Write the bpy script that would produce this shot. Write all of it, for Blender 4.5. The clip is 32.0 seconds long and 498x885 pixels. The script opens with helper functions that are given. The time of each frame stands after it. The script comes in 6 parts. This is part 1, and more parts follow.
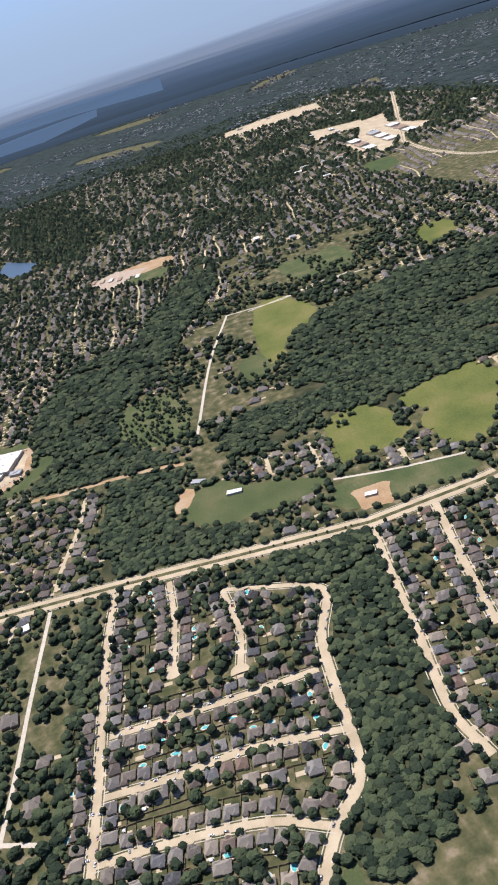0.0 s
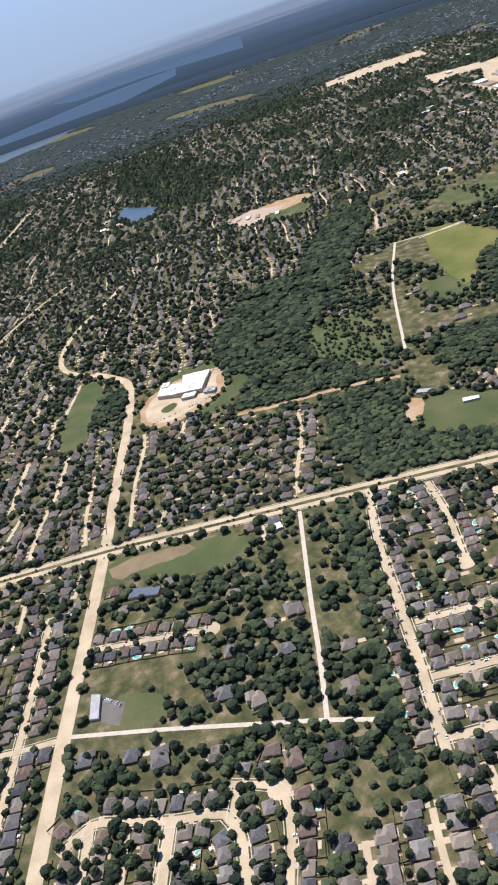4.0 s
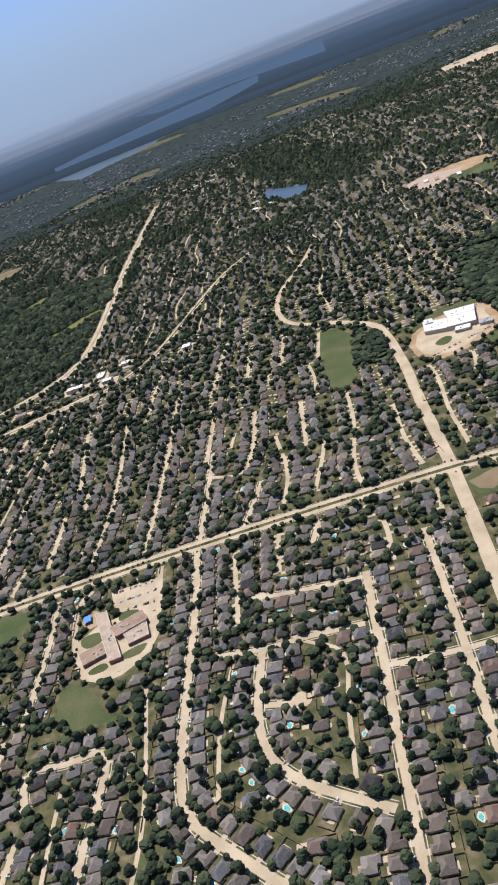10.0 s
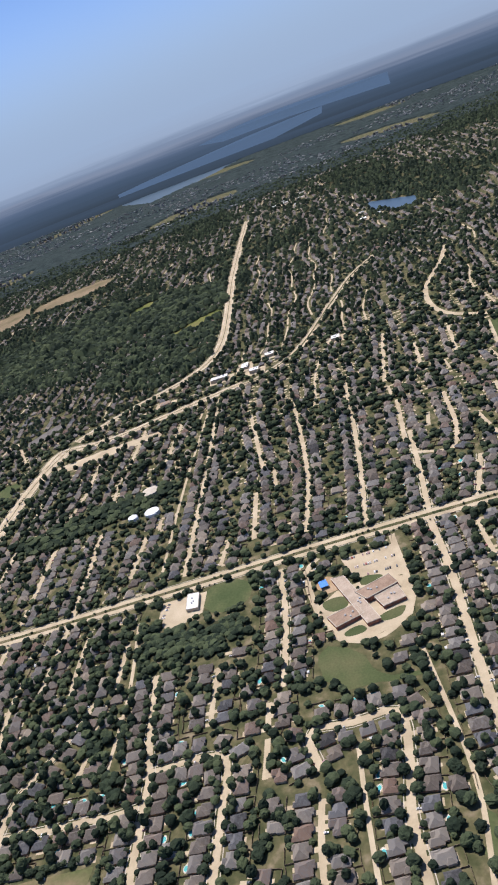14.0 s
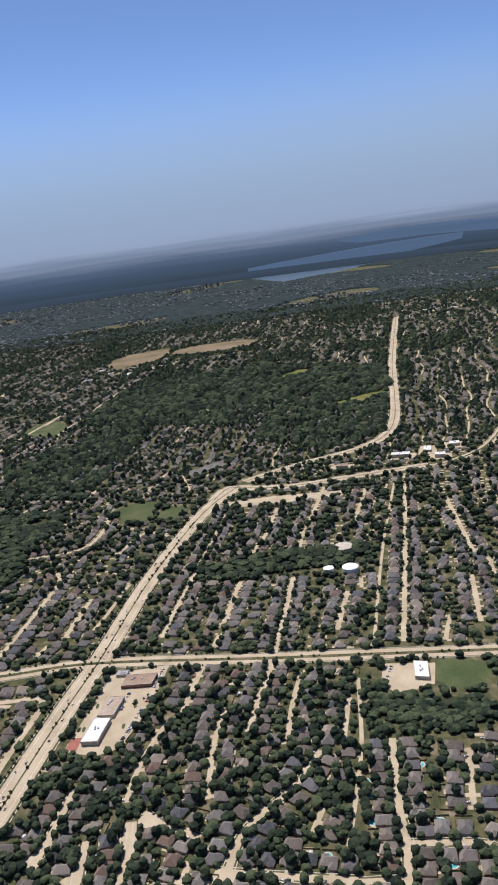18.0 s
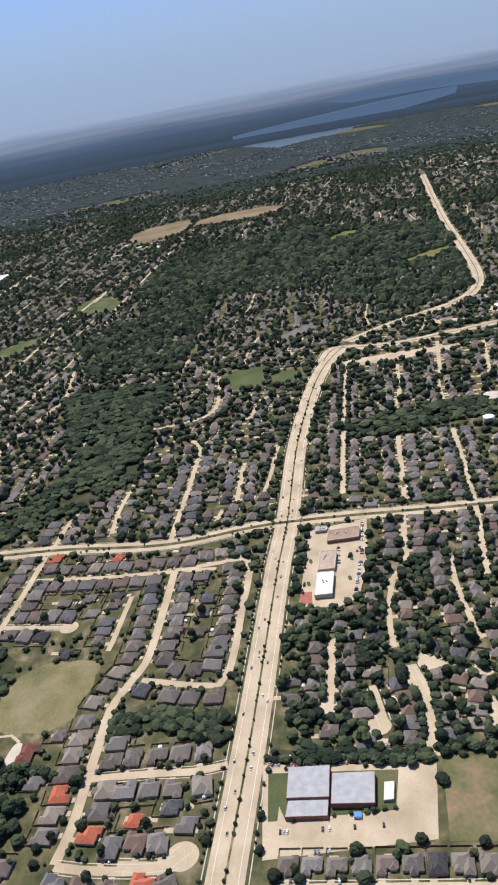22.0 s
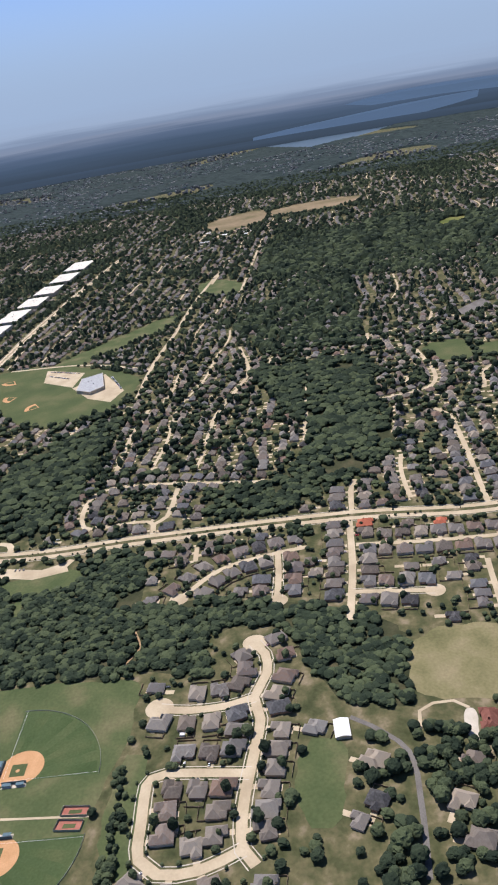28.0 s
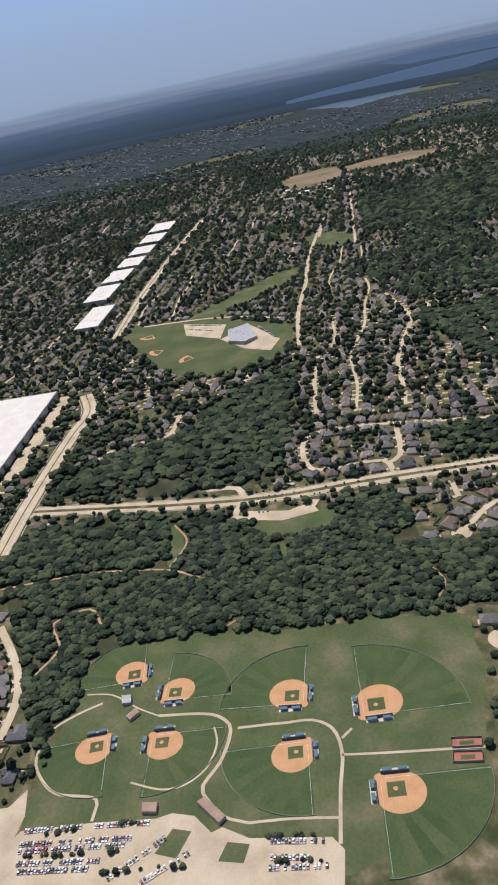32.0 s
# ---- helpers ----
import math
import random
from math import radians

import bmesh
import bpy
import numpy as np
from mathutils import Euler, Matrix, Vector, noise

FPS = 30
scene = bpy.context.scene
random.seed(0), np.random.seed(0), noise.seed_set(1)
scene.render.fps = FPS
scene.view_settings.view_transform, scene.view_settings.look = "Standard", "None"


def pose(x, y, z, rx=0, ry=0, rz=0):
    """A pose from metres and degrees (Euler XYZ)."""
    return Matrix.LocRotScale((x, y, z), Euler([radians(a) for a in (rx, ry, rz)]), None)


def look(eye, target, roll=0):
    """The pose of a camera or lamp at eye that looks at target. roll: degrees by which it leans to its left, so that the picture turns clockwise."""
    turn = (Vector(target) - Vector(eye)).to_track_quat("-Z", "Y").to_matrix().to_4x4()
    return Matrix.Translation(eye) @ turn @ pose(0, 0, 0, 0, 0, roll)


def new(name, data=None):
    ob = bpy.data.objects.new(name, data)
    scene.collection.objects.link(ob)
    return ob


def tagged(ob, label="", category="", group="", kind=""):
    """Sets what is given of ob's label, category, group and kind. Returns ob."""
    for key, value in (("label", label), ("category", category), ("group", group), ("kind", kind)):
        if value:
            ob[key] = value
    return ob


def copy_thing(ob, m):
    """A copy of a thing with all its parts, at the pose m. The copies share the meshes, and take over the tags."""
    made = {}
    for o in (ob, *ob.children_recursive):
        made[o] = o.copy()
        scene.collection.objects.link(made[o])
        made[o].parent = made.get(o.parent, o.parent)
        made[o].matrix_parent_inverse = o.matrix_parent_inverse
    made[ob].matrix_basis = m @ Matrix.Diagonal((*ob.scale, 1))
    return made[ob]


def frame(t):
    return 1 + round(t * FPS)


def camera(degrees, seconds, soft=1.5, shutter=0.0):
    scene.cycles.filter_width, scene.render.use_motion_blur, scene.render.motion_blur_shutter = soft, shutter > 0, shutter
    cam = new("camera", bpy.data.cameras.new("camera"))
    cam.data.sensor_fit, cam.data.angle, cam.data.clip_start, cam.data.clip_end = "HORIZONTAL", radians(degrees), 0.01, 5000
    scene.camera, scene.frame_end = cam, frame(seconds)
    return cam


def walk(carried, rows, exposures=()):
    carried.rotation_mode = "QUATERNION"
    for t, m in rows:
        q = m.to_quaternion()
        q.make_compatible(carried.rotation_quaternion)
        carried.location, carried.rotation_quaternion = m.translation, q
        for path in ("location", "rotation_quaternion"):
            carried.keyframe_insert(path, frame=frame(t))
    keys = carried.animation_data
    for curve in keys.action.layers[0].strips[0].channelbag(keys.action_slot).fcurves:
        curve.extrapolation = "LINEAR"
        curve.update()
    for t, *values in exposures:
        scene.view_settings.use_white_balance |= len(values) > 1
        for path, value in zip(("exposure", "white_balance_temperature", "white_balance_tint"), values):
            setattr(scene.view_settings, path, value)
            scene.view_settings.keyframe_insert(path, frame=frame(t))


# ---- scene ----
cam = camera(34.285, 32.0, soft=2.0)
PATH = [
    (0.0, pose(-141.22, -634.80, 304.95, 61.488, 16.817, -109.566)),
    (0.5, pose(-136.83, -617.08, 303.86, 60.785, 16.846, -108.575)),
    (1.0, pose(-132.43, -599.36, 302.77, 61.503, 16.565, -108.005)),
    (1.5, pose(-128.04, -581.65, 301.64, 63.302, 15.629, -106.574)),
    (2.0, pose(-123.66, -563.95, 300.49, 63.859, 16.193, -105.316)),
    (2.5, pose(-119.28, -546.27, 299.30, 63.909, 17.282, -103.837)),
    (4.5, pose(-101.94, -476.05, 294.11, 60.148, 17.421, -106.531)),
    (5.0, pose(-97.78, -458.75, 293.06, 60.114, 17.109, -106.247)),
    (5.5, pose(-93.65, -441.49, 292.07, 61.020, 16.913, -105.649)),
    (6.0, pose(-89.57, -424.25, 291.15, 62.188, 17.149, -104.583)),
    (6.5, pose(-85.55, -407.04, 290.32, 62.170, 17.595, -103.805)),
    (7.0, pose(-81.60, -389.85, 289.58, 61.084, 18.367, -104.361)),
    (7.5, pose(-77.71, -372.64, 288.94, 58.618, 18.449, -105.697)),
    (8.0, pose(-73.90, -355.37, 288.33, 57.091, 18.266, -105.718)),
    (8.5, pose(-70.18, -338.01, 287.70, 66.291, 21.238, -103.270)),
    (9.0, pose(-66.50, -320.54, 287.03, 67.858, 23.690, -105.377)),
    (9.5, pose(-62.83, -302.99, 286.31, 63.908, 22.280, -106.149)),
    (10.0, pose(-59.09, -285.36, 285.54, 62.900, 20.308, -103.149)),
    (10.5, pose(-55.29, -267.67, 284.76, 61.327, 20.353, -102.002)),
    (11.0, pose(-51.43, -249.95, 283.99, 61.955, 19.581, -100.589)),
    (11.5, pose(-47.56, -232.20, 283.25, 64.507, 20.267, -101.317)),
    (12.0, pose(-43.70, -214.42, 282.55, 64.582, 20.407, -104.535)),
    (12.5, pose(-39.93, -196.58, 281.87, 64.298, 19.989, -103.011)),
    (13.0, pose(-36.21, -178.69, 281.22, 64.870, 20.553, -100.604)),
    (13.5, pose(-32.50, -160.78, 280.63, 65.997, 20.610, -100.313)),
    (15.5, pose(-18.04, -89.01, 279.07, 66.830, 16.794, -100.540)),
    (16.0, pose(-14.37, -71.22, 278.56, 68.242, 16.873, -99.631)),
    (16.5, pose(-10.70, -53.46, 278.02, 68.455, 16.666, -99.685)),
    (17.0, pose(-7.07, -35.69, 277.43, 69.259, 13.678, -98.532)),
    (17.5, pose(-3.51, -17.88, 276.76, 73.597, 8.631, -93.688)),
    (18.0, pose(-0.00, -0.00, 276.00, 74.669, 7.462, -92.192)),
    (18.5, pose(3.46, 17.94, 275.16, 73.165, 7.882, -93.793)),
    (19.0, pose(6.89, 35.91, 274.26, 71.925, 7.770, -96.895)),
    (19.5, pose(10.27, 53.90, 273.29, 67.445, 8.132, -99.211)),
    (20.0, pose(13.62, 71.89, 272.26, 63.552, 9.210, -96.973)),
    (20.5, pose(17.00, 89.84, 271.22, 60.478, 7.924, -96.326)),
    (21.0, pose(20.47, 107.73, 270.19, 59.008, 7.267, -96.354)),
    (21.5, pose(24.04, 125.53, 269.20, 62.455, 8.851, -95.799)),
    (22.0, pose(27.70, 143.26, 268.26, 65.965, 9.823, -95.135)),
    (22.5, pose(31.38, 161.00, 267.37, 66.606, 10.336, -95.114)),
    (23.0, pose(35.05, 178.78, 266.50, 66.421, 10.858, -95.608)),
    (23.5, pose(38.71, 196.60, 265.68, 66.966, 11.611, -96.015)),
    (24.0, pose(42.33, 214.48, 264.87, 68.950, 11.236, -96.047)),
    (24.5, pose(45.92, 232.43, 264.04, 69.922, 10.783, -95.857)),
    (26.5, pose(60.14, 305.95, 260.56, 68.553, 9.533, -97.868)),
    (27.0, pose(63.74, 324.47, 259.54, 67.716, 9.357, -96.962)),
    (27.5, pose(67.40, 342.96, 258.53, 66.613, 8.975, -96.247)),
    (28.0, pose(71.13, 361.41, 257.57, 66.394, 9.048, -96.463)),
    (28.5, pose(74.92, 379.82, 256.68, 66.843, 9.133, -96.289)),
    (29.0, pose(78.65, 398.25, 255.79, 69.340, 9.277, -95.458)),
    (29.5, pose(82.23, 416.76, 254.89, 69.822, 9.662, -94.801)),
    (30.0, pose(85.69, 435.34, 253.97, 67.665, 9.962, -95.051)),
    (30.5, pose(89.02, 453.97, 253.02, 69.033, 10.585, -93.900)),
    (31.0, pose(92.32, 472.63, 252.05, 70.137, 11.075, -93.689)),
    (31.5, pose(95.59, 491.31, 251.05, 67.741, 11.170, -95.207)),
    (32.0, pose(98.84, 510.01, 250.02, 64.666, 10.734, -96.245)),
]
walk(cam, PATH, [(0.0, 0.54, 6200, 16), (2.0, 0.56, 6200, 16), (5.0, 0.60, 6200, 16), (6.5, 0.44, 6200, 16), (8.0, 0.52, 6200, 16), (9.0, 0.38, 6200, 16), (13.0, 0.38, 6200, 16), (16.0, 0.36, 6200, 16), (19.0, 0.18, 6200, 16), (21.0, 0.42, 6200, 16), (23.0, 0.35, 6200, 16), (27.0, 0.38, 6200, 16), (29.0, 0.46, 6200, 16), (30.0, 0.38, 6200, 16), (32.0, 0.22, 6200, 16)])


# ---- light ----
world = bpy.data.worlds.new("sky")
scene.world = world
world.use_nodes = True
wn = world.node_tree.nodes
wl = world.node_tree.links
sky = wn.new("ShaderNodeTexSky")
sky.sky_type = 'NISHITA'
sky.sun_disc = False
SUN_EL, SUN_AZ = radians(66), radians(28)
sky.sun_elevation = SUN_EL
sky.sun_rotation = radians(90) - SUN_AZ
sky.altitude = 300
sky.air_density, sky.dust_density, sky.ozone_density = 0.5, 0.2, 2.0
tone = wn.new("ShaderNodeMix")
tone.data_type, tone.blend_type = 'RGBA', 'MULTIPLY'
tone.inputs[0].default_value = 1.0
tone.inputs[7].default_value = (0.90, 0.97, 1.02, 1)
wl.new(sky.outputs[0], tone.inputs[6])
wl.new(tone.outputs[2], wn["Background"].inputs[0])
wn["Background"].inputs[1].default_value = 0.116
sun = new("sun", bpy.data.lights.new("sun", 'SUN'))
sun.data.energy, sun.data.angle, sun.data.color = 4.05, radians(0.6), (1.0, 0.95, 0.87)
sun.matrix_world = look((0, 0, 0), (-math.cos(SUN_EL) * math.cos(SUN_AZ), -math.cos(SUN_EL) * math.sin(SUN_AZ), -math.sin(SUN_EL)))


# ---- materials ----
def material(name, colours, scale=0.5, detail=6.0, rough=0.85, vary=0.0, source="", fine=0.0, bump=0.0, metal=0.0, spread=(0.3, 0.7), within=0.35, grain=0.3):
    """Noise in world metres runs through the colours; source 'object' or 'tint' shifts the value from piece to piece."""
    m = bpy.data.materials.new(name)
    m.use_nodes = True
    n, l = m.node_tree.nodes, m.node_tree.links
    b = n["Principled BSDF"]
    b.inputs["Roughness"].default_value, b.inputs["Metallic"].default_value = rough, metal
    b.inputs["Specular IOR Level"].default_value = 0.5 if rough < 0.7 else 0.08
    geo = n.new("ShaderNodeNewGeometry")
    tex = n.new("ShaderNodeTexNoise")
    tex.inputs["Scale"].default_value, tex.inputs["Detail"].default_value = scale, detail
    l.new(geo.outputs["Position"], tex.inputs["Vector"])
    ramp = n.new("ShaderNodeValToRGB")
    lo, hi = spread
    e = ramp.color_ramp.elements
    while len(e) < len(colours):
        e.new(0.5)
    for i, c in enumerate(colours):
        e[i].position = lo + (hi - lo) * i / max(1, len(colours) - 1)
        e[i].color = (*c, 1)
    fac = tex.outputs["Fac"]
    if source:
        if source == "object":
            src = n.new("ShaderNodeObjectInfo").outputs["Random"]
        else:
            a = n.new("ShaderNodeAttribute")
            a.attribute_name = "tint"
            src = a.outputs["Fac"]
        mix = n.new("ShaderNodeMath")
        mix.operation = 'MULTIPLY_ADD'
        l.new(src, mix.inputs[0])
        mix.inputs[1].default_value = vary
        half = n.new("ShaderNodeMath")
        half.operation = 'SUBTRACT'
        calm = n.new("ShaderNodeMath")
        calm.operation = 'MULTIPLY'
        calm.inputs[1].default_value = within
        l.new(fac, calm.inputs[0])
        l.new(calm.outputs[0], half.inputs[0])
        half.inputs[1].default_value = vary / 2 - 0.5 * (1 - within)
        l.new(half.outputs[0], mix.inputs[2])
        fac = mix.outputs[0]
    l.new(fac, ramp.inputs[0])
    col = ramp.outputs[0]
    if fine:
        t2 = n.new("ShaderNodeTexNoise")
        t2.inputs["Scale"].default_value, t2.inputs["Detail"].default_value = fine, 3.0
        l.new(geo.outputs["Position"], t2.inputs["Vector"])
        mx = n.new("ShaderNodeMix")
        mx.data_type, mx.blend_type = 'RGBA', 'OVERLAY'
        mx.inputs[0].default_value = grain
        l.new(col, mx.inputs[6])
        l.new(t2.outputs["Fac"], mx.inputs[7])
        col = mx.outputs[2]
    l.new(col, b.inputs["Base Color"])
    if bump:
        bp = n.new("ShaderNodeBump")
        bp.inputs["Strength"].default_value, bp.inputs["Distance"].default_value = bump, 0.3
        t3 = n.new("ShaderNodeTexNoise")
        t3.inputs["Scale"].default_value = max(2.0, scale * 4)
        l.new(geo.outputs["Position"], t3.inputs["Vector"])
        l.new(t3.outputs["Fac"], bp.inputs["Height"])
        l.new(bp.outputs[0], b.inputs["Normal"])
    return m


GRASS = material("grass", [(0.046, 0.054, 0.024), (0.074, 0.077, 0.036), (0.125, 0.112, 0.058), (0.23, 0.185, 0.12)], 0.11, 9, 0.95, fine=0.6)
TURF = material("mown turf", [(0.060, 0.080, 0.034), (0.082, 0.100, 0.043), (0.125, 0.122, 0.060)], 0.03, 7, 0.95, fine=0.8)
OUTFIELD = material("watered outfield turf", [(0.050, 0.076, 0.031), (0.066, 0.092, 0.038), (0.090, 0.106, 0.046)], 0.04, 7, 0.95, fine=0.8)
PASTURE = material("dry pasture", [(0.080, 0.105, 0.032), (0.130, 0.142, 0.042), (0.19, 0.17, 0.066)], 0.025, 8, 0.95, fine=0.5)
DRYGRASS = material("sun-dried grass", [(0.13, 0.125, 0.058), (0.19, 0.17, 0.085), (0.25, 0.21, 0.12)], 0.06, 8, 0.95, fine=0.7)
PITCH = material("worn playing field", [(0.075, 0.095, 0.036), (0.105, 0.115, 0.048), (0.165, 0.145, 0.075), (0.25, 0.175, 0.105)], 0.045, 5, 0.95, fine=0.5, spread=(0.30, 0.66))
FALLOW = material("fallow field", [(0.115, 0.105, 0.05), (0.20, 0.155, 0.092), (0.28, 0.21, 0.135)], 0.012, 7, 0.95, fine=0.1)
SOIL = material("bare soil", [(0.30, 0.19, 0.10), (0.38, 0.26, 0.15), (0.42, 0.32, 0.22)], 0.05, 8, 0.95, fine=0.7)
CLAY = material("infield clay", [(0.45, 0.25, 0.12), (0.52, 0.30, 0.155)], 0.2, 6, 0.95, fine=2.0)
CONCRETE = material("street concrete", [(0.375, 0.30, 0.20), (0.46, 0.375, 0.257), (0.53, 0.44, 0.312)], 0.06, 8, 0.9, fine=0.9, grain=0.14)
PALE = material("walk concrete", [(0.46, 0.405, 0.325), (0.55, 0.495, 0.41)], 0.3, 5, 0.9, fine=1.5, grain=0.14)
ASPHALT = material("old asphalt", [(0.12, 0.11, 0.10), (0.19, 0.175, 0.16)], 0.1, 7, 0.9, fine=1.5)
SHINGLES = [(0.064, 0.061, 0.060), (0.158, 0.158, 0.162), (0.208, 0.180, 0.152), (0.125, 0.103, 0.086), (0.258, 0.243, 0.222), (0.18, 0.147, 0.118), (0.238, 0.208, 0.176), (0.168, 0.159, 0.150), (0.20, 0.135, 0.102), (0.228, 0.210, 0.188), (0.31, 0.26, 0.205)]
ROOF = material("shingle roof", SHINGLES, 0.9, 5, 0.9, 0.96, "tint", fine=5.0, spread=(0.04, 0.96), within=0.14, grain=0.16)
ROOF_OB = material("shingle roof of a house", SHINGLES, 0.9, 5, 0.9, 0.96, "object", fine=5.0, spread=(0.04, 0.96), within=0.14, grain=0.16)
RED_ROOF = material("red tile roof", [(0.36, 0.075, 0.055), (0.48, 0.16, 0.09)], 0.8, 4, 0.8, 0.5, "object", fine=5.0)
WALL = material("house brick", [(0.30, 0.20, 0.15), (0.42, 0.32, 0.25), (0.52, 0.45, 0.37)], 0.7, 4, 0.9, 0.7, "tint", fine=6.0)
WALL_OB = material("brick of a house", [(0.30, 0.20, 0.15), (0.42, 0.32, 0.25), (0.52, 0.45, 0.37)], 0.7, 4, 0.9, 0.7, "object", fine=6.0)
WHITE = material("white roofing", [(0.68, 0.67, 0.64), (0.80, 0.79, 0.76)], 0.15, 5, 0.6, fine=1.0)
CREAM = material("cream membrane roof", [(0.58, 0.54, 0.47), (0.68, 0.64, 0.56)], 0.1, 5, 0.7, fine=0.6)
PARKGRASS = material("worn park grass", [(0.062, 0.084, 0.035), (0.086, 0.104, 0.045), (0.14, 0.132, 0.068)], 0.05, 8, 0.95, fine=0.6)
# Leaf litter, with the shade under the crowns put into its colour.
FOREST = material("leaf litter darkened for shade", [(0.030, 0.036, 0.018), (0.050, 0.054, 0.028), (0.09, 0.08, 0.045)], 0.08, 7, 0.95, fine=0.7)
GREYMETAL = material("grey standing seam roof", [(0.27, 0.275, 0.28), (0.37, 0.375, 0.38)], 0.3, 4, 0.6, fine=2.0)
TANROOF = material("tan gravel roof", [(0.36, 0.28, 0.21), (0.46, 0.37, 0.29)], 0.2, 5, 0.9, fine=1.0)
BROWNROOF = material("brown flat roof", [(0.26, 0.18, 0.13), (0.36, 0.26, 0.19)], 0.2, 5, 0.9, fine=1.0)
LEAF = material("leaves", [(0.021, 0.031, 0.020), (0.039, 0.053, 0.031), (0.072, 0.090, 0.046)], 1.6, 6, 0.9, 0.55, "tint", fine=2.5, bump=0.35)
LEAF_OB = material("leaves of a tree", [(0.021, 0.031, 0.020), (0.039, 0.053, 0.031), (0.072, 0.090, 0.046)], 1.6, 6, 0.9, 0.55, "object", fine=2.5, bump=0.35)
BARK = material("bark", [(0.06, 0.045, 0.03), (0.12, 0.09, 0.06)], 3.0, 4, 0.95)
FENCE = material("weathered fence", [(0.16, 0.12, 0.08), (0.26, 0.20, 0.14)], 1.0, 4, 0.95)
POOL = material("pool water", [(0.07, 0.38, 0.38), (0.14, 0.48, 0.47)], 0.8, 3, 0.12)
GLASSY = material("window glass", [(0.03, 0.035, 0.04), (0.05, 0.055, 0.06)], 1.0, 2, 0.1)
LAKE = material("lake water", [(0.045, 0.085, 0.13), (0.06, 0.10, 0.15)], 0.002, 4, 0.35)
BLUE = material("blue roof", [(0.035, 0.085, 0.11), (0.05, 0.115, 0.15)], 0.6, 3, 0.6)
BRIGHTBLUE = material("bright blue canopy", [(0.05, 0.20, 0.60), (0.07, 0.26, 0.70)], 0.6, 3, 0.6)
REDPAINT = material("red court paint", [(0.30, 0.11, 0.08), (0.38, 0.16, 0.12)], 0.5, 4, 0.8)
PAINTW = material("white paint", [(0.74, 0.74, 0.72), (0.82, 0.82, 0.80)], 1.0, 2, 0.6)
CARPAINTS = material("paint of many cars", [(0.015, 0.015, 0.02), (0.07, 0.08, 0.10), (0.35, 0.36, 0.37), (0.72, 0.72, 0.72), (0.75, 0.75, 0.74), (0.30, 0.03, 0.03)], 0.02, 1, 0.3, 1.0, "tint", spread=(0.02, 0.98))
CARPAINT = material("car paint", [(0.015, 0.015, 0.02), (0.07, 0.08, 0.10), (0.35, 0.36, 0.37), (0.72, 0.72, 0.72), (0.75, 0.75, 0.74), (0.30, 0.03, 0.03)], 0.02, 1, 0.3, 1.0, "object", spread=(0.02, 0.98))
RUBBER = material("tyre rubber", [(0.02, 0.02, 0.02), (0.03, 0.03, 0.03)], 3, 2, 0.9)


# ---- building helpers ----
def mesh_from(name, verts, faces, mats=(), slots=None, tints=None, smooth=False):
    me = bpy.data.meshes.new(name)
    me.from_pydata([tuple(v) for v in verts], [], faces)
    for m in mats:
        me.materials.append(m)
    if slots is not None:
        me.polygons.foreach_set("material_index", slots)
    if tints is not None:
        at = me.attributes.new("tint", 'FLOAT', 'FACE')
        at.data.foreach_set("value", np.asarray(tints, dtype=np.float32))
    if smooth:
        me.polygons.foreach_set("use_smooth", [True] * len(me.polygons))
    me.update()
    return me


def fast_mesh(name, verts, tris, mats, slots=None, tints=None):
    """A mesh of triangles from numpy arrays."""
    me = bpy.data.meshes.new(name)
    nv, nf = len(verts), len(tris)
    me.vertices.add(nv)
    me.vertices.foreach_set("co", np.asarray(verts, dtype=np.float32).ravel())
    me.loops.add(nf * 3)
    me.loops.foreach_set("vertex_index", np.asarray(tris, dtype=np.int32).ravel())
    me.polygons.add(nf)
    me.polygons.foreach_set("loop_start", np.arange(nf, dtype=np.int32) * 3)
    for m in mats:
        me.materials.append(m)
    if slots is not None:
        me.polygons.foreach_set("material_index", np.asarray(slots, dtype=np.int32))
    if tints is not None:
        at = me.attributes.new("tint", 'FLOAT', 'FACE')
        at.data.foreach_set("value", np.asarray(tints, dtype=np.float32))
    me.update(calc_edges=True)
    me.shade_flat()
    return me


def part(name, me, parent, label=""):
    """Links a mesh as one part under a thing or a part."""
    ob = new(name, me)
    ob.parent = parent
    if label:
        ob["label"] = label
    return ob


def slab(poly, z0, z1):
    """A prism over a polygon: verts and faces."""
    n = len(poly)
    area = sum(poly[i][0] * poly[(i + 1) % n][1] - poly[(i + 1) % n][0] * poly[i][1] for i in range(n))
    if area < 0:
        poly = poly[::-1]
    v = [(x, y, z0) for x, y in poly] + [(x, y, z1) for x, y in poly]
    f = [tuple(range(n, 2 * n))] + [(i, (i + 1) % n, n + (i + 1) % n, n + i) for i in range(n)]
    return v, f


def join(*pieces):
    v, f = [], []
    for pv, pf in pieces:
        k = len(v)
        v += list(pv)
        f += [tuple(i + k for i in q) for q in pf]
    return v, f


def box(x0, y0, z0, x1, y1, z1):
    return slab([(x0, y0), (x1, y0), (x1, y1), (x0, y1)], z0, z1)


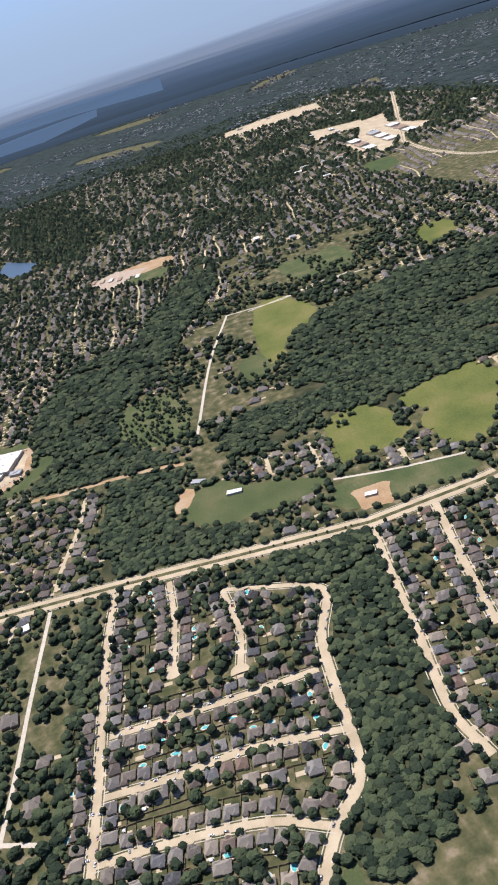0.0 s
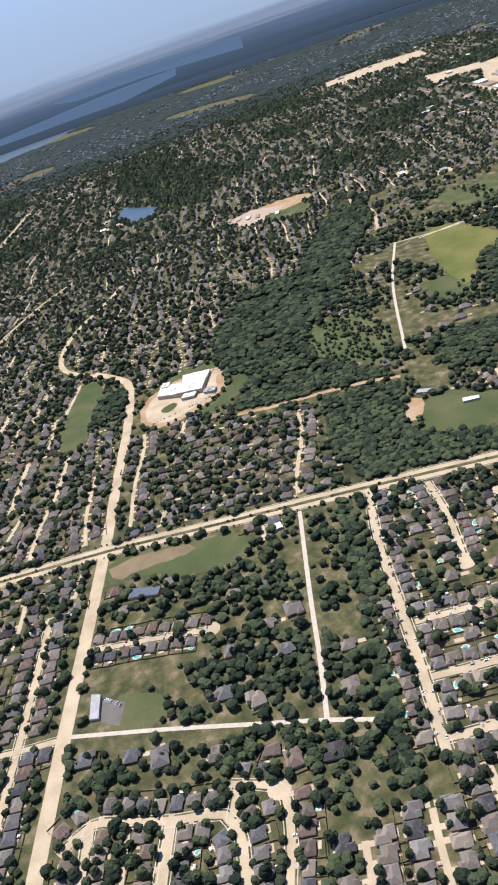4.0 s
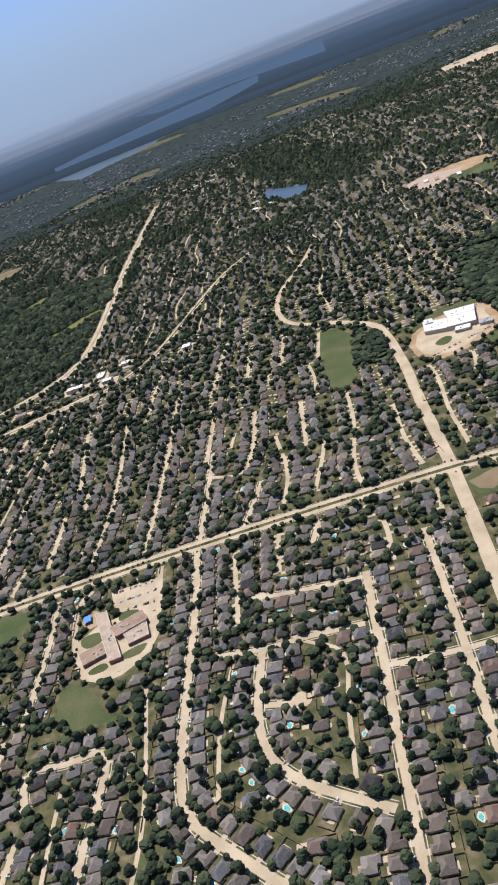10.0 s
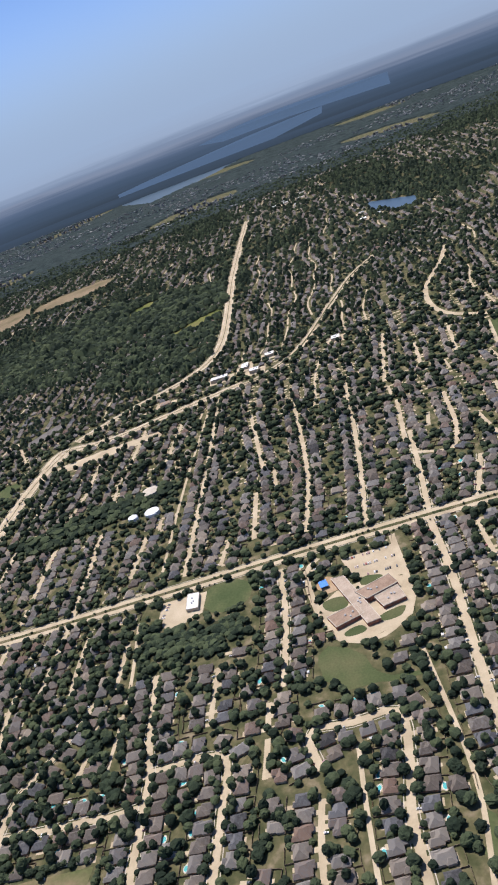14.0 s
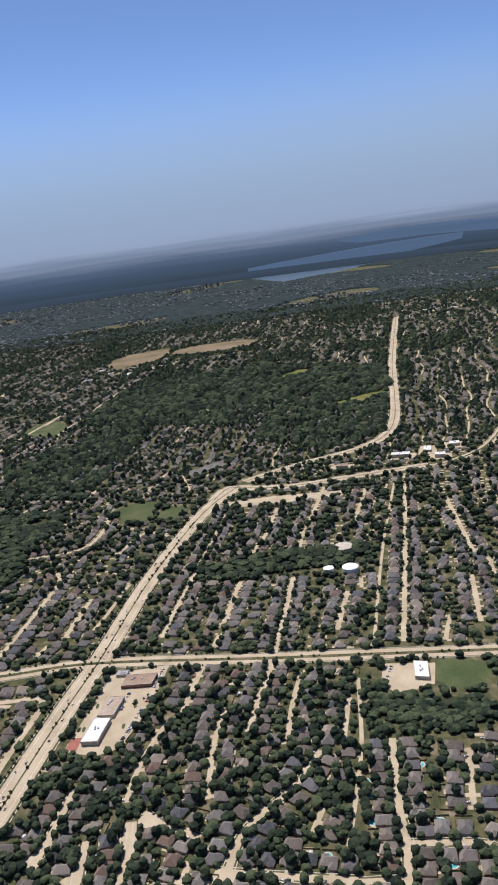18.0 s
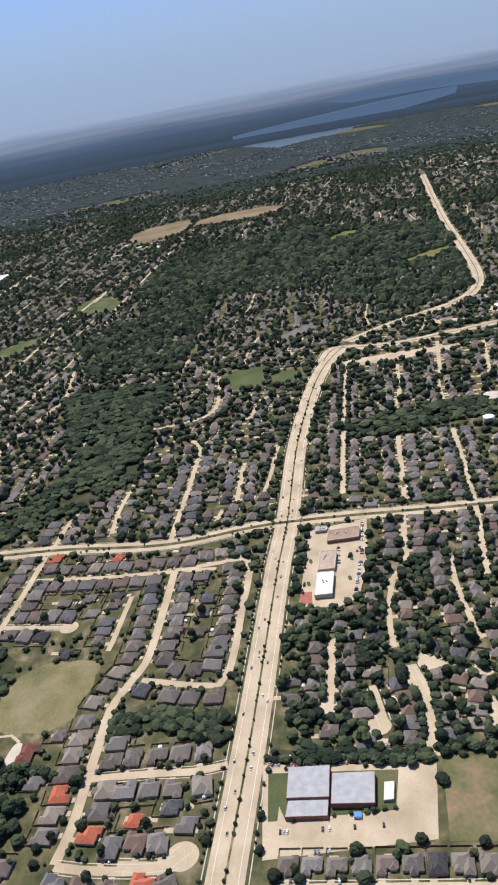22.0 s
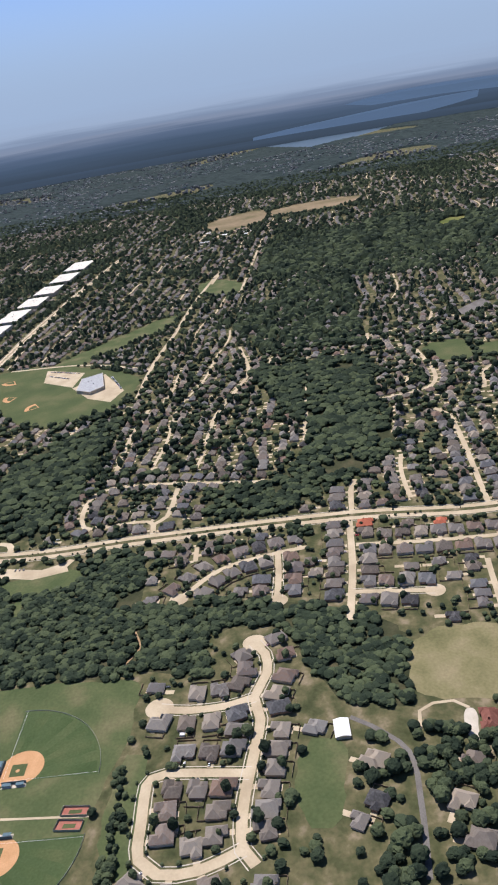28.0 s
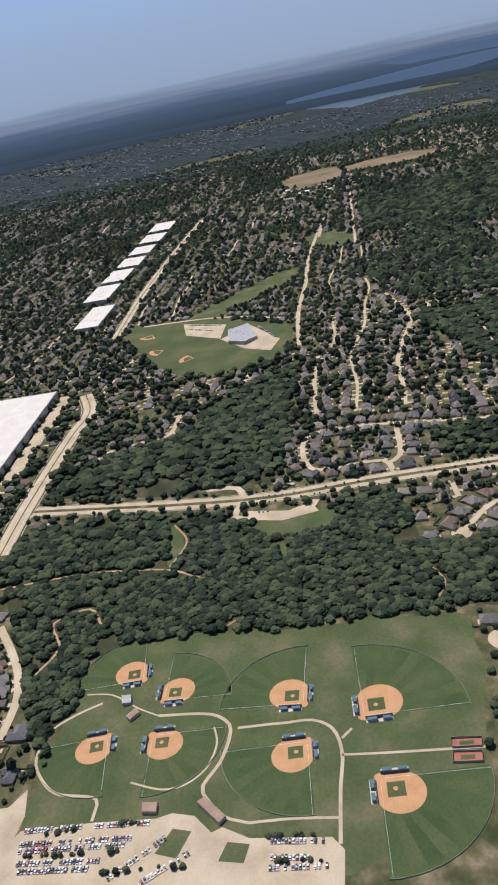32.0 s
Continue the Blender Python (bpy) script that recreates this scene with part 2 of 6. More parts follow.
def curve(pts, step=6.0):
    """A smooth line through the points."""
    p = [np.array(q, float) for q in pts]
    if len(p) < 3:
        return p
    out = []
    for i in range(len(p) - 1):
        a, b = p[i], p[i + 1]
        pa, pb = (p[i - 1] if i else 2 * a - b), (p[i + 2] if i + 2 < len(p) else 2 * b - a)
        n = max(1, int(np.linalg.norm(b - a) / step))
        chord = np.linalg.norm(b - a)
        ta = (b - pa) / (np.linalg.norm(b - a) + np.linalg.norm(a - pa)) * chord
        tb = (pb - a) / (np.linalg.norm(b - a) + np.linalg.norm(pb - b)) * chord
        for k in range(n):
            s = k / n
            out.append(a * (2 * s**3 - 3 * s**2 + 1) + ta * (s**3 - 2 * s**2 + s) + b * (3 * s**2 - 2 * s**3) + tb * (s**3 - s**2))
    return out + [p[-1]]


def sides(line):
    """Unit normals to the left of a line at its points."""
    out = []
    for i in range(len(line)):
        d = line[min(i + 1, len(line) - 1)] - line[max(i - 1, 0)]
        d = d / (np.linalg.norm(d) + 1e-9)
        out.append(np.array((-d[1], d[0])))
    return out


def ribbon(line, a, b, z0, z1):
    """A band with thickness from offset a to offset b beside a line."""
    nrm = sides(line)
    v, f = [], []
    for p, n in zip(line, nrm):
        l, r = p + n * b, p + n * a
        v += [(l[0], l[1], z1), (r[0], r[1], z1), (l[0], l[1], z0), (r[0], r[1], z0)]
    for i in range(len(line) - 1):
        k = 4 * i
        f += [(k, k + 1, k + 5, k + 4), (k + 2, k, k + 4, k + 6), (k + 1, k + 3, k + 7, k + 5)]
    return v, f


# ---- plan of what is taken ----
CELL, X0, Y0 = 1.0, 0.0, -1750.0
TAKEN = np.zeros((2600, 2850), dtype=np.uint8)
ROADWAY, HOUSE, WOOD, FIELD, LOT, RURAL = 1, 2, 3, 4, 5, 6


def window_of(lo, hi):
    i0, j0 = max(0, int((lo[0] - X0) / CELL)), max(0, int((lo[1] - Y0) / CELL))
    i1, j1 = min(TAKEN.shape[0], int((hi[0] - X0) / CELL) + 2), min(TAKEN.shape[1], int((hi[1] - Y0) / CELL) + 2)
    return i0, j0, max(i0, i1), max(j0, j1)


def paint_poly(poly, code, over=True):
    p = np.array(poly, float)
    i0, j0, i1, j1 = window_of(p.min(0), p.max(0))
    gx, gy = np.meshgrid(X0 + (np.arange(i0, i1) + 0.5) * CELL, Y0 + (np.arange(j0, j1) + 0.5) * CELL, indexing="ij")
    inside = np.zeros(gx.shape, bool)
    for a, b in zip(p, np.roll(p, -1, 0)):
        if a[1] != b[1]:
            cut = ((a[1] > gy) != (b[1] > gy)) & (gx < (b[0] - a[0]) * (gy - a[1]) / (b[1] - a[1]) + a[0])
            inside ^= cut
    w = TAKEN[i0:i1, j0:j1]
    w[inside & (over | (w == 0))] = code


def paint_line(line, half, code):
    for a, b in zip(line, line[1:]):
        i0, j0, i1, j1 = window_of(np.minimum(a, b) - half, np.maximum(a, b) + half)
        gx, gy = np.meshgrid(X0 + (np.arange(i0, i1) + 0.5) * CELL, Y0 + (np.arange(j0, j1) + 0.5) * CELL, indexing="ij")
        d = b - a
        s = np.clip(((gx - a[0]) * d[0] + (gy - a[1]) * d[1]) / (d @ d + 1e-9), 0, 1)
        near = np.hypot(gx - a[0] - s * d[0], gy - a[1] - s * d[1]) < half
        TAKEN[i0:i1, j0:j1][near] = code


def at(x, y):
    i, j = int((x - X0) / CELL), int((y - Y0) / CELL)
    return TAKEN[i, j] if 0 <= i < TAKEN.shape[0] and 0 <= j < TAKEN.shape[1] else 99


def free(x, y, r, ok=(0,)):
    i0, j0, i1, j1 = window_of((x - r, y - r), (x + r, y + r))
    w = TAKEN[i0:i1, j0:j1]
    return w.size > 0 and np.isin(w, ok).all()


# ---- ground and distance ----
def ground_sheet():
    """One sheet to the horizon, finer near the flight line."""
    xs = [-3000, -1500, -600, -200] + list(range(0, 2401, 100)) + [2800, 3400, 4100, 4900, 5600]
    ys = [-5200, -4200, -3400, -2600, -2000] + list(range(-1700, 1001, 100)) + [1400, 2000, 2800, 3800, 5000]
    v = [(x, y, 0.0) for x in xs for y in ys]
    n = len(ys)
    f = [(i * n + j, (i + 1) * n + j, (i + 1) * n + j + 1, i * n + j + 1) for i in range(len(xs) - 1) for j in range(n - 1)]
    return mesh_from("ground", v, f, [GRASS])


tagged(new("ground", ground_sheet()), "green and dry grassy ground of the suburb", "ground", kind="structure")

WOODLAND = []
MEADOWS = []


def woods(*poly):
    paint_poly(poly, WOOD)
    WOODLAND.append(poly)
    tagged(new("forest_floor", mesh_from("forest_floor", *slab(list(poly), -0.5, 0.012 + 0.0007 * len(WOODLAND)), [FOREST])), "leaf-covered forest floor, painted shade-dark", "forest floor", kind="structure")


def soften(poly, amount=1.4):
    """A worn, uneven outline instead of straight edges."""
    p = [np.array(q, float) for q in poly]
    span = max(q[0] for q in poly) - min(q[0] for q in poly)
    for _ in range(1 if span > 25 else 2):
        p = [q for a, b in zip(p, p[1:] + p[:1]) for q in (a * 0.75 + b * 0.25, a * 0.25 + b * 0.75)]
    out = []
    for a, b in zip(p, p[1:] + p[:1]):
        n = max(1, int(np.linalg.norm(b - a) / 4.0))
        for k in range(n):
            q = a + (b - a) * k / n
            s = noise.noise_vector(Vector((q[0] / 7, q[1] / 7, 1.3))) + noise.noise_vector(Vector((q[0] / 23, q[1] / 23, 4.3))) * (2.0 if span > 40 else 0.6)
            out.append((float(q[0] + s[0] * amount), float(q[1] + s[1] * amount)))
    return out


def meadow(*poly, m=None, z=0.04, label="mown green meadow between the houses"):
    poly = soften(poly)
    paint_poly(poly, FIELD)
    ob = new("meadow", mesh_from("meadow", *slab(list(poly), -0.5, z), [m or TURF]))
    MEADOWS.append(ob)
    return tagged(ob, label, "meadow", kind="structure")


def water(*poly):
    paint_poly(poly, FIELD)
    return tagged(new("water", mesh_from("water", *slab(list(poly), -1.0, 0.03), [LAKE])), "calm blue water of a lake", "lake", kind="structure")


def pad(poly, m, name="pavement", z=0.05, label="pale concrete paving", code=LOT):
    if m == SOIL:
        poly = soften(poly, 1.0)
    paint_poly(poly, code)
    return tagged(new(name, mesh_from(name, *slab(list(poly), -0.4, z), [m])), label, "paving", kind="structure")


AXIS_ANGLE = math.atan2(-0.246, 0.969)
STREETS = []


def bulb(x, y, r=5.6):
    """The round end of a dead-end street."""
    ring = [(x + r * math.cos(t), y + r * math.sin(t)) for t in np.linspace(0, 2 * math.pi, 26, endpoint=False)]
    paint_poly(ring, ROADWAY)
    tagged(new("turning_circle", mesh_from("turning_circle", *slab(ring, -0.3, 0.083), [CONCRETE])), "round concrete end of a street", "road", kind="structure")



LAID = [0]


def road_object(name, line, a, b, z, m, label):
    LAID[0] += 1
    z += 0.0006 * (LAID[0] % 30)
    return tagged(new(name, mesh_from(name, *ribbon(line, a, b, -0.3, z), [m])), label, "road", kind="structure")


def walks(line, w, gap):
    for s in (-1, 1):
        a = s * (w / 2 + gap)
        b = a + s * 0.42
        tagged(new("pavement", mesh_from("pavement", *ribbon(line, min(a, b), max(a, b), -0.2, 0.075 + 0.0011 * (len(bpy.data.objects) % 17)), [PALE])), "pale concrete walk beside the street", "pavement", kind="structure")


def street(w, *pts, houses=True):
    line = curve(pts)
    paint_line(line, w / 2 + 0.8, ROADWAY)
    road_object("road", line, -w / 2, w / 2, 0.05 + 0.0007 * (len(STREETS) % 40), CONCRETE, "tan concrete residential street")
    if line[0][0] < 460:
        walks(line, w, 0.9)
    STREETS.append((line, w, houses))


def alley(w, *pts):
    line = curve(pts)
    paint_line(line, w / 2 + 0.3, ROADWAY)
    road_object("road", line, -w / 2, w / 2, 0.045, CONCRETE, "narrow concrete alley behind houses")


def lane(w, *pts, m=None):
    line = curve(pts)
    paint_line(line, w / 2 + 1.5, ROADWAY)
    road_object("road", line, -w * 0.36, w * 0.36, 0.045, m or PALE, "narrow country lane between large lots")


def drive(w, *pts):
    line = curve(pts)
    paint_line(line, w / 2 + 0.5, ROADWAY)
    road_object("road", line, -w / 2, w / 2, 0.085, CONCRETE, "curved concrete drive")


def avenue(w, *pts, median=True):
    line = curve(pts, 10)
    paint_line(line, w / 2 + 1.2, ROADWAY)
    road_object("road", line, -w / 2, w / 2, 0.105, CONCRETE, "wide divided concrete avenue")
    if w > 8 and median:
        tagged(new("median", mesh_from("median", *ribbon(line, -w * 0.13, w * 0.13, 0, 0.2 + 0.0013 * len(bpy.data.objects) % 0.03), [GRASS])), "grassy median strip of the avenue", "median", kind="structure")
        walks(line, w, 0.8)


def highway(w, *pts):
    line = curve(pts, 10)
    paint_line(line, w / 2 + 2.0, ROADWAY)
    road_object("road", line, -w / 2, w / 2, 0.135, CONCRETE, "wide pale concrete highway")
    tagged(new("median", mesh_from("median", *ribbon(line, -0.45, 0.45, 0, 0.25 + 0.0013 * len(bpy.data.objects) % 0.03), [GRASS])), "narrow planted median of the highway", "median", kind="structure")
    for s in (-1, 1):
        for k in (0.34, ):
            a = s * w * k
            tagged(new("lane_line", mesh_from("lane_line", *ribbon(line, a - 0.06, a + 0.06, 0.1, 0.16), [PAINTW])), "worn white lane line on concrete", "lane line", kind="structure")
    walks(line, w, 1.4)


# rural lots with few houses
paint_poly([(327, -560), (330, -592), (112, -536), (112, -392), (226, -392), (300, -412), (310, -520)], RURAL)
paint_poly([(410, -690), (660, -720), (1000, -900), (900, -1100), (640, -960), (430, -800)], RURAL)
paint_poly([(352, 372), (395, 372), (425, 300), (255, 255), (250, 365), (290, 372)], RURAL)
paint_poly([(585, 540), (590, 660), (720, 640), (760, 540), (690, 520)], RURAL)

woods((275, -745), (271, -768), (212, -753), (146, -740), (104, -727), (65, -703), (52, -674), (71, -655), (100, -682), (151, -694), (191, -706))
woods((475, -627), (443, -687), (383, -657), (354, -668), (321, -718), (310, -696), (341, -596), (414, -609))
woods((286, -677), (271, -749), (236, -729), (242, -713), (270, -674))
woods((331, -583), (325, -592), (115, -535), (118, -529))
woods((685, -584), (788, -643), (794, -717), (971, -824), (1079, -896), (903, -860), (737, -757), (655, -712), (629, -667), (546, -651), (452, -690), (491, -610), (510, -562), (598, -571))
woods((620, -853), (649, -898), (659, -959), (669, -1022), (656, -1134), (413, -966), (415, -879), (397, -858), (443, -807), (424, -789), (417, -750), (452, -716), (495, -751), (491, -806))
woods((680, -436), (655, -485), (591, -468), (607, -427))
woods((851, 248), (819, 200), (683, 226), (611, 227), (574, 272), (541, 332), (561, 378), (594, 374), (589, 325), (641, 285), (764, 265))
woods((1060, 322), (1119, 243), (1367, 150), (1369, 102), (1050, 162), (864, 191), (897, 285))
woods((618, 649), (662, 606), (677, 544), (742, 507), (775, 443), (637, 469), (566, 492), (578, 509), (581, 533), (581, 560))
woods((537, 668), (575, 651), (571, 598), (535, 525), (524, 515), (515, 471), (533, 446), (524, 420), (477, 420), (404, 431), (417, 472), (415, 518), (431, 562), (428, 605), (397, 608), (374, 624), (409, 634), (445, 642))
woods((514, 500), (506, 478), (464, 424), (461, 385), (435, 324), (418, 307), (396, 286), (353, 296), (377, 336), (420, 342), (429, 369), (425, 387), (392, 386), (405, 414), (414, 441), (430, 478))
woods((441, 351), (423, 304), (403, 288), (345, 297), (358, 328))
woods((1471, 217), (1582, -41), (1374, -268), (1247, -241), (1179, -115), (1127, 12), (1251, 251))
woods((1424, -111), (1342, -245), (979, -172), (937, -95), (1042, -12))
woods((848, 314), (814, 205), (705, 226), (611, 277))
woods((301, 153), (281, 88), (277, 89), (294, 153))
woods((420, -51), (400, -113), (387, -113), (371, -91), (395, -51))
woods((637, 65), (635, 4), (643, -39), (637, -90), (603, -85), (605, -40), (601, 5), (606, 54))
meadow((374, -425), (357, -471), (338, -525), (309, -519), (314, -481), (342, -443), (341, -422))
meadow((242, -417), (227, -445), (206, -438), (221, -406))
meadow((426, -805), (425, -841), (393, -856), (365, -841), (363, -859), (342, -830), (356, -806), (347, -783), (373, -791), m=PASTURE, z=0.044, label="dry yellow-green pasture")
meadow((412, -869), (413, -966), (300, -888), (312, -857), (342, -861), (359, -857), (375, -876), (395, -860), m=PASTURE, z=0.044, label="dry yellow-green pasture")
meadow((337, -774), (315, -813), (297, -861), (270, -858), (285, -797), (297, -755), m=PARKGRASS, z=0.048, label="farm lots of worn grass beside the avenue")
meadow((70, -654), (68, -663), (47, -654), (53, -643), m=TURF, z=0.052, label="green lawn at the wood's edge")
meadow((612, -658), (625, -713), (554, -727), (484, -699), (532, -648), m=PARKGRASS, label="grassy clearing with trees beside the lane")
meadow((888, -936), (859, -991), (867, -1029), (766, -1013), (759, -978), (785, -927), m=PARKGRASS, label="green meadow among scattered farms")
meadow((618, -793), (612, -843), (559, -822), (559, -779), m=TURF, label="green meadow beside the lane")
meadow((810, -1114), (785, -1154), (723, -1127), (725, -1069), m=PASTURE, z=0.044, label="dry yellow-green pasture")
meadow((1270, -1266), (1233, -1317), (1157, -1287), (1156, -1231), m=OUTFIELD, label="green playing field beside the shops")
meadow((991, 546), (1068, 466), (1150, 383), (1093, 377), (1006, 472), (949, 534), m=PARKGRASS, z=0.048, label="green strip of park behind houses")
meadow((1279, 353), (1333, 318), (1247, 268), (1202, 287), (1220, 339), m=PARKGRASS, label="green strip of park behind houses")
meadow((1461, -71), (1493, -146), (1431, -140), (1377, -64), m=PASTURE, z=0.044, label="yellow-green clearing in the far woods")
meadow((1175, -134), (1212, -192), (1217, -228), (1155, -197), (1145, -137), m=PASTURE, z=0.044, label="yellow-green clearing in the far woods")
meadow((206, -184), (198, -189), (182, -184), (180, -175), m=PARKGRASS, z=0.048, label="lawn between houses and a drive")
meadow((194, -190), (187, -194), (176, -188), (179, -184), m=PARKGRASS, z=0.052, label="lawn between houses and a drive")
meadow((204, 53), (198, 21), (187, 23), (186, 56), m=TURF, label="small green park among new houses")
meadow((393, -665), (408, -702), (375, -725), (347, -774), (333, -768), (333, -718), (342, -690), (364, -666))
meadow((733, -847), (778, -893), (681, -913), (649, -898), (612, -843), (579, -836), (575, -809), m=PASTURE, z=0.044, label="dry yellow-green pasture")
meadow((344, -150), (327, -168), (298, -176), (294, -192), (288, -194), (304, -141))
meadow((450, -98), (436, -129), (406, -120), (420, -89), m=PARKGRASS, label="worn park grass with dry patches")
meadow((397, 280), (391, 240), (377, 240), (337, 254), (349, 292), (369, 295), m=DRYGRASS, z=0.044, label="dry straw-coloured pasture")
meadow((351, 621), (434, 597), (432, 554), (414, 490), (406, 430), (388, 415), (270, 461), (312, 628), m=PARKGRASS, label="worn park grass with dry patches")
meadow((1007, 612), (1010, 539), (907, 422), (837, 436), (802, 460), (790, 514), (835, 561), (927, 590))
meadow((832, 142), (827, 96), (761, 109), (778, 145))
meadow((802, 95), (796, 67), (760, 82), (766, 103))
meadow((1962, 289), (2016, 149), (1899, 150), (1763, 192), (1780, 296), m=FALLOW, label="bare brown field far off")
meadow((1988, 134), (1972, -82), (1834, -36), (1833, 155), m=FALLOW, label="bare brown field far off")
meadow((340, 350), (335, 331), (308, 335), (291, 343), (294, 358), m=PARKGRASS, label="worn park grass with dry patches")
meadow((723, -431), (700, -465), (597, -436), (560, -417), (571, -400))
water((4051, -126), (6633, -600), (7055, -1227), (6875, -2016), (7549, -2672), (5062, -1660), (5121, -1330), (3980, -702), (3718, -455), (3576, -254))
water((1617, -605), (1492, -663), (1403, -629), (1505, -575))
woods((344, 230), (343, 212), (330, 171), (310, 175), (317, 190), (328, 209), (328, 230))
meadow((351, 429), (351, 418), (338, 418), (315, 422), (297, 424), (288, 422), (292, 439), m=PARKGRASS, z=0.046, label="worn park grass with dry patches")

# roads and streets
avenue(12.0, (272, -771), (328, -605), (364, -490), (385, -423), (425, -251), (458, -81), (474, 4), (499, 130), (499, 202), (522, 286), (542, 414), (553, 507), (602, 655))
highway(15.6, (150, 201), (241, 180), (314, 163), (447, 134), (496, 122), (623, 96), (745, 62), (802, 39), (841, 15))
highway(13.8, (805, 43), (839, 25), (828, -0), (817, -40), (820, -93), (827, -191))
highway(13.8, (2008, -410), (1422, -277), (1138, -221), (1020, -194), (956, -167), (919, -126), (890, -55), (854, 8))
avenue(9.2, (823, -186), (822, -206), (863, -264), (996, -344), (1105, -411), (1165, -465))
avenue(8.6, (40, -340), (122, -360), (228, -386), (383, -426), (489, -450), (573, -470), (665, -484), (698, -474), (735, -453), median=False)
avenue(6.4, (727, -454), (780, -424), (831, -422), (903, -444), (996, -503), (1061, -537))
street(4.6, (328, -605), (270, -587), (220, -576), (162, -563), (122, -553))
street(5.1, (248, -705), (231, -719), (195, -701), (151, -691), (105, -680), (87, -660), (69, -646), (55, -640))
street(4.1, (82, -586), (75, -602), (70, -622), (64, -642))
street(4.1, (199, -576), (189, -618), (180, -661), (175, -690))
street(4.1, (162, -566), (154, -599), (147, -642), (131, -687))
street(4.1, (128, -555), (120, -590), (105, -635), (87, -660))
street(3.7, (307, -638), (266, -631), (224, -619))
street(3.7, (274, -666), (230, -663), (200, -653))
street(3.7, (274, -666), (248, -705))
street(4.6, (272, -771), (221, -758), (166, -745), (112, -732), (82, -734))
street(4.6, (261, -813), (207, -797), (147, -781))
lane(3.7, (334, -558), (252, -536), (200, -523), (164, -513))
street(3.7, (287, -406), (274, -443), (260, -477))
lane(3.7, (227, -389), (203, -439), (183, -478), (165, -513), (151, -537))
street(4.1, (159, -379), (167, -395), (160, -412), (151, -430), (141, -455), (130, -459), (114, -457), (98, -454))
street(4.1, (167, -395), (146, -389), (131, -385))
street(4.1, (151, -431), (116, -418))
street(3.7, (152, -464), (138, -458))
street(3.7, (164, -393), (145, -389), (114, -381))
alley(2.3, (156, -412), (130, -405), (105, -398))
street(3.7, (151, -432), (124, -423), (97, -414))
street(3.7, (155, -461), (141, -481), (122, -480), (91, -469))
street(4.1, (336, -384), (233, -360), (136, -335))
street(3.7, (245, -322), (233, -360), (228, -383))
street(4.6, (426, -251), (357, -238), (286, -221), (234, -210), (209, -211), (178, -230), (155, -246), (128, -265))
street(4.6, (294, -267), (249, -254), (222, -254), (202, -264), (182, -282), (169, -296))
street(4.6, (321, -340), (286, -331), (247, -322), (205, -311))
street(4.1, (308, -238), (296, -267), (289, -295), (280, -324))
street(4.1, (257, -129), (277, -128), (283, -132), (277, -151), (273, -173), (244, -168), (215, -158), (178, -152))
street(3.7, (341, -274), (328, -306), (317, -337))
street(3.7, (370, -321), (392, -333))
alley(2.3, (295, -250), (256, -235), (212, -225))
alley(2.3, (287, -291), (267, -306), (229, -296), (191, -286))
street(3.7, (255, -259), (246, -277))
alley(2.3, (308, -200), (239, -192), (208, -186), (169, -173))
alley(2.3, (262, -149), (229, -142), (186, -134))
drive(4.1, (420, -223), (346, -208), (329, -186), (337, -166), (361, -159), (416, -162), (427, -173))
street(3.7, (428, -253), (495, -272), (553, -287))
street(3.7, (421, -285), (474, -312))
street(3.7, (599, -336), (530, -318), (499, -300), (516, -274))
street(3.7, (579, -375), (519, -361), (497, -356))
street(3.7, (742, -365), (678, -347))
street(3.7, (749, -406), (668, -381))
street(3.7, (719, -437), (655, -416))
street(3.7, (432, -148), (377, -139), (321, -125))
street(3.7, (472, -84), (613, -117), (808, -160))
street(3.7, (484, -139), (554, -154))
street(3.7, (593, -168), (723, -181))
street(3.7, (465, -175), (551, -198), (711, -224))
street(3.7, (443, -213), (559, -244), (707, -278))
street(3.7, (538, -278), (621, -301))
street(3.7, (671, -307), (805, -352))
street(3.7, (375, -56), (320, -48), (300, -47), (237, -33))
street(3.7, (300, -47), (290, -85), (255, -79), (221, -70))
street(3.7, (282, -22), (280, -41))
alley(2.3, (437, -48), (368, -38), (303, -21))
street(4.1, (234, 161), (220, 94), (206, 28), (201, 6))
street(4.1, (234, 159), (218, 164), (207, 167))
street(4.1, (217, 98), (203, 99), (188, 101))
street(4.1, (208, 55), (195, 57), (182, 60))
street(3.7, (299, 40), (292, 14), (287, -6), (283, -22))
street(3.7, (284, 88), (308, 82), (338, 84))
lane(3.2, (764, -828), (743, -895), (752, -944), (740, -969), (719, -1035))
lane(3.2, (337, -774), (316, -814), (297, -861))
street(3.7, (258, 222), (254, 202), (260, 193))
street(3.7, (479, 48), (426, 60))
street(3.7, (592, -22), (478, 1), (396, 22))
street(3.7, (522, 79), (635, 56), (779, 25))
street(3.7, (524, 36), (597, 20))
street(3.7, (624, 57), (653, 9), (756, -21))
street(3.7, (711, -49), (801, -74))
street(3.7, (499, -44), (555, -60))
street(3.7, (692, -88), (780, -114))
alley(2.3, (783, -144), (618, -99), (475, -65))
street(3.7, (338, 81), (319, 80), (280, 87))
street(3.7, (318, 126), (334, 122), (369, 115))
street(3.7, (302, 103), (329, 103))
street(3.7, (299, 34), (321, 26), (351, -3), (373, -17))
street(3.7, (344, 76), (332, 65), (321, 47))
street(4.1, (518, 287), (466, 297), (415, 310))
street(3.7, (486, 290), (474, 246), (463, 194), (458, 172))
street(3.7, (465, 399), (488, 372), (494, 337), (494, 319))
street(3.7, (439, 303), (426, 261))
street(3.7, (448, 344), (470, 340), (494, 337))
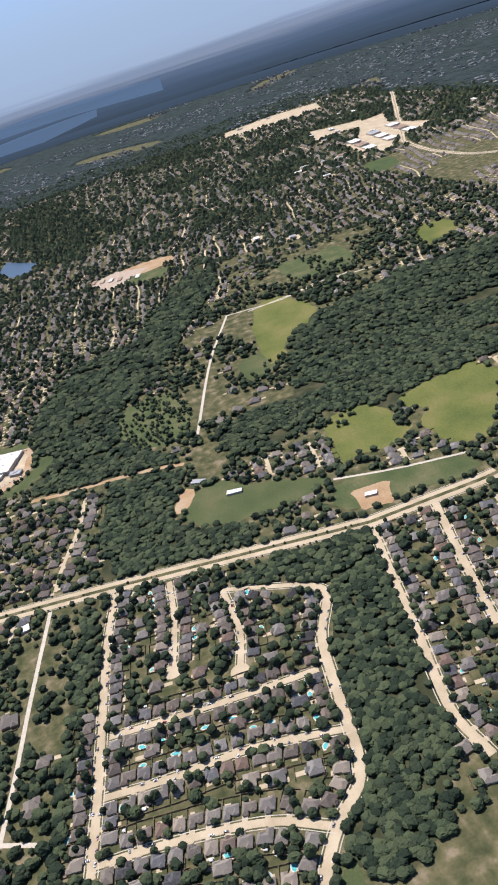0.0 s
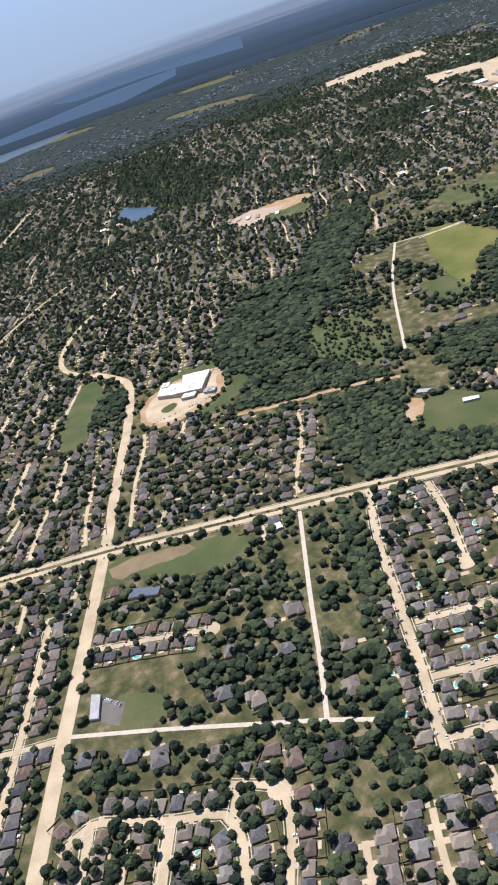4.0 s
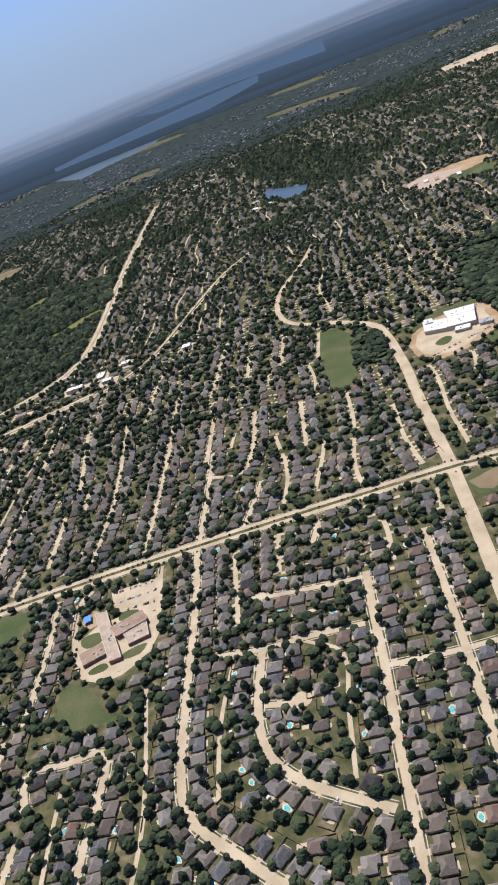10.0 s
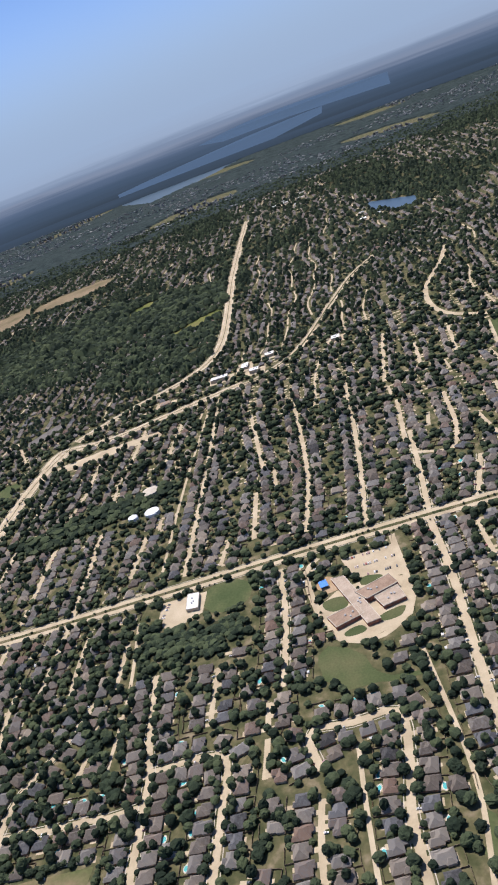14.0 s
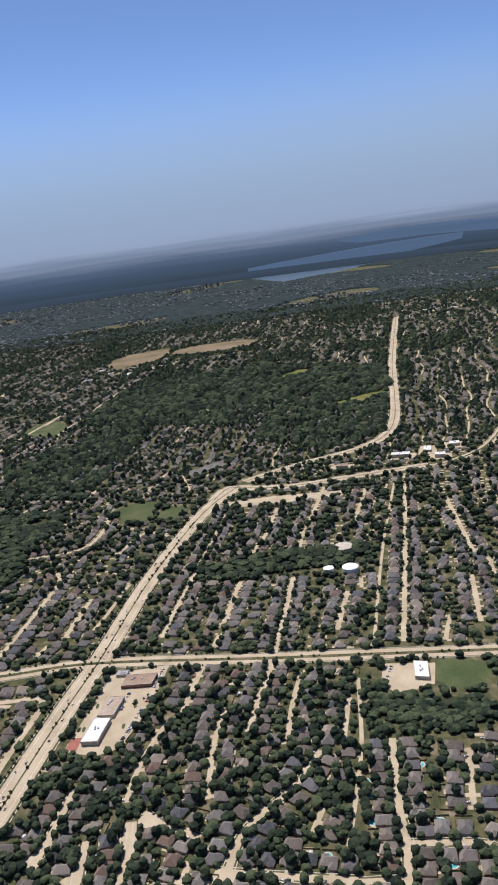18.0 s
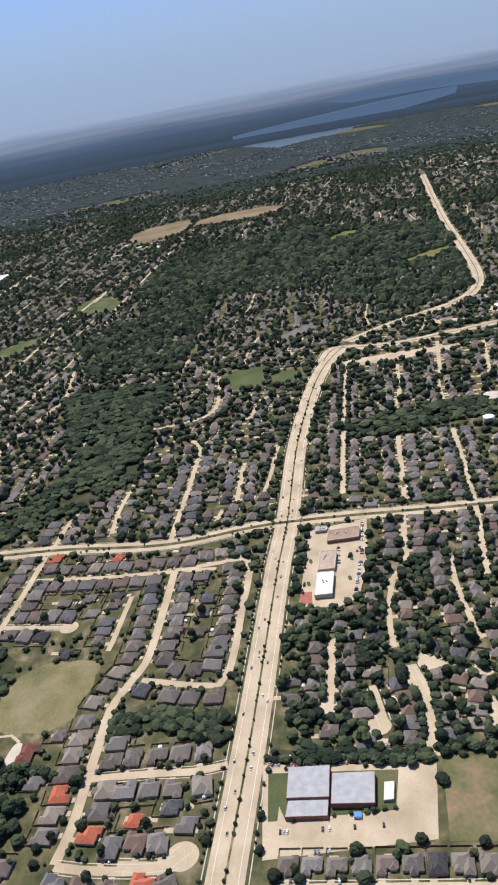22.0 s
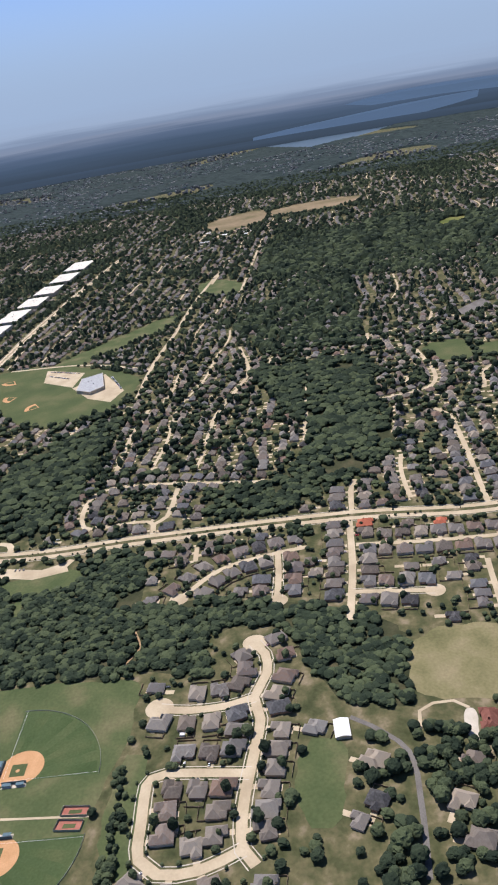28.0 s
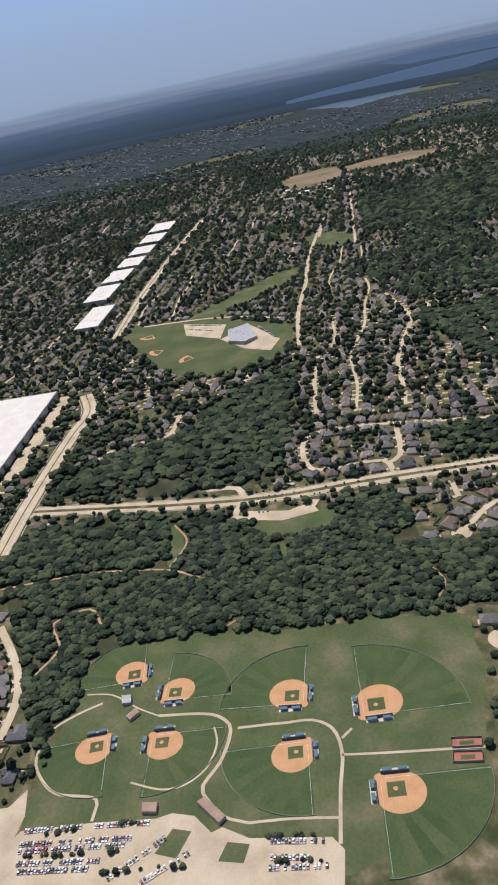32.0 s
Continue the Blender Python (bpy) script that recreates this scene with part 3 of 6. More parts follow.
street(4.6, (465, 198), (430, 204), (380, 214), (366, 222), (349, 231), (332, 234), (309, 238), (280, 243), (264, 248))
street(4.1, (465, 198), (464, 171), (461, 152), (408, 160), (361, 170), (351, 176), (366, 216))
street(4.1, (306, 239), (301, 206), (298, 191), (298, 175))
street(3.7, (503, 201), (645, 176), (667, 182))
street(3.7, (602, 142), (539, 153))
street(3.7, (708, 218), (715, 171), (743, 156), (818, 150))
street(3.7, (690, 131), (736, 109), (720, 86))
street(3.7, (516, 285), (556, 277), (570, 271))
street(3.7, (545, 414), (566, 416), (576, 462), (630, 451), (594, 331))
street(3.7, (610, 395), (569, 404), (561, 414))
street(3.7, (679, 370), (738, 358), (787, 338), (844, 316), (937, 315))
street(3.7, (652, 292), (810, 261))
street(3.7, (905, 284), (875, 222), (865, 191), (901, 179))
street(4.6, (412, 361), (402, 357), (387, 358), (372, 366), (357, 365), (335, 371), (310, 378), (291, 380), (283, 376))
street(4.6, (372, 366), (370, 379), (372, 397), (377, 411))
street(4.6, (327, 373), (336, 408), (335, 415), (332, 417), (314, 419), (296, 420), (288, 413), (286, 397), (291, 380))
lane(3.2, (347, 326), (339, 318), (321, 307), (295, 310), (263, 317), m=ASPHALT)
street(3.7, (900, 110), (938, 91), (846, 69))
street(3.7, (663, 443), (737, 431), (789, 418))
avenue(4.6, (829, 429), (935, 412), (1041, 386), (1176, 357), (1383, 301))
street(4.1, (915, 414), (980, 494), (1009, 582))
street(3.7, (720, 548), (681, 561), (678, 602), (653, 624))
highway(12.0, (551, 670), (607, 662), (728, 639), (772, 628), (819, 635))
highway(10.1, (986, 614), (1171, 584), (1356, 546), (1664, 475))
street(3.7, (1202, 287), (1618, 201))
street(3.7, (1289, 322), (1453, 281))
drive(4.6, (578, 535), (572, 514), (552, 512), (536, 519), (526, 501), (524, 476), (535, 467))
street(4.1, (473, 656), (435, 641), (410, 637), (385, 641))
avenue(12.0, (262, -861), (262, -853), (267, -812), (272, -771))
highway(10.1, (2026, -1738), (1627, -1538), (1321, -1383))
highway(8.3, (1321, -1383), (1178, -1355), (1052, -1354), (999, -1372))
lane(3.7, (766, -830), (647, -772), (495, -713))
lane(3.2, (748, -852), (746, -911), (743, -986))
street(3.7, (784, -714), (735, -684), (693, -637), (691, -605))
street(3.7, (1098, -901), (981, -867), (927, -871), (829, -837))
street(3.7, (752, -766), (796, -795))
street(3.7, (1412, -960), (1256, -906), (1180, -865))
street(4.1, (263, 248), (259, 237), (252, 206), (254, 198))
street(4.1, (209, -312), (163, -301), (120, -290))
bulb(412, 361, 6.4)
bulb(377.5, 411, 6.8)
bulb(256, 196, 6.8)
bulb(426, 261)
bulb(465, 399)
bulb(445, 344)
bulb(260, -477)
bulb(248, -277)
bulb(340, -276)
bulb(320, 128)
bulb(303, 106)
bulb(295, 36)
bulb(141, -481)
bulb(337, 73)
bulb(224, -619)
bulb(200, -653)
pad(soften([(367, -426), (354, -482), (339, -488), (346, -447), (343, -428)], 2.0), FALLOW, "soil", 0.06, "dry brown grass along the avenue", FIELD)


# ---- places between the streets ----
def building(poly, height, roof_m, wall_m, name="building", label="", category="building", parapet=True, base=0.06, group=""):
    """A flat-roofed block: walls, a roof slab and a parapet as parts."""
    paint_poly(poly, LOT)
    cx, cy = sum(p[0] for p in poly) / len(poly), sum(p[1] for p in poly) / len(poly)
    root = tagged(new(name), label, category, group)
    root.location = (cx, cy, 0)
    loc = [(x - cx, y - cy) for x, y in poly]
    part("wall", mesh_from("wall", *slab(loc, -0.3, height), [wall_m]), root)
    inner = [(x * 0.985, y * 0.985) for x, y in loc]
    part("roof", mesh_from("roof", *slab(inner, height - 0.1, height + 0.12), [roof_m]), root)
    if parapet:
        line = [np.array(p) for p in loc + [loc[0]]]
        part("parapet", mesh_from("parapet", *ribbon(line, -0.2, 0.2, height - 0.15, height + 0.3), [PALE]), root)
    r = random.Random(int(cx * 7 + cy))
    for k in range((3 if height > 1.6 else 1) if parapet else 0):
        u, w = r.uniform(-0.45, 0.45), r.uniform(-0.45, 0.45)
        q = np.array(loc[0]) * max(0, u) + np.array(loc[2 % len(loc)]) * max(0, -u) + np.array(loc[1]) * w * 0.5
        part("roof_unit", mesh_from("roof_unit", *box(q[0] - 0.7, q[1] - 0.5, height, q[0] + 0.7, q[1] + 0.5, height + 0.75), [GREYMETAL]), root)
    return root


BRICKWALL = material("red brick wall", [(0.24, 0.10, 0.07), (0.34, 0.16, 0.11)], 0.8, 4, 0.9, fine=4.0)
TANWALL = material("tan stucco wall", [(0.42, 0.36, 0.28), (0.52, 0.45, 0.36)], 0.5, 4, 0.9, fine=3.0)

# white-roofed school with its raw lot
pad([(608, -487), (634, -530), (620, -577), (560, -564), (536, -512), (545, -480)], SOIL, "soil", 0.05, "bare trampled soil round the school")
pad(soften([(600, -490), (628, -530), (616, -568), (566, -556), (545, -512), (552, -488)], 0.8), CONCRETE, label="pale concrete school yard", z=0.065)
pad(soften([(630, -500), (646, -540), (630, -580), (618, -574), (632, -535), (616, -498)]), TURF, "lawn", 0.07, "green lawn beside the school")
pad(soften([(560, -566), (536, -530), (528, -545), (548, -582), (580, -590), (590, -574)]), TURF, "lawn", 0.072, "green lawn beside the school")
pad(soften([(575, -500), (583, -516), (572, -520), (562, -508)], 0.4), TURF, "lawn", 0.08, "green lawn beside the school")
building([(614, -512), (624, -515), (620, -522), (611, -519)], 4.4, WHITE, TANWALL, "school_gym", "tall white-roofed gym of the school", "school")
building([(571, -545), (578, -547), (574, -558), (566, -555)], 2.4, GREYMETAL, TANWALL, "school_annex", "low grey-roofed annex of the school", "school")
building([(600, -505), (622, -513), (608, -532), (588, -522)], 3.6, WHITE, TANWALL, "school", "white flat-roofed school beside the woods", "school")
building([(588, -522), (608, -532), (600, -555), (577, -545)], 4.2, WHITE, TANWALL, "school_wing", "tall white-roofed wing of the school", "school")
building([(608, -532), (626, -536), (615, -562), (600, -555)], 3.2, WHITE, TANWALL, "school_hall", "low white-roofed school hall", "school")
building([(577, -524), (588, -530), (582, -542), (572, -536)], 2.6, WHITE, TANWALL, "school_entry", "white-roofed school entrance block", "school")

# brown-roofed school with its loop drive
pad([(415, -186), (409, -221), (374, -216), (376, -206), (392, -187)], CONCRETE, label="concrete school car park", z=0.06)
pad(soften([(384, -160), (384, -214), (338, -212), (330, -186), (334, -164), (352, -156)], 0.3), CONCRETE, label="concrete court round the school", z=0.052)
for lawn in ([(380, -161), (378, -177), (365, -178), (365, -164)], [(344, -165), (346, -178), (337, -180), (338, -168)], [(346, -185), (348, -205), (339, -206), (338, -190)], [(389, -190), (384, -203), (378, -203), (378, -188)]):
    pad(soften(lawn, 0.4), TURF, "lawn", 0.075, "green lawn beside the school wings")
pad(soften([(405, -164), (400, -178), (383, -178), (386, -164)], 0.5), SOIL, "soil", 0.07, "sandy playground of the school", LOT)
building([(395, -174), (393, -182), (340, -188.5), (340.5, -180.5)], 2.5, TANROOF, BRICKWALL, "school", "long tan flat-roofed school wing", "school", group="school wings")
building([(360, -161.5), (362, -180), (350.5, -182), (348, -164)], 2.4, BROWNROOF, BRICKWALL, "school", "brown flat-roofed school wing", "school", group="school wings")
building([(371.5, -183), (375.5, -206), (364.5, -208), (360.8, -187)], 3.2, BROWNROOF, BRICKWALL, "school", "tall brown-roofed school hall", "school", group="school wings")
building([(361, -191.5), (363.6, -207), (350, -207.4), (349.4, -193.4)], 2.3, TANROOF, BRICKWALL, "school", "tan flat-roofed school wing beside the hall", "school", group="school wings")
shade = tagged(new("shade_canopy"), "bright blue canopy over a playground", "canopy")
shade.location = (394, -168.5, 0)
part("sheet", mesh_from("sheet", *box(-3.6, -2.6, 2.0, 3.6, 2.6, 2.15), [BRIGHTBLUE]), shade)
for sx in (-3.3, 3.3):
    for sy in (-2.3, 2.3):
        part("post", mesh_from("post", *box(sx - 0.08, sy - 0.08, -0.1, sx + 0.08, sy + 0.08, 2.0), [GREYMETAL]), shade)

# shopping plaza at the crossing
pad([(481, 110), (483, 71), (440, 80), (400, 93), (395, 107), (402, 128), (440, 119)], CONCRETE, label="sunlit concrete car park of the shops", z=0.055)
building([(428, 112.8), (426, 103), (404.5, 108), (406, 118)], 2.8, WHITE, TANWALL, "shop", "white-roofed shop beside the highway", "shop")
building([(450, 107.3), (448.3, 97.2), (429.5, 102), (431, 112)], 2.4, TANROOF, TANWALL, "shop", "brown-roofed row of shops", "shop")
building([(473, 98), (471, 78), (459, 81), (461, 101)], 2.4, BROWNROOF, BRICKWALL, "shop", "long brown-roofed shop in a car park", "shop")
building([(481, 104.8), (479.5, 97.5), (475, 99), (476, 106)], 1.9, GREYMETAL, TANWALL, "shop", "small grey-roofed shop in a car park", "shop")
pad([(415, 125), (414, 118.5), (402.4, 120), (404, 127)], REDPAINT, label="red-painted forecourt beside a shop", z=0.08)
for ix, iy in ((440, 90), (455, 74.5), (420, 95), (470, 72.5), (445, 114), (422, 119)):
    pad(soften([(ix + 2.5, iy + 1), (ix + 2.5, iy - 1), (ix - 2.5, iy - 1), (ix - 2.5, iy + 1)], 0.2), TURF, "lawn", 0.13, "planted island in a car park")

# worn playing field behind the church
pad([(279, 85), (257, -17), (217, -1), (239, 94)], PITCH, "playing_field", 0.045, "worn green and brown playing field", FIELD)
pad([(921, 75), (953, 32), (929, 29), (897, 69)], ASPHALT, label="large grey car park by the highway", z=0.05)
pad([(794, 29), (792, -28), (782, -94), (766, -88), (769, -26), (774, 28)], CONCRETE, label="long pale car park beside the highway", z=0.05)
for gx, gy, turn in ((272, 62, 0.2), (250, 68, 0.2), (262, 8, 0.2), (239, 14, 0.2), (266, 34, 0.2), (244, 40, 0.2)):
    goal = tagged(new("goal"), "white football goal on the worn field", "goal", group="football goals")
    goal.matrix_basis = pose(gx, gy, 0.04, 0, 0, math.degrees(AXIS_ANGLE) + 90)
    for px in (-1.0, 1.0):
        part("post", mesh_from("post", *box(px - 0.08, -0.08, 0, px + 0.08, 0.08, 0.9), [PAINTW]), goal)
        part("stay", mesh_from("stay", [(px - 0.05, 0.05, 0.9), (px + 0.05, 0.05, 0.9), (px + 0.05, 0.9, 0), (px - 0.05, 0.9, 0), (px - 0.05, 0.0, 0.82), (px + 0.05, 0.0, 0.82), (px + 0.05, 0.8, 0), (px - 0.05, 0.8, 0)], [(0, 1, 2, 3), (7, 6, 5, 4), (0, 3, 7, 4), (1, 5, 6, 2)], [PAINTW]), goal)
    part("crossbar", mesh_from("crossbar", *box(-1.08, -0.08, 0.84, 1.08, 0.08, 1.0), [PAINTW]), goal)

# small plaza by the drainage field
pad([(449, -66), (442, -97), (420, -91), (413, -69), (427, -60)], CONCRETE, label="concrete yard beside a field", z=0.056)
building([(444, -84), (441, -92), (424, -89), (427, -81)], 2.2, WHITE, TANWALL, "hall", "long pale hall in a concrete yard", "hall")

# church with a metal roof
pad([(294, 160), (276, 88), (241, 98), (247, 165)], CONCRETE, label="concrete car park of the church", z=0.058)
pad([(288.5, 158), (277, 104), (257.5, 110), (264, 161)], TURF, "lawn", 0.075, "green lawn round the church")
pad([(270.5, 155.5), (262, 157.5), (259.5, 152.5), (262.5, 153.9)], CONCRETE, label="concrete terrace of the church", z=0.09)
building([(286.4, 149), (283.3, 131.6), (267.2, 134.8), (270.7, 152)], 3.4, GREYMETAL, BRICKWALL, "church", "brick church with a pale grey metal roof", "church", parapet=False)
building([(279.3, 131.5), (275.8, 114), (260.3, 117.6), (264.1, 134.8)], 2.9, GREYMETAL, BRICKWALL, "church_hall", "church hall with a ribbed grey metal roof", "church", parapet=False)
building([(270.2, 151.5), (266.8, 135.2), (259.3, 137), (262.7, 153.8)], 2.3, GREYMETAL, BRICKWALL, "church_porch", "low metal-roofed porch of the church", "church", parapet=False)
building([(270.9, 111.4), (270.3, 107.3), (261.5, 109.8), (262.1, 113.8)], 1.4, CREAM, TANWALL, "shed", "pale shed beside the church", "shed", parapet=False)
building([(259.5, 126.5), (259, 123.5), (256.4, 124), (257, 127)], 1.3, BRIGHTBLUE, TANWALL, "kiosk", "small kiosk with a blue roof", "kiosk", parapet=False)

# northern school with ball fields
pad([(984, 536), (949, 490), (903, 500), (939, 535)], CONCRETE, label="concrete school car park", z=0.055)
pad([(930, 466), (862, 443), (833, 456), (856, 480), (900, 500)], CONCRETE, label="concrete school car park", z=0.056)
building([(916, 490), (925, 468), (877, 464), (866, 478), (879, 493)], 3.4, GREYMETAL, TANWALL, "school", "grey-roofed school among playing fields", "school")

for hx, hy, ha in ((968, 572, 2.6), (905, 560, 1.9), (858, 530, 1.2)):
    nf = tagged(new("ball_field"), "school ball field with a clay infield", "ball field", group="school ball fields")
    nf.location = (hx, hy, 0)
    ring = [(15 * math.cos(t), 15 * math.sin(t)) for t in np.linspace(ha - 0.8, ha + 0.8, 14)] + [(0, 0)]
    part("infield", mesh_from("infield", *slab(ring, 0, 0.07), [CLAY]), nf)
    part("infield_grass", mesh_from("infield_grass", *slab([(x * 0.6 + 1.5 * math.cos(ha), y * 0.6 + 1.5 * math.sin(ha)) for x, y in ring], 0, 0.09), [TURF]), nf)

# warehouses along the far highway
# Grey walls here: the blue-grey of the shadowed side put into the colour.
building([(842, 750), (828, 662), (662, 692), (672, 775)], 6.5, CREAM, GREYMETAL, "warehouse", "huge white-roofed warehouse, walls greyed as painted shade", "warehouse", group="warehouses")
pad([(828, 660), (826, 648), (655, 678), (660, 690)], CONCRETE, label="loading yard of the warehouse", z=0.06)
for wx, wy, ww, wd in ((1080, 642, 90, 30), (1200, 640, 80, 34), (1290, 622, 70, 34), (1370, 604, 60, 36), (1450, 588, 60, 36), (1540, 570, 70, 38), (1640, 552, 80, 40)):
    c, s = math.cos(-0.2), math.sin(-0.2)
    building([(wx + a * ww / 2 * c - b * wd / 2 * s, wy + a * ww / 2 * s + b * wd / 2 * c) for a, b in ((-1, -1), (1, -1), (1, 1), (-1, 1))], 6.0, CREAM, TANWALL, "warehouse", "long white-roofed warehouse beside the highway", "warehouse", group="warehouses")

paint_poly([(336, 276), (333, 263), (319, 266), (322, 279)], LOT)
pad(soften([(339, 277), (336, 272), (323, 277), (316, 275), (321, 281), (328, 281)], 0.3), PALE, label="pale forecourt of a large house", z=0.05)
drive(1.6, (331, 299), (342, 296), (345, 289), (344, 280), (338, 275))
BLUEROOF = material("dark blue metal roof", [(0.05, 0.065, 0.10), (0.075, 0.095, 0.14)], 0.4, 4, 0.6, fine=2.0)
building([(319, -435), (310, -454), (317, -457), (327, -439)], 1.9, BLUEROOF, TANWALL, "hall", "hall with a dark blue roof beside the meadow", "hall", parapet=False)
# barns, large single houses, farm
paint_poly([(347, 335), (346, 326), (334, 327), (335, 336)], LOT)
building([(330, -537), (330, -543), (323, -543), (323, -537)], 1.7, WHITE, TANWALL, "barn", "white metal-roofed barn by the lane", "barn", parapet=False)
building([(249, -404), (246, -409), (229, -406), (231, -401)], 1.7, GREYMETAL, TANWALL, "hall", "long grey-roofed hall beside an asphalt yard", "hall", parapet=False)
pad([(245, -409.5), (234, -421), (219, -416), (227, -406.5)], ASPHALT, label="dark asphalt car park with marked bays", z=0.06)
building([(382, -705), (377, -716), (373, -714), (377, -703)], 1.6, WHITE, TANWALL, "barn", "white-roofed farm barn on a meadow", "barn", parapet=False)
building([(420, -688), (413, -697), (409, -693), (416, -684)], 1.6, GREYMETAL, TANWALL, "barn", "grey metal farm barn near the wood", "barn", parapet=False)
pad([(385, -660), (416, -677), (405, -687), (380, -671)], SOIL, "soil", 0.05, "bare orange soil beside the wood", FIELD)
pad([(314, -775), (311, -788), (307, -805), (297, -799), (280, -795), (285, -783), (287, -772), (300, -776)], SOIL, "soil", 0.06, "bare orange soil of a farm lot", FIELD)
building([(303, -783), (300, -791), (296, -789), (299, -781)], 1.5, WHITE, TANWALL, "barn", "small white-roofed farm building on bare soil", "barn", parapet=False)
bank = curve([(505, -560), (490, -597), (481, -630), (466, -669), (454, -689)])
paint_line(bank, 4, FIELD)
tagged(new("creek_bank", mesh_from("creek_bank", *ribbon(bank, -2.6, 2.6, -0.3, 0.05), [SOIL])), "bare sandy bank of a creek", "creek bank", kind="structure")

# water tanks
for tx, ty, tr_, tm in ((632, -69, 8.2, "tan"), (590, -68, 6.6, "white"), (593, -51, 4.4, "white")):
    paint_poly([(tx + tr_ * 1.2 * math.cos(a), ty + tr_ * 1.2 * math.sin(a)) for a in np.linspace(0, 6.28, 16)], LOT)
    tank = tagged(new("water_tank"), "round %s water tank among trees" % tm, "tank", group="water tanks")
    tank.location = (tx, ty, 0)
    ring = [(tr_ * math.cos(a), tr_ * math.sin(a)) for a in np.linspace(0, 2 * math.pi, 40, endpoint=False)]
    part("shell", mesh_from("shell", *slab(ring, -0.3, 3.6), [PALE if tm == "tan" else PAINTW]), tank)
    dome_v = [(x, y, 3.6) for x, y in ring] + [(x * 0.6, y * 0.6, 4.3) for x, y in ring] + [(0, 0, 4.6)]
    dome_f = [(i, (i + 1) % 40, 40 + (i + 1) % 40, 40 + i) for i in range(40)] + [(40 + i, 40 + (i + 1) % 40, 80) for i in range(40)]
    part("dome", mesh_from("dome", dome_v, dome_f, [PALE if tm == "tan" else PAINTW]), tank)

# far bare building sites and commercial roofs
pad([(1150, -715), (1180, -790), (1154, -862), (1110, -850), (1105, -790), (1112, -725)], SOIL, "soil", 0.05, "bare building site", FIELD)
r = random.Random(5)
for cx, cy, n, sx, sy in ((1650, -1480, 16, 280, 140), (1340, -1240, 10, 90, 70), (2300, -1480, 14, 110, 170), (2040, -510, 12, 90, 70), (880, -120, 6, 30, 50), (860, -260, 7, 25, 60), (1500, -560, 6, 60, 60), (1720, 250, 8, 80, 90), (1010, -980, 4, 40, 40)):
    for k in range(n):
        x, y = cx + r.uniform(-sx, sx), cy + r.uniform(-sy, sy)
        if not free(x, y, 9):
            continue
        w, d, a = r.uniform(9, 24), r.uniform(6, 12), AXIS_ANGLE + r.choice((0, math.pi / 2))
        c, s = math.cos(a), math.sin(a)
        pad([(x + p * (w + 14) / 2 * c - q * (d + 12) / 2 * s, y + p * (w + 14) / 2 * s + q * (d + 12) / 2 * c) for p, q in ((-1, -1), (1, -1), (1, 1), (-1, 1))], CONCRETE, label="pale car park of a shop", z=0.055)
        building([(x + p * w / 2 * c - q * d / 2 * s, y + p * w / 2 * s + q * d / 2 * c) for p, q in ((-1, -1), (1, -1), (1, 1), (-1, 1))], r.uniform(2.2, 4), r.choice((WHITE, WHITE, GREYMETAL, BROWNROOF)), TANWALL, "shop", "far flat-roofed commercial building", "shop", group="far shops")

pad([(1340, -1310), (1480, -1330), (1560, -1480), (1400, -1500)], CONCRETE, label="wide concrete car parks of a shopping strip", z=0.052)
for k in range(9):
    x, y = 1370 + (k % 3) * 55 + (k // 3) * 12, -1335 - (k // 3) * 52 - (k % 3) * 10
    building([(x - 17, y - 9), (x + 17, y - 14), (x + 19, y + 8), (x - 15, y + 12)], 3.2, (WHITE, BROWNROOF, GREYMETAL)[k % 3 if k % 2 else 0], TANWALL, "shop", "large flat-roofed store in a car park", "shop", group="far shops")

pad([(1428, -1330), (1689, -1477), (1687, -1536), (1362, -1394), (1281, -1331)], CONCRETE, label="wide pale car parks among stores", z=0.062)
pad([(2329, -1329), (2334, -1491), (2266, -1614), (2114, -1565), (2151, -1421), (2193, -1294)], CONCRETE, label="long pale car park far off", z=0.056)
pad([(1809, -1389), (1748, -1446), (1710, -1488), (1620, -1443), (1657, -1345)], CONCRETE, label="pale car park of a far shopping strip", z=0.066)
# the building site: laid streets, raw ground and a green strip
pad([(1160, -716), (1180, -766), (1134, -809), (1097, -786), (1079, -734)], TANROOF, "soil", 0.058, "graded tan ground of a building site", FIELD)
pad([(1116, -774), (1104, -807), (1080, -841), (1037, -810), (1071, -768)], PARKGRASS, "lawn", 0.063, "green strip beside the building site", FIELD)
for k in range(6):
    q = k / 5
    building([(1160 - 62 * q + a, -722 - 62 * q + b) for a, b in ((-9, -3), (7, -9), (10, -3), (-6, 3))], 1.6, (BROWNROOF, TANROOF, CREAM)[k % 3], TANWALL, "shell", "unfinished low building on raw ground", "building", parapet=False, group="building shells")

# clearings and dirt trails in the woods south of the avenue
def trail(w, *pts):
    line = curve(pts, 4)
    paint_line(line, w / 2 + 2.2, FIELD)
    tagged(new("trail", mesh_from("trail", *ribbon(line, -w / 2, w / 2, -0.3, 0.09), [SOIL])), "sandy trail through the woods", "trail", kind="structure")


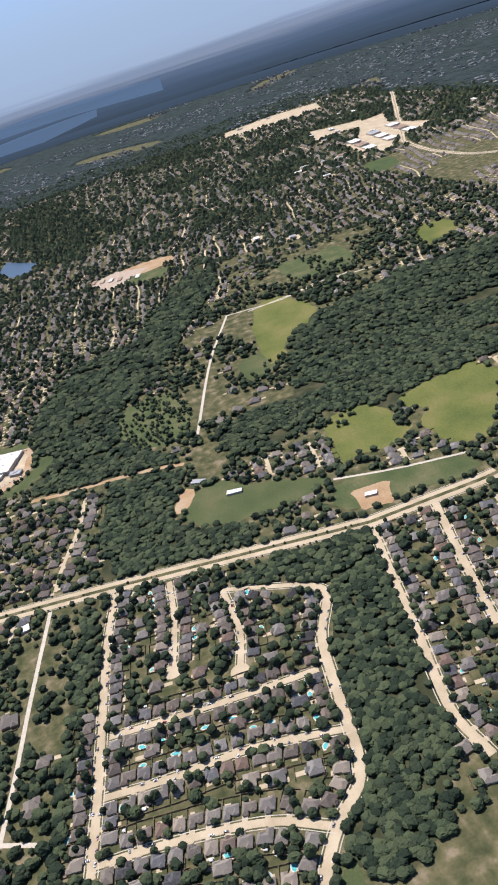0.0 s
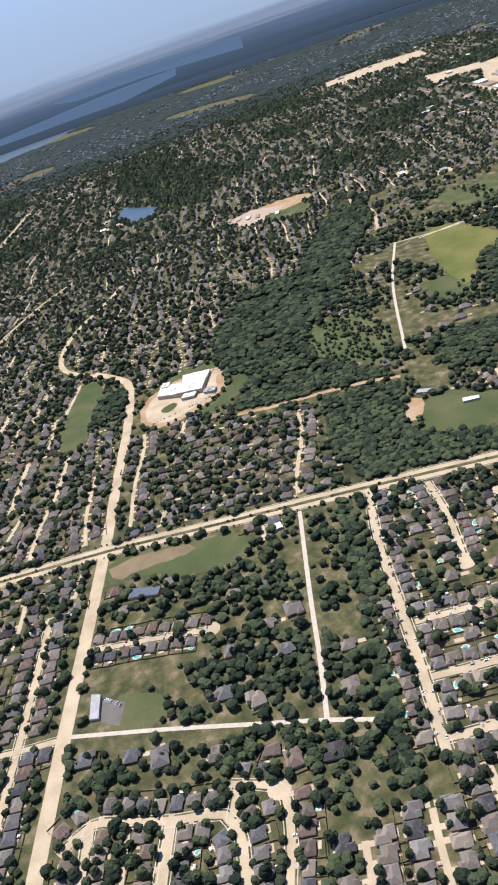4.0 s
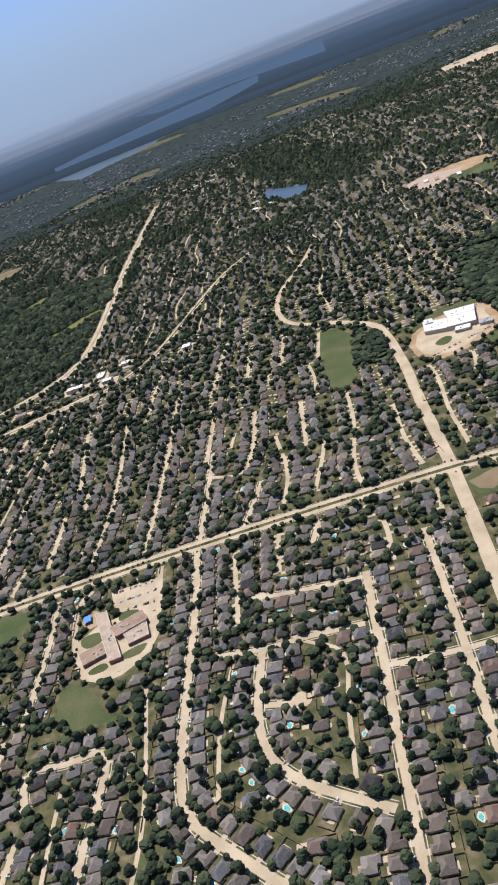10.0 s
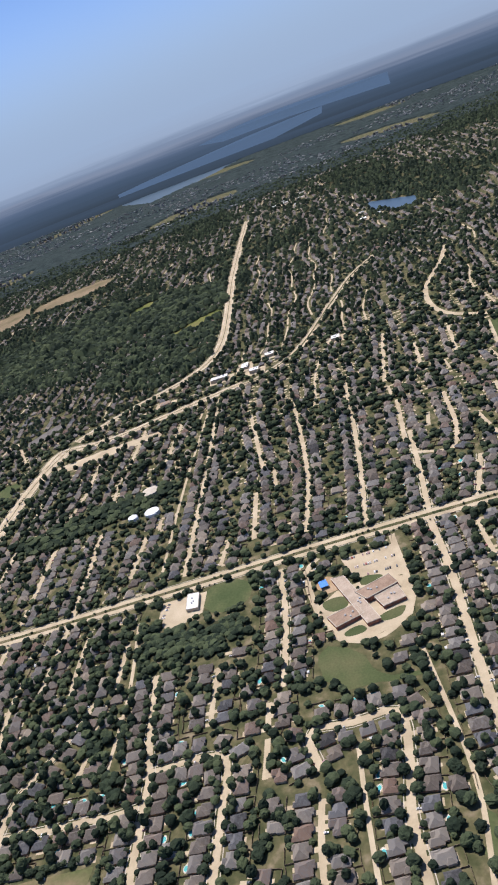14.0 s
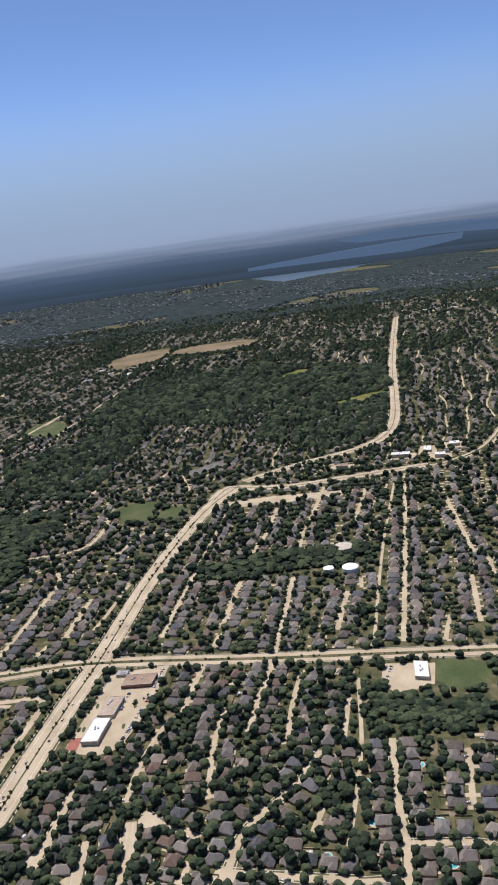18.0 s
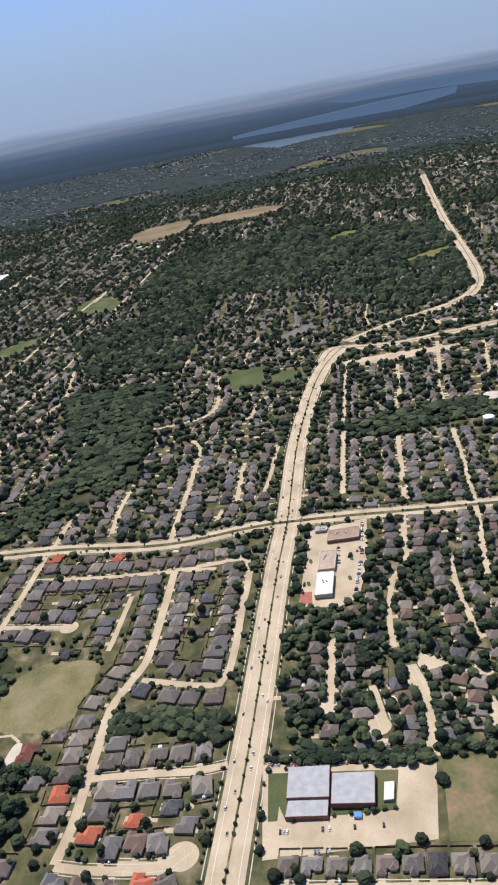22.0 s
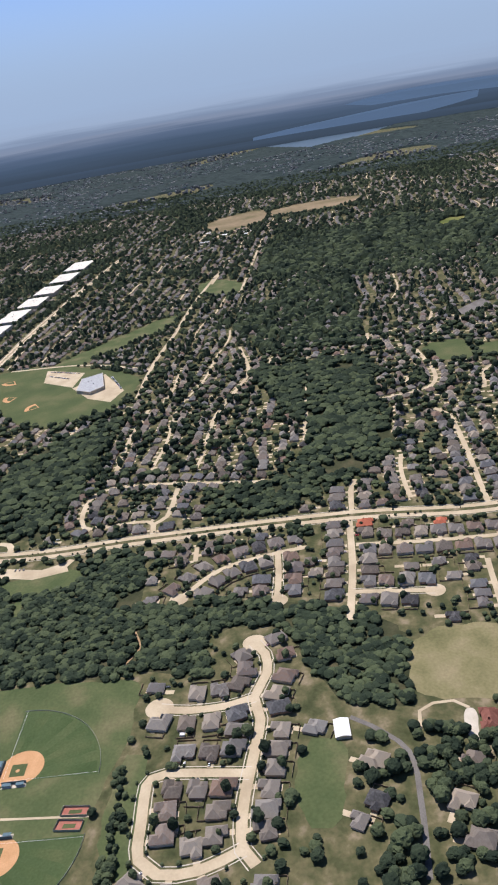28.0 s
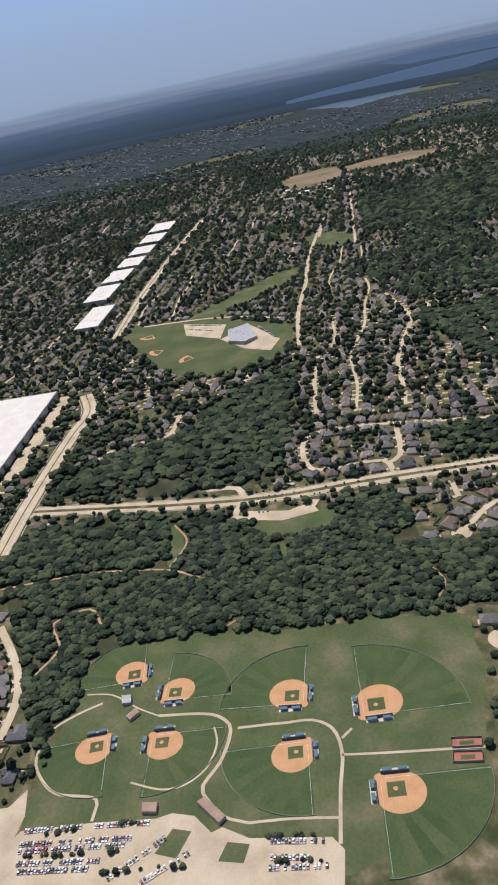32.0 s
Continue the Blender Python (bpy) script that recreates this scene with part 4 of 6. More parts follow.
trail(1.6, (511, 663), (509, 622), (504, 595), (492, 561), (476, 542))
trail(1.2, (542, 557), (519, 550), (495, 561))
trail(1.4, (424, 631), (442, 620), (465, 625), (471, 606), (453, 598))
trail(1.1, (443, 424), (427, 421), (415, 429))
trail(1.1, (430, 533), (434, 524), (427, 513))
meadow((545, 557), (518, 550), (494, 558), (499, 564), (523, 561), m=PARKGRASS, z=0.05)
meadow((522, 512), (522, 491), (524, 459), (500, 460), (497, 491), (513, 513), m=PARKGRASS, z=0.055)
meadow((503, 497), (500, 491), (472, 496), (474, 502), m=PARKGRASS, z=0.06)
pad([(539, 510), (529, 486), (533, 471), (521, 468), (519, 491), (528, 511)], CONCRETE, label="small concrete car park by the trail", z=0.06)

# ---- sports park ----
FIELDS = [((403.9, 575.3), (412.9, 583.2), 1.0), ((386.7, 565.4), (391.5, 558.5), 0.95), ((365.7, 504.6), (374.6, 510.4), 1.2), ((351.0, 481.2), (358.9, 471.0), 1.5), ((372.0, 590.5), (365.8, 597.3), 1.0), ((366.7, 570.6), (359.6, 565.3), 1.0), ((344.4, 506.6), (338.4, 514.2), 1.15), ((318.4, 483.0), (309.1, 476.1), 1.4)]


# the park keeps its lawns free of houses
paint_poly([(318, 530), (262, 520), (255, 452), (300, 436), (335, 440)], FIELD)


def fan(c, a0, a1, r0, r1, n=24):
    out = [(c[0] + r1 * math.cos(a), c[1] + r1 * math.sin(a)) for a in np.linspace(a0, a1, n)]
    if r0 > 0:
        return out + [(c[0] + r0 * math.cos(a), c[1] + r0 * math.sin(a)) for a in np.linspace(a1, a0, n)]
    return out + [tuple(c)]


DARKTURF = material("darker mown stripe", [(0.046, 0.072, 0.028), (0.061, 0.087, 0.035), (0.083, 0.100, 0.043)], 0.05, 6, 0.95, fine=0.9)
MESH = material("chain-link fence", [(0.24, 0.26, 0.20), (0.32, 0.33, 0.27)], 1, 2, 0.7)
for home, mid, size in FIELDS:
    h, d = np.array(home), np.array(mid) - np.array(home)
    a = math.atan2(d[1], d[0])
    q = math.pi / 4
    R_in, R_out, sq = 13.6 * size ** 0.5, 32.0 * size ** 0.75, 7.4 * size ** 0.5
    bf = tagged(new("ball_field"), "ball field with a clay infield and mown outfield", "ball field", group="ball fields")
    bf.location = (home[0], home[1], 0)
    o = (0.0, 0.0)
    part("outfield", mesh_from("outfield", *slab(fan(o, a - q - 0.03, a + q + 0.03, 0, R_out), 0.0, 0.05), [OUTFIELD]), bf, "green outfield")
    for k in range(0, 10, 2):
        part("mown_stripe", mesh_from("mown_stripe", *slab(fan(o, a - q + k * 0.157, a - q + (k + 1) * 0.157, R_in + 0.3, R_out - 1.2, 6), 0.0, 0.055), [DARKTURF]), bf)
    part("infield", mesh_from("infield", *slab([(R_in * (0.60 * math.cos(a) + 0.60 * math.cos(t)), R_in * (0.60 * math.sin(a) + 0.60 * math.sin(t))) for t in np.linspace(0, 6.283, 34, endpoint=False)], 0.0, 0.075), [CLAY]), bf, "round orange clay infield")
    part("home_circle", mesh_from("home_circle", *slab([(2.1 * size ** 0.5 * math.cos(t), 2.1 * size ** 0.5 * math.sin(t)) for t in np.linspace(0, 6.1, 18)], 0.0, 0.08), [CLAY]), bf)
    e1, e2 = np.array((math.cos(a - q), math.sin(a - q))), np.array((math.cos(a + q), math.sin(a + q)))
    g = [tuple(e1 * u * sq + e2 * v * sq) for u, v in ((0.24, 0.24), (1.02, 0.24), (1.02, 1.02), (0.24, 1.02))]
    part("infield_grass", mesh_from("infield_grass", *slab(g, 0.0, 0.095), [TURF]), bf, "square of green infield grass")
    m = (e1 + e2) * sq * 0.6
    part("mound", mesh_from("mound", *slab([(m[0] + 0.95 * math.cos(t), m[1] + 0.95 * math.sin(t)) for t in np.linspace(0, 6.1, 14)], 0.0, 0.12), [CLAY]), bf)
    arc = [np.array(p) for p in fan(o, a - q - 0.03, a + q + 0.03, 0, R_out + 0.3)[:-1]]
    part("outfield_fence", mesh_from("outfield_fence", *ribbon(arc, -0.05, 0.05, 0, 0.5), [MESH]), bf)
    for e in (e1, e2):
        nrm = np.array((-e[1], e[0])) * (1 if e is e2 else -1)
        part("foul_line", mesh_from("foul_line", *ribbon([e * 1.8, e * R_out], -0.03, 0.03, 0.02, 0.105), [PAINTW]), bf)
        s0, s1 = e * 0.5 + nrm * 3.2, e * 9.5 * size ** 0.5 + nrm * 3.2
        pth = [s0, s1]
        part("stand_pad", mesh_from("stand_pad", *ribbon(pth, -1.1, 1.1, 0, 0.08), [PALE]), bf)
        for u0, u1 in ((0.05, 0.42), (0.62, 0.95)):
            pa, pb = s0 + (s1 - s0) * u0, s0 + (s1 - s0) * u1
            roof = part("stand_roof", mesh_from("stand_roof", *ribbon([pa, pb], -0.8, 0.8, 1.25, 1.4), [BLUE]), bf, "blue roof over the stand")
            part("bench_wall", mesh_from("bench_wall", *ribbon([pa, pb], -0.7, -0.55, 0, 1.3), [GREYMETAL]), bf)
        back = [e * 0.4 + nrm * 2.0, e * 9.5 * size ** 0.5 + nrm * 1.9]
        part("backstop", mesh_from("backstop", *ribbon(back, -0.06, 0.06, 0, 1.6), [BLUE]), bf)


def footpath(w, *pts):
    line = curve(pts, 3)
    paint_line(line, w / 2 + 0.8, LOT)
    tagged(new("footpath", mesh_from("footpath", *ribbon(line, -w / 2, w / 2, -0.2, 0.115), [CONCRETE])), "pale concrete footpath through the sports park", "footpath", kind="structure")


footpath(1.3, (328.8, 594.8), (339.1, 593.8), (346.7, 611.0), (357.5, 618.8), (367.6, 621.9), (382.6, 617.6), (389.7, 606.8), (393.8, 594.2))
footpath(1.5, (330.0, 550.7), (334.0, 550.5), (343.3, 543.1), (355.4, 538.0), (363.3, 537.3), (371.4, 544.6), (377.8, 568.1))
footpath(1.2, (330.0, 550.7), (317.7, 543.9), (311.9, 534.2))
footpath(0.9, (363.6, 543.9), (353.9, 543.4), (342.0, 548.9), (336.2, 558.2), (336.6, 567.2), (343.6, 579.8))
footpath(1.4, (360.0, 534), (358, 520), (356.9, 513.9), (355.0, 502.3), (348.1, 495.3), (334.9, 494.1), (318.1, 498.3), (294.9, 503.3))
footpath(1.2, (333.5, 494.4), (329.5, 476.9), (322.0, 440.6))
footpath(1.2, (312.0, 534.4), (309.7, 518.9), (305.6, 501.5))
footpath(1.2, (341.9, 492.6), (345.8, 487.7))
footpath(0.8, (377.8, 568.1), (385, 577), (398, 590), (402, 602))
pad([(331.8, 623.1), (328.1, 594.7), (323.3, 569.5), (324.1, 563.0), (320.5, 554.5), (311.5, 548.6), (312.8, 544.3), (305.5, 534.9), (298.4, 505.6), (292.4, 502.3), (262, 509), (272, 560), (292, 640), (325.2, 629.2)], CONCRETE, label="concrete car park of the sports park", z=0.09)
pad([(346, 640), (345, 630.3), (352.2, 623.3), (338.8, 622.5), (322.4, 627.6), (310, 640)], CONCRETE, label="concrete drive into the car park", z=0.092)
pad([(317, 563), (314, 556), (304, 562), (308, 570)], TURF, "lawn", 0.13, "planted island in the car park")
pad([(306, 543), (303, 535), (296, 538), (299, 547)], TURF, "lawn", 0.13, "planted island in the car park")
building([(331.1, 574.5), (329.5, 568.4), (325.1, 569.0), (326.6, 574.7)], 1.6, BROWNROOF, TANWALL, "pavilion", "brown-roofed pavilion beside the car park", "pavilion", parapet=False)
building([(325.3, 553.1), (327.0, 549.8), (316.0, 542.5), (313.7, 545.3)], 1.8, BROWNROOF, TANWALL, "pavilion", "long brown-roofed gate pavilion", "pavilion", parapet=False)
building([(394.6, 585.1), (393.7, 580.5), (388.6, 580.3), (389.0, 584.6)], 1.5, GREYMETAL, TANWALL, "kiosk", "kiosk with a pale metal roof between ball fields", "kiosk", parapet=False)
building([(380.5, 582.7), (384.4, 578.3), (381.2, 576.3), (377.8, 580.7)], 1.6, BROWNROOF, TANWALL, "kiosk", "brown-roofed kiosk between ball fields", "kiosk", parapet=False)
for poly in ([(329.3, 451.5), (326.6, 440.5), (322.4, 441.8), (324.8, 452.6)], [(322.8, 453.0), (320.1, 442.7), (315.4, 444.0), (317.8, 454.7)]):
    ct = tagged(new("batting_court"), "fenced red court with a green middle", "court", group="courts")
    mx, my = sum(p[0] for p in poly) / 4, sum(p[1] for p in poly) / 4
    ct.location = (mx, my, 0)
    loc = [(x - mx, y - my) for x, y in poly]
    part("surface", mesh_from("surface", *slab(loc, 0, 0.09), [REDPAINT]), ct)
    part("middle", mesh_from("middle", *slab([(x * 0.42, y * 0.5) for x, y in loc], 0, 0.11), [TURF]), ct)
    part("fence", mesh_from("fence", *ribbon([np.array(p) * 1.03 for p in loc + [loc[0]]], -0.04, 0.04, 0, 1.1), [MESH]), ct)


# ---- houses ----
def hip(cx, cy, w, d, z0, h, over=0.25):
    """A hipped roof with eaves over a w by d plan."""
    x0, x1, y0, y1 = cx - w / 2 - over, cx + w / 2 + over, cy - d / 2 - over, cy + d / 2 + over
    if w >= d:
        r = (w - d) / 2 + d * 0.12
        ridge = [(cx - r, cy, z0 + h), (cx + r, cy, z0 + h)]
        top = [(4, 5, 9, 8), (6, 7, 8, 9), (7, 4, 8), (5, 6, 9)]
    else:
        r = (d - w) / 2 + w * 0.12
        ridge = [(cx, cy - r, z0 + h), (cx, cy + r, z0 + h)]
        top = [(4, 5, 8), (5, 6, 9, 8), (6, 7, 9), (7, 4, 8, 9)]
    v = [(x0, y0, z0 - 0.1), (x1, y0, z0 - 0.1), (x1, y1, z0 - 0.1), (x0, y1, z0 - 0.1), (x0, y0, z0), (x1, y0, z0), (x1, y1, z0), (x0, y1, z0)] + ridge
    return v, top + [(0, 1, 5, 4), (1, 2, 6, 5), (2, 3, 7, 6), (3, 0, 4, 7), (3, 2, 1, 0)]


EAVE = 1.4
# plans: main block and wings as centre x, centre y, width, depth, roof height; the front faces -y
PLANS = [
    [(0, 0.4, 6.6, 5.2, 1.5), (1.6, -2.0, 3.2, 3.6, 1.1), (-1.9, 2.6, 2.6, 2.8, 0.95)],
    [(0, 0, 5.4, 7.6, 1.6), (-1.9, -2.2, 2.6, 3.4, 1.0), (1.9, 1.8, 2.6, 3.2, 1.0)],
    [(0.2, 0.8, 7.0, 4.6, 1.35), (-1.9, -1.8, 3.0, 4.0, 1.2), (2.2, -0.6, 2.4, 3.0, 0.9)],
    [(0, 0, 6.2, 6.4, 1.75), (1.5, -2.6, 2.8, 3.0, 1.0), (-2.0, 2.4, 2.2, 3.2, 0.9)],
    [(-0.6, 1.0, 5.4, 5.0, 1.5), (1.6, -1.2, 3.4, 5.6, 1.35), (-1.8, -1.7, 2.4, 2.6, 0.9)],
    [(0, 0.5, 6.8, 5.8, 1.9), (0.2, -2.4, 2.4, 2.6, 1.2), (2.3, 2.3, 2.2, 3.2, 0.9)],
]


PLANS = [[(*(q * 1.1 for q in blk[:4]), blk[4] * 1.42) for blk in plan] for plan in PLANS]


def house_meshes(plan):
    walls = join(*[box(cx - w / 2, cy - d / 2, -0.15, cx + w / 2, cy + d / 2, EAVE - 0.05) for cx, cy, w, d, _ in plan])
    roofs = [hip(cx, cy, w, d, EAVE + 0.012 * i, h) for i, (cx, cy, w, d, h) in enumerate(plan)]
    return walls, roofs


def house_template(plan, roof_m, name):
    root = new("house")
    walls, roofs = house_meshes(plan)
    part("wall", mesh_from("wall", *walls, [WALL_OB]), root)
    part("roof", mesh_from("roof", *join(*roofs), [roof_m]), root)
    cx, cy, w, d, h = plan[0]
    part("chimney", mesh_from("chimney", *box(cx - w * 0.28, cy + d * 0.1, EAVE - 0.2, cx - w * 0.28 + 0.5, cy + d * 0.1 + 0.6, EAVE + h + 0.25), [WALL_OB]), root)
    part("vent", mesh_from("vent", *box(cx + w * 0.1, cy + d * 0.16, EAVE + h * 0.4, cx + w * 0.1 + 0.22, cy + d * 0.16 + 0.22, EAVE + h * 0.85), [PAINTW]), root)
    fx, fy, fw, fd, _ = plan[1]
    front = fy - fd / 2
    part("garage_door", mesh_from("garage_door", *box(fx - fw * 0.36, front - 0.05, 0, fx + fw * 0.36, front + 0.02, 1.02), [PAINTW]), root)
    part("front_door", mesh_from("front_door", *box(cx - 0.6, cy - d / 2 - 0.05, 0, cx - 0.15, cy - d / 2 + 0.02, 0.98), [FENCE]), root)
    for sx in (-0.34, 0.2):
        x = cx + w * sx
        win = part("window", mesh_from("window", *box(x - 0.32, cy + d / 2 - 0.02, 0.4, x + 0.32, cy + d / 2 + 0.05, 1.05), [PAINTW]), root)
        part("pane", mesh_from("pane", *box(x - 0.27, cy + d / 2 + 0.03, 0.45, x + 0.27, cy + d / 2 + 0.062, 1.0), [GLASSY]), win)
    return root


def triangles(v, f):
    t = []
    for q in f:
        for k in range(1, len(q) - 1):
            t.append((q[0], q[k], q[k + 1]))
    return np.array(v, float), np.array(t, int)


class Heap:
    """Collects many small pieces into one mesh."""

    def __init__(self):
        self.v, self.t, self.s, self.c, self.n = [], [], [], [], 0

    def add(self, v, t, slots, tint):
        self.v.append(v)
        self.t.append(t + self.n)
        self.s.append(slots)
        self.c.append(np.full(len(t), tint))
        self.n += len(v)

    def build(self, name, mats):
        return fast_mesh(name, np.concatenate(self.v), np.concatenate(self.t), mats, np.concatenate(self.s), np.concatenate(self.c))


SIMPLE = []
for plan in PLANS:
    walls, roofs = house_meshes(plan)
    wv, wt = triangles(*walls)
    rv, rt = triangles(*join(*roofs))
    SIMPLE.append((np.concatenate([wv, rv]), np.concatenate([wt, rt + len(wv)]), np.array([0] * len(wt) + [1] * len(rt))))

wv, wt = triangles(*box(-3.4, -3.4, -0.1, 3.4, 3.4, EAVE))
rv, rt = triangles(*hip(0, 0, 6.8, 6.2, EAVE, 2.2))
wt, rt = wt[2:], rt[:6]
PLAIN = (np.concatenate([wv, rv]), np.concatenate([wt, rt + len(wv)]), np.array([0] * len(wt) + [1] * len(rt)))

rng = random.Random(7)
HOUSES = []    # x, y, turn, plan, size
AXIS = math.atan2(-0.246, 0.969)


def spin(v, a, x, y, s=1.0, z=0.0):
    c, q = math.cos(a), math.sin(a)
    o = np.empty_like(v)
    o[:, 0], o[:, 1], o[:, 2] = (v[:, 0] * c - v[:, 1] * q) * s + x, (v[:, 0] * q + v[:, 1] * c) * s + y, v[:, 2] * s + z
    return o


def lot_house(x, y, turn, ok=(0,), size=1.0, drive_len=5.0):
    """Takes the lot if it is free. The front of the house faces the direction turn."""
    if not free(x, y, 2.7 * size, ok):
        return False
    i0, j0, i1, j1 = window_of((x - 3.6 * size, y - 3.6 * size), (x + 3.6 * size, y + 3.6 * size))
    w = TAKEN[i0:i1, j0:j1]
    w[(w == 0) | (w == RURAL)] = HOUSE
    HOUSES.append((x, y, turn + math.pi / 2, rng.randrange(len(PLANS)), size * rng.uniform(0.92, 1.06), drive_len))
    return True


for line, w, on in STREETS:
    if not on:
        continue
    seg = [np.linalg.norm(b - a) for a, b in zip(line, line[1:])]
    total = sum(seg)
    for side in (1, -1):
        d = rng.uniform(3, 6)
        while d < total - 2:
            k, rest = 0, d
            while k < len(seg) - 1 and rest > seg[k]:
                rest -= seg[k]
                k += 1
            t = (line[k + 1] - line[k]) / (seg[k] + 1e-9)
            n = np.array((-t[1], t[0])) * side
            q = line[k] + t * rest
            size = (1.2 if q[0] < 560 else 1.06) if q[1] > 165 else 0.9 if q[1] < -380 else 1.02
            p = q + n * (w / 2 + rng.uniform(6.0, 6.6) * size)
            d += rng.uniform(8.7, 9.4) * size if lot_house(p[0], p[1], math.atan2(-n[1], -n[0]), (0, RURAL), size) else 1.5

# single houses on the large lots
for hx, hy, ha, hs in ((319, 322, 1.2, 1.35), (299, 326, 2.8, 1.2), (292, 335, 1.2, 1.0), (291, 295, 2.8, 1.25), (309, 284, 1.3, 1.1), (273, 294, 1.3, 1.35), (344, 342, 1.3, 1.2)):
    lot_house(hx, hy, AXIS + ha, (0, RURAL, FIELD), hs, 8.0)
for k, (hx, hy) in enumerate(((206, -396), (195, -420), (186, -433), (173, -461), (162, -484), (152, -492), (146, -510), (136, -536), (195, -486), (208, -472), (203, -540), (176, -531), (214, -527), (243, -508), (246, -524), (265, -541))):
    lot_house(hx, hy, AXIS + (1.57, -1.57, 0.2)[k % 3], (0, RURAL, FIELD), (1.2, 1.05, 1.3)[k % 3], 7.0)

# the rest of the suburb: parallel streets with houses on both sides
FILL = []
UX, UY = math.cos(AXIS), math.sin(AXIS)
for row in range(-62, 48):
    base = row * 33.0
    run = None
    off = rng.uniform(0, 30)
    for k in range(0, 330):
        s = 60 + k * 8.4 + off
        x, y = UX * s - UY * base, UY * s + UX * base
        wave = 5.5 * math.sin(s / 61.0 + row * 1.7) + 2.5 * math.sin(s / 23.0 + row)
        x, y = x - UY * wave, y + UX * wave
        far = s > 1250
        gap = noise.noise(Vector((x / 210, y / 210, 3.0)))
        ok = 60 < x < 2350 and -1700 < y < 980 and free(x, y, 4.0) and (gap < (0.12 if far else 0.42))
        if ok:
            run = run or []
            run.append((x, y))
        if (not ok or (k + 7 * row) % (13 + row % 9) == 0) and run:
            if len(run) > 2:
                FILL.append(run)
            run = None

street_heap = Heap()
for run in FILL:
    line = [np.array(p) for p in run]
    paint_line(line, 2.4, ROADWAY)
    mx = sum(p[0] for p in line) / len(line)
    if mx < 450 or rng.random() < (0.75 if mx < 600 else 0.4):
        half = 1.55 if mx < 600 else 1.25
        v, t = triangles(*ribbon(line, -half, half, -0.2, 0.045))
        street_heap.add(v, t, np.zeros(len(t), int), 0.5)
for run in FILL:
    line = [np.array(p) for p in run]
    for p, n in zip(line, sides(line)):
        for s in (1, -1):
            q = p + n * s * rng.uniform(7.6, 8.6)
            if rng.random() < 0.94:
                lot_house(q[0], q[1], math.atan2(-n[1] * s, -n[0] * s))
# leftover single lots
for _ in range(26000):
    x, y = rng.uniform(70, 1250), rng.uniform(-1000, 800)
    if free(x, y, 3.9):
        lot_house(x, y, AXIS + rng.choice((0.5, -0.5)) * math.pi, drive_len=7.0)
for _ in range(3000):
    x, y = rng.uniform(100, 1000), rng.uniform(-1000, 700)
    if at(x, y) == RURAL and free(x, y, 9.0, (RURAL,)):
        lot_house(x, y, AXIS + rng.choice((0.5, -0.5, 0, 1)) * math.pi, (RURAL,), 1.15, 8.0)

for _ in range(5000):
    x, y = rng.uniform(850, 1600), rng.uniform(-300, 350)
    if at(x, y) == WOOD and noise.noise(Vector((x / 90, y / 90, 5.0))) > -0.4 and free(x, y, 3.5, (WOOD,)):
        lot_house(x, y, AXIS + rng.choice((0.5, -0.5)) * math.pi, (WOOD,))
        i0, j0, i1, j1 = window_of((x - 3.6, y - 3.6), (x + 3.6, y + 3.6))
        TAKEN[i0:i1, j0:j1] = HOUSE

# detailed houses stand in the stretch that the flight passes closest
near = sorted(range(len(HOUSES)), key=lambda i: HOUSES[i][0] - 0.2 * HOUSES[i][1])[:298]
near_set = set(near)
templates = [house_template(p, ROOF_OB, "house") for p in PLANS]
red_templates = [house_template(p, RED_ROOF, "house") for p in PLANS[:2]]
LABELS = ["one-storey brick house with a grey hipped shingle roof", "deep brick house under a steep hipped shingle roof", "wide brick house with two front wings", "square brick house with a tall hipped roof", "brick house with a long front garage wing", "brick house with a steep central roof"]
for k, t in enumerate(templates):
    tagged(t, LABELS[k], "house", group="houses of the suburb")
for t in red_templates:
    tagged(t, "brick house with a bright red tiled roof", "house", group="red-roofed houses")
first = {}
for i in near:
    x, y, a, p, s, dl = HOUSES[i]
    red = 130 < y < 320 and rng.random() < 0.13
    src = red_templates[p % 2] if red else templates[p]
    m = Matrix.Translation((x, y, 0.02)) @ Matrix.Rotation(a, 4, 'Z') @ Matrix.Diagonal((s, s, 0.5 + 0.5 * s, 1))
    if src.name not in first:
        first[src.name] = 1
        src.matrix_basis = m
    else:
        copy_thing(src, m)
for src in templates + red_templates:
    if src.name not in first:
        for o in list(src.children_recursive) + [src]:
            bpy.data.objects.remove(o)

far_heap = Heap()
red_heap = Heap()
drive_heap = Heap()
pv, pt = triangles(*box(-1.35, -1, -0.2, 1.35, 0, 0.035))
for i, (x, y, a, p, s, dl) in enumerate(HOUSES):
    if i not in near_set:
        v, t, sl = SIMPLE[p] if x < 640 else PLAIN
        hp = red_heap if 230 < x < 520 and 150 < y < 320 and rng.random() < 0.09 else far_heap
        hp.add(spin(v, a, x, y, s), t, sl, rng.random())
    if x < 900:
        dv = pv.copy()
        dv[:, 1] = dv[:, 1] * dl - 2.4
        dv[:, 0] += PLANS[p][1][0]
        drive_heap.add(spin(dv, a, x, y), pt, np.zeros(len(pt), int), 0.5)
        if rng.random() < 0.88:
            dv = pv * np.array((rng.uniform(0.7, 1.6), rng.uniform(1.2, 3.0), 1)) + np.array((rng.uniform(-2, 2), 5.2, 0))
            drive_heap.add(spin(dv, a, x, y), pt, np.zeros(len(pt), int), 0.5)
tagged(new("houses", far_heap.build("houses", [WALL, ROOF])), "many brick houses with brown and grey shingle roofs", "houses", kind="stuff")
tagged(new("red_houses", red_heap.build("red_houses", [WALL, RED_ROOF])), "brick houses with red and orange tiled roofs", "houses", kind="stuff")
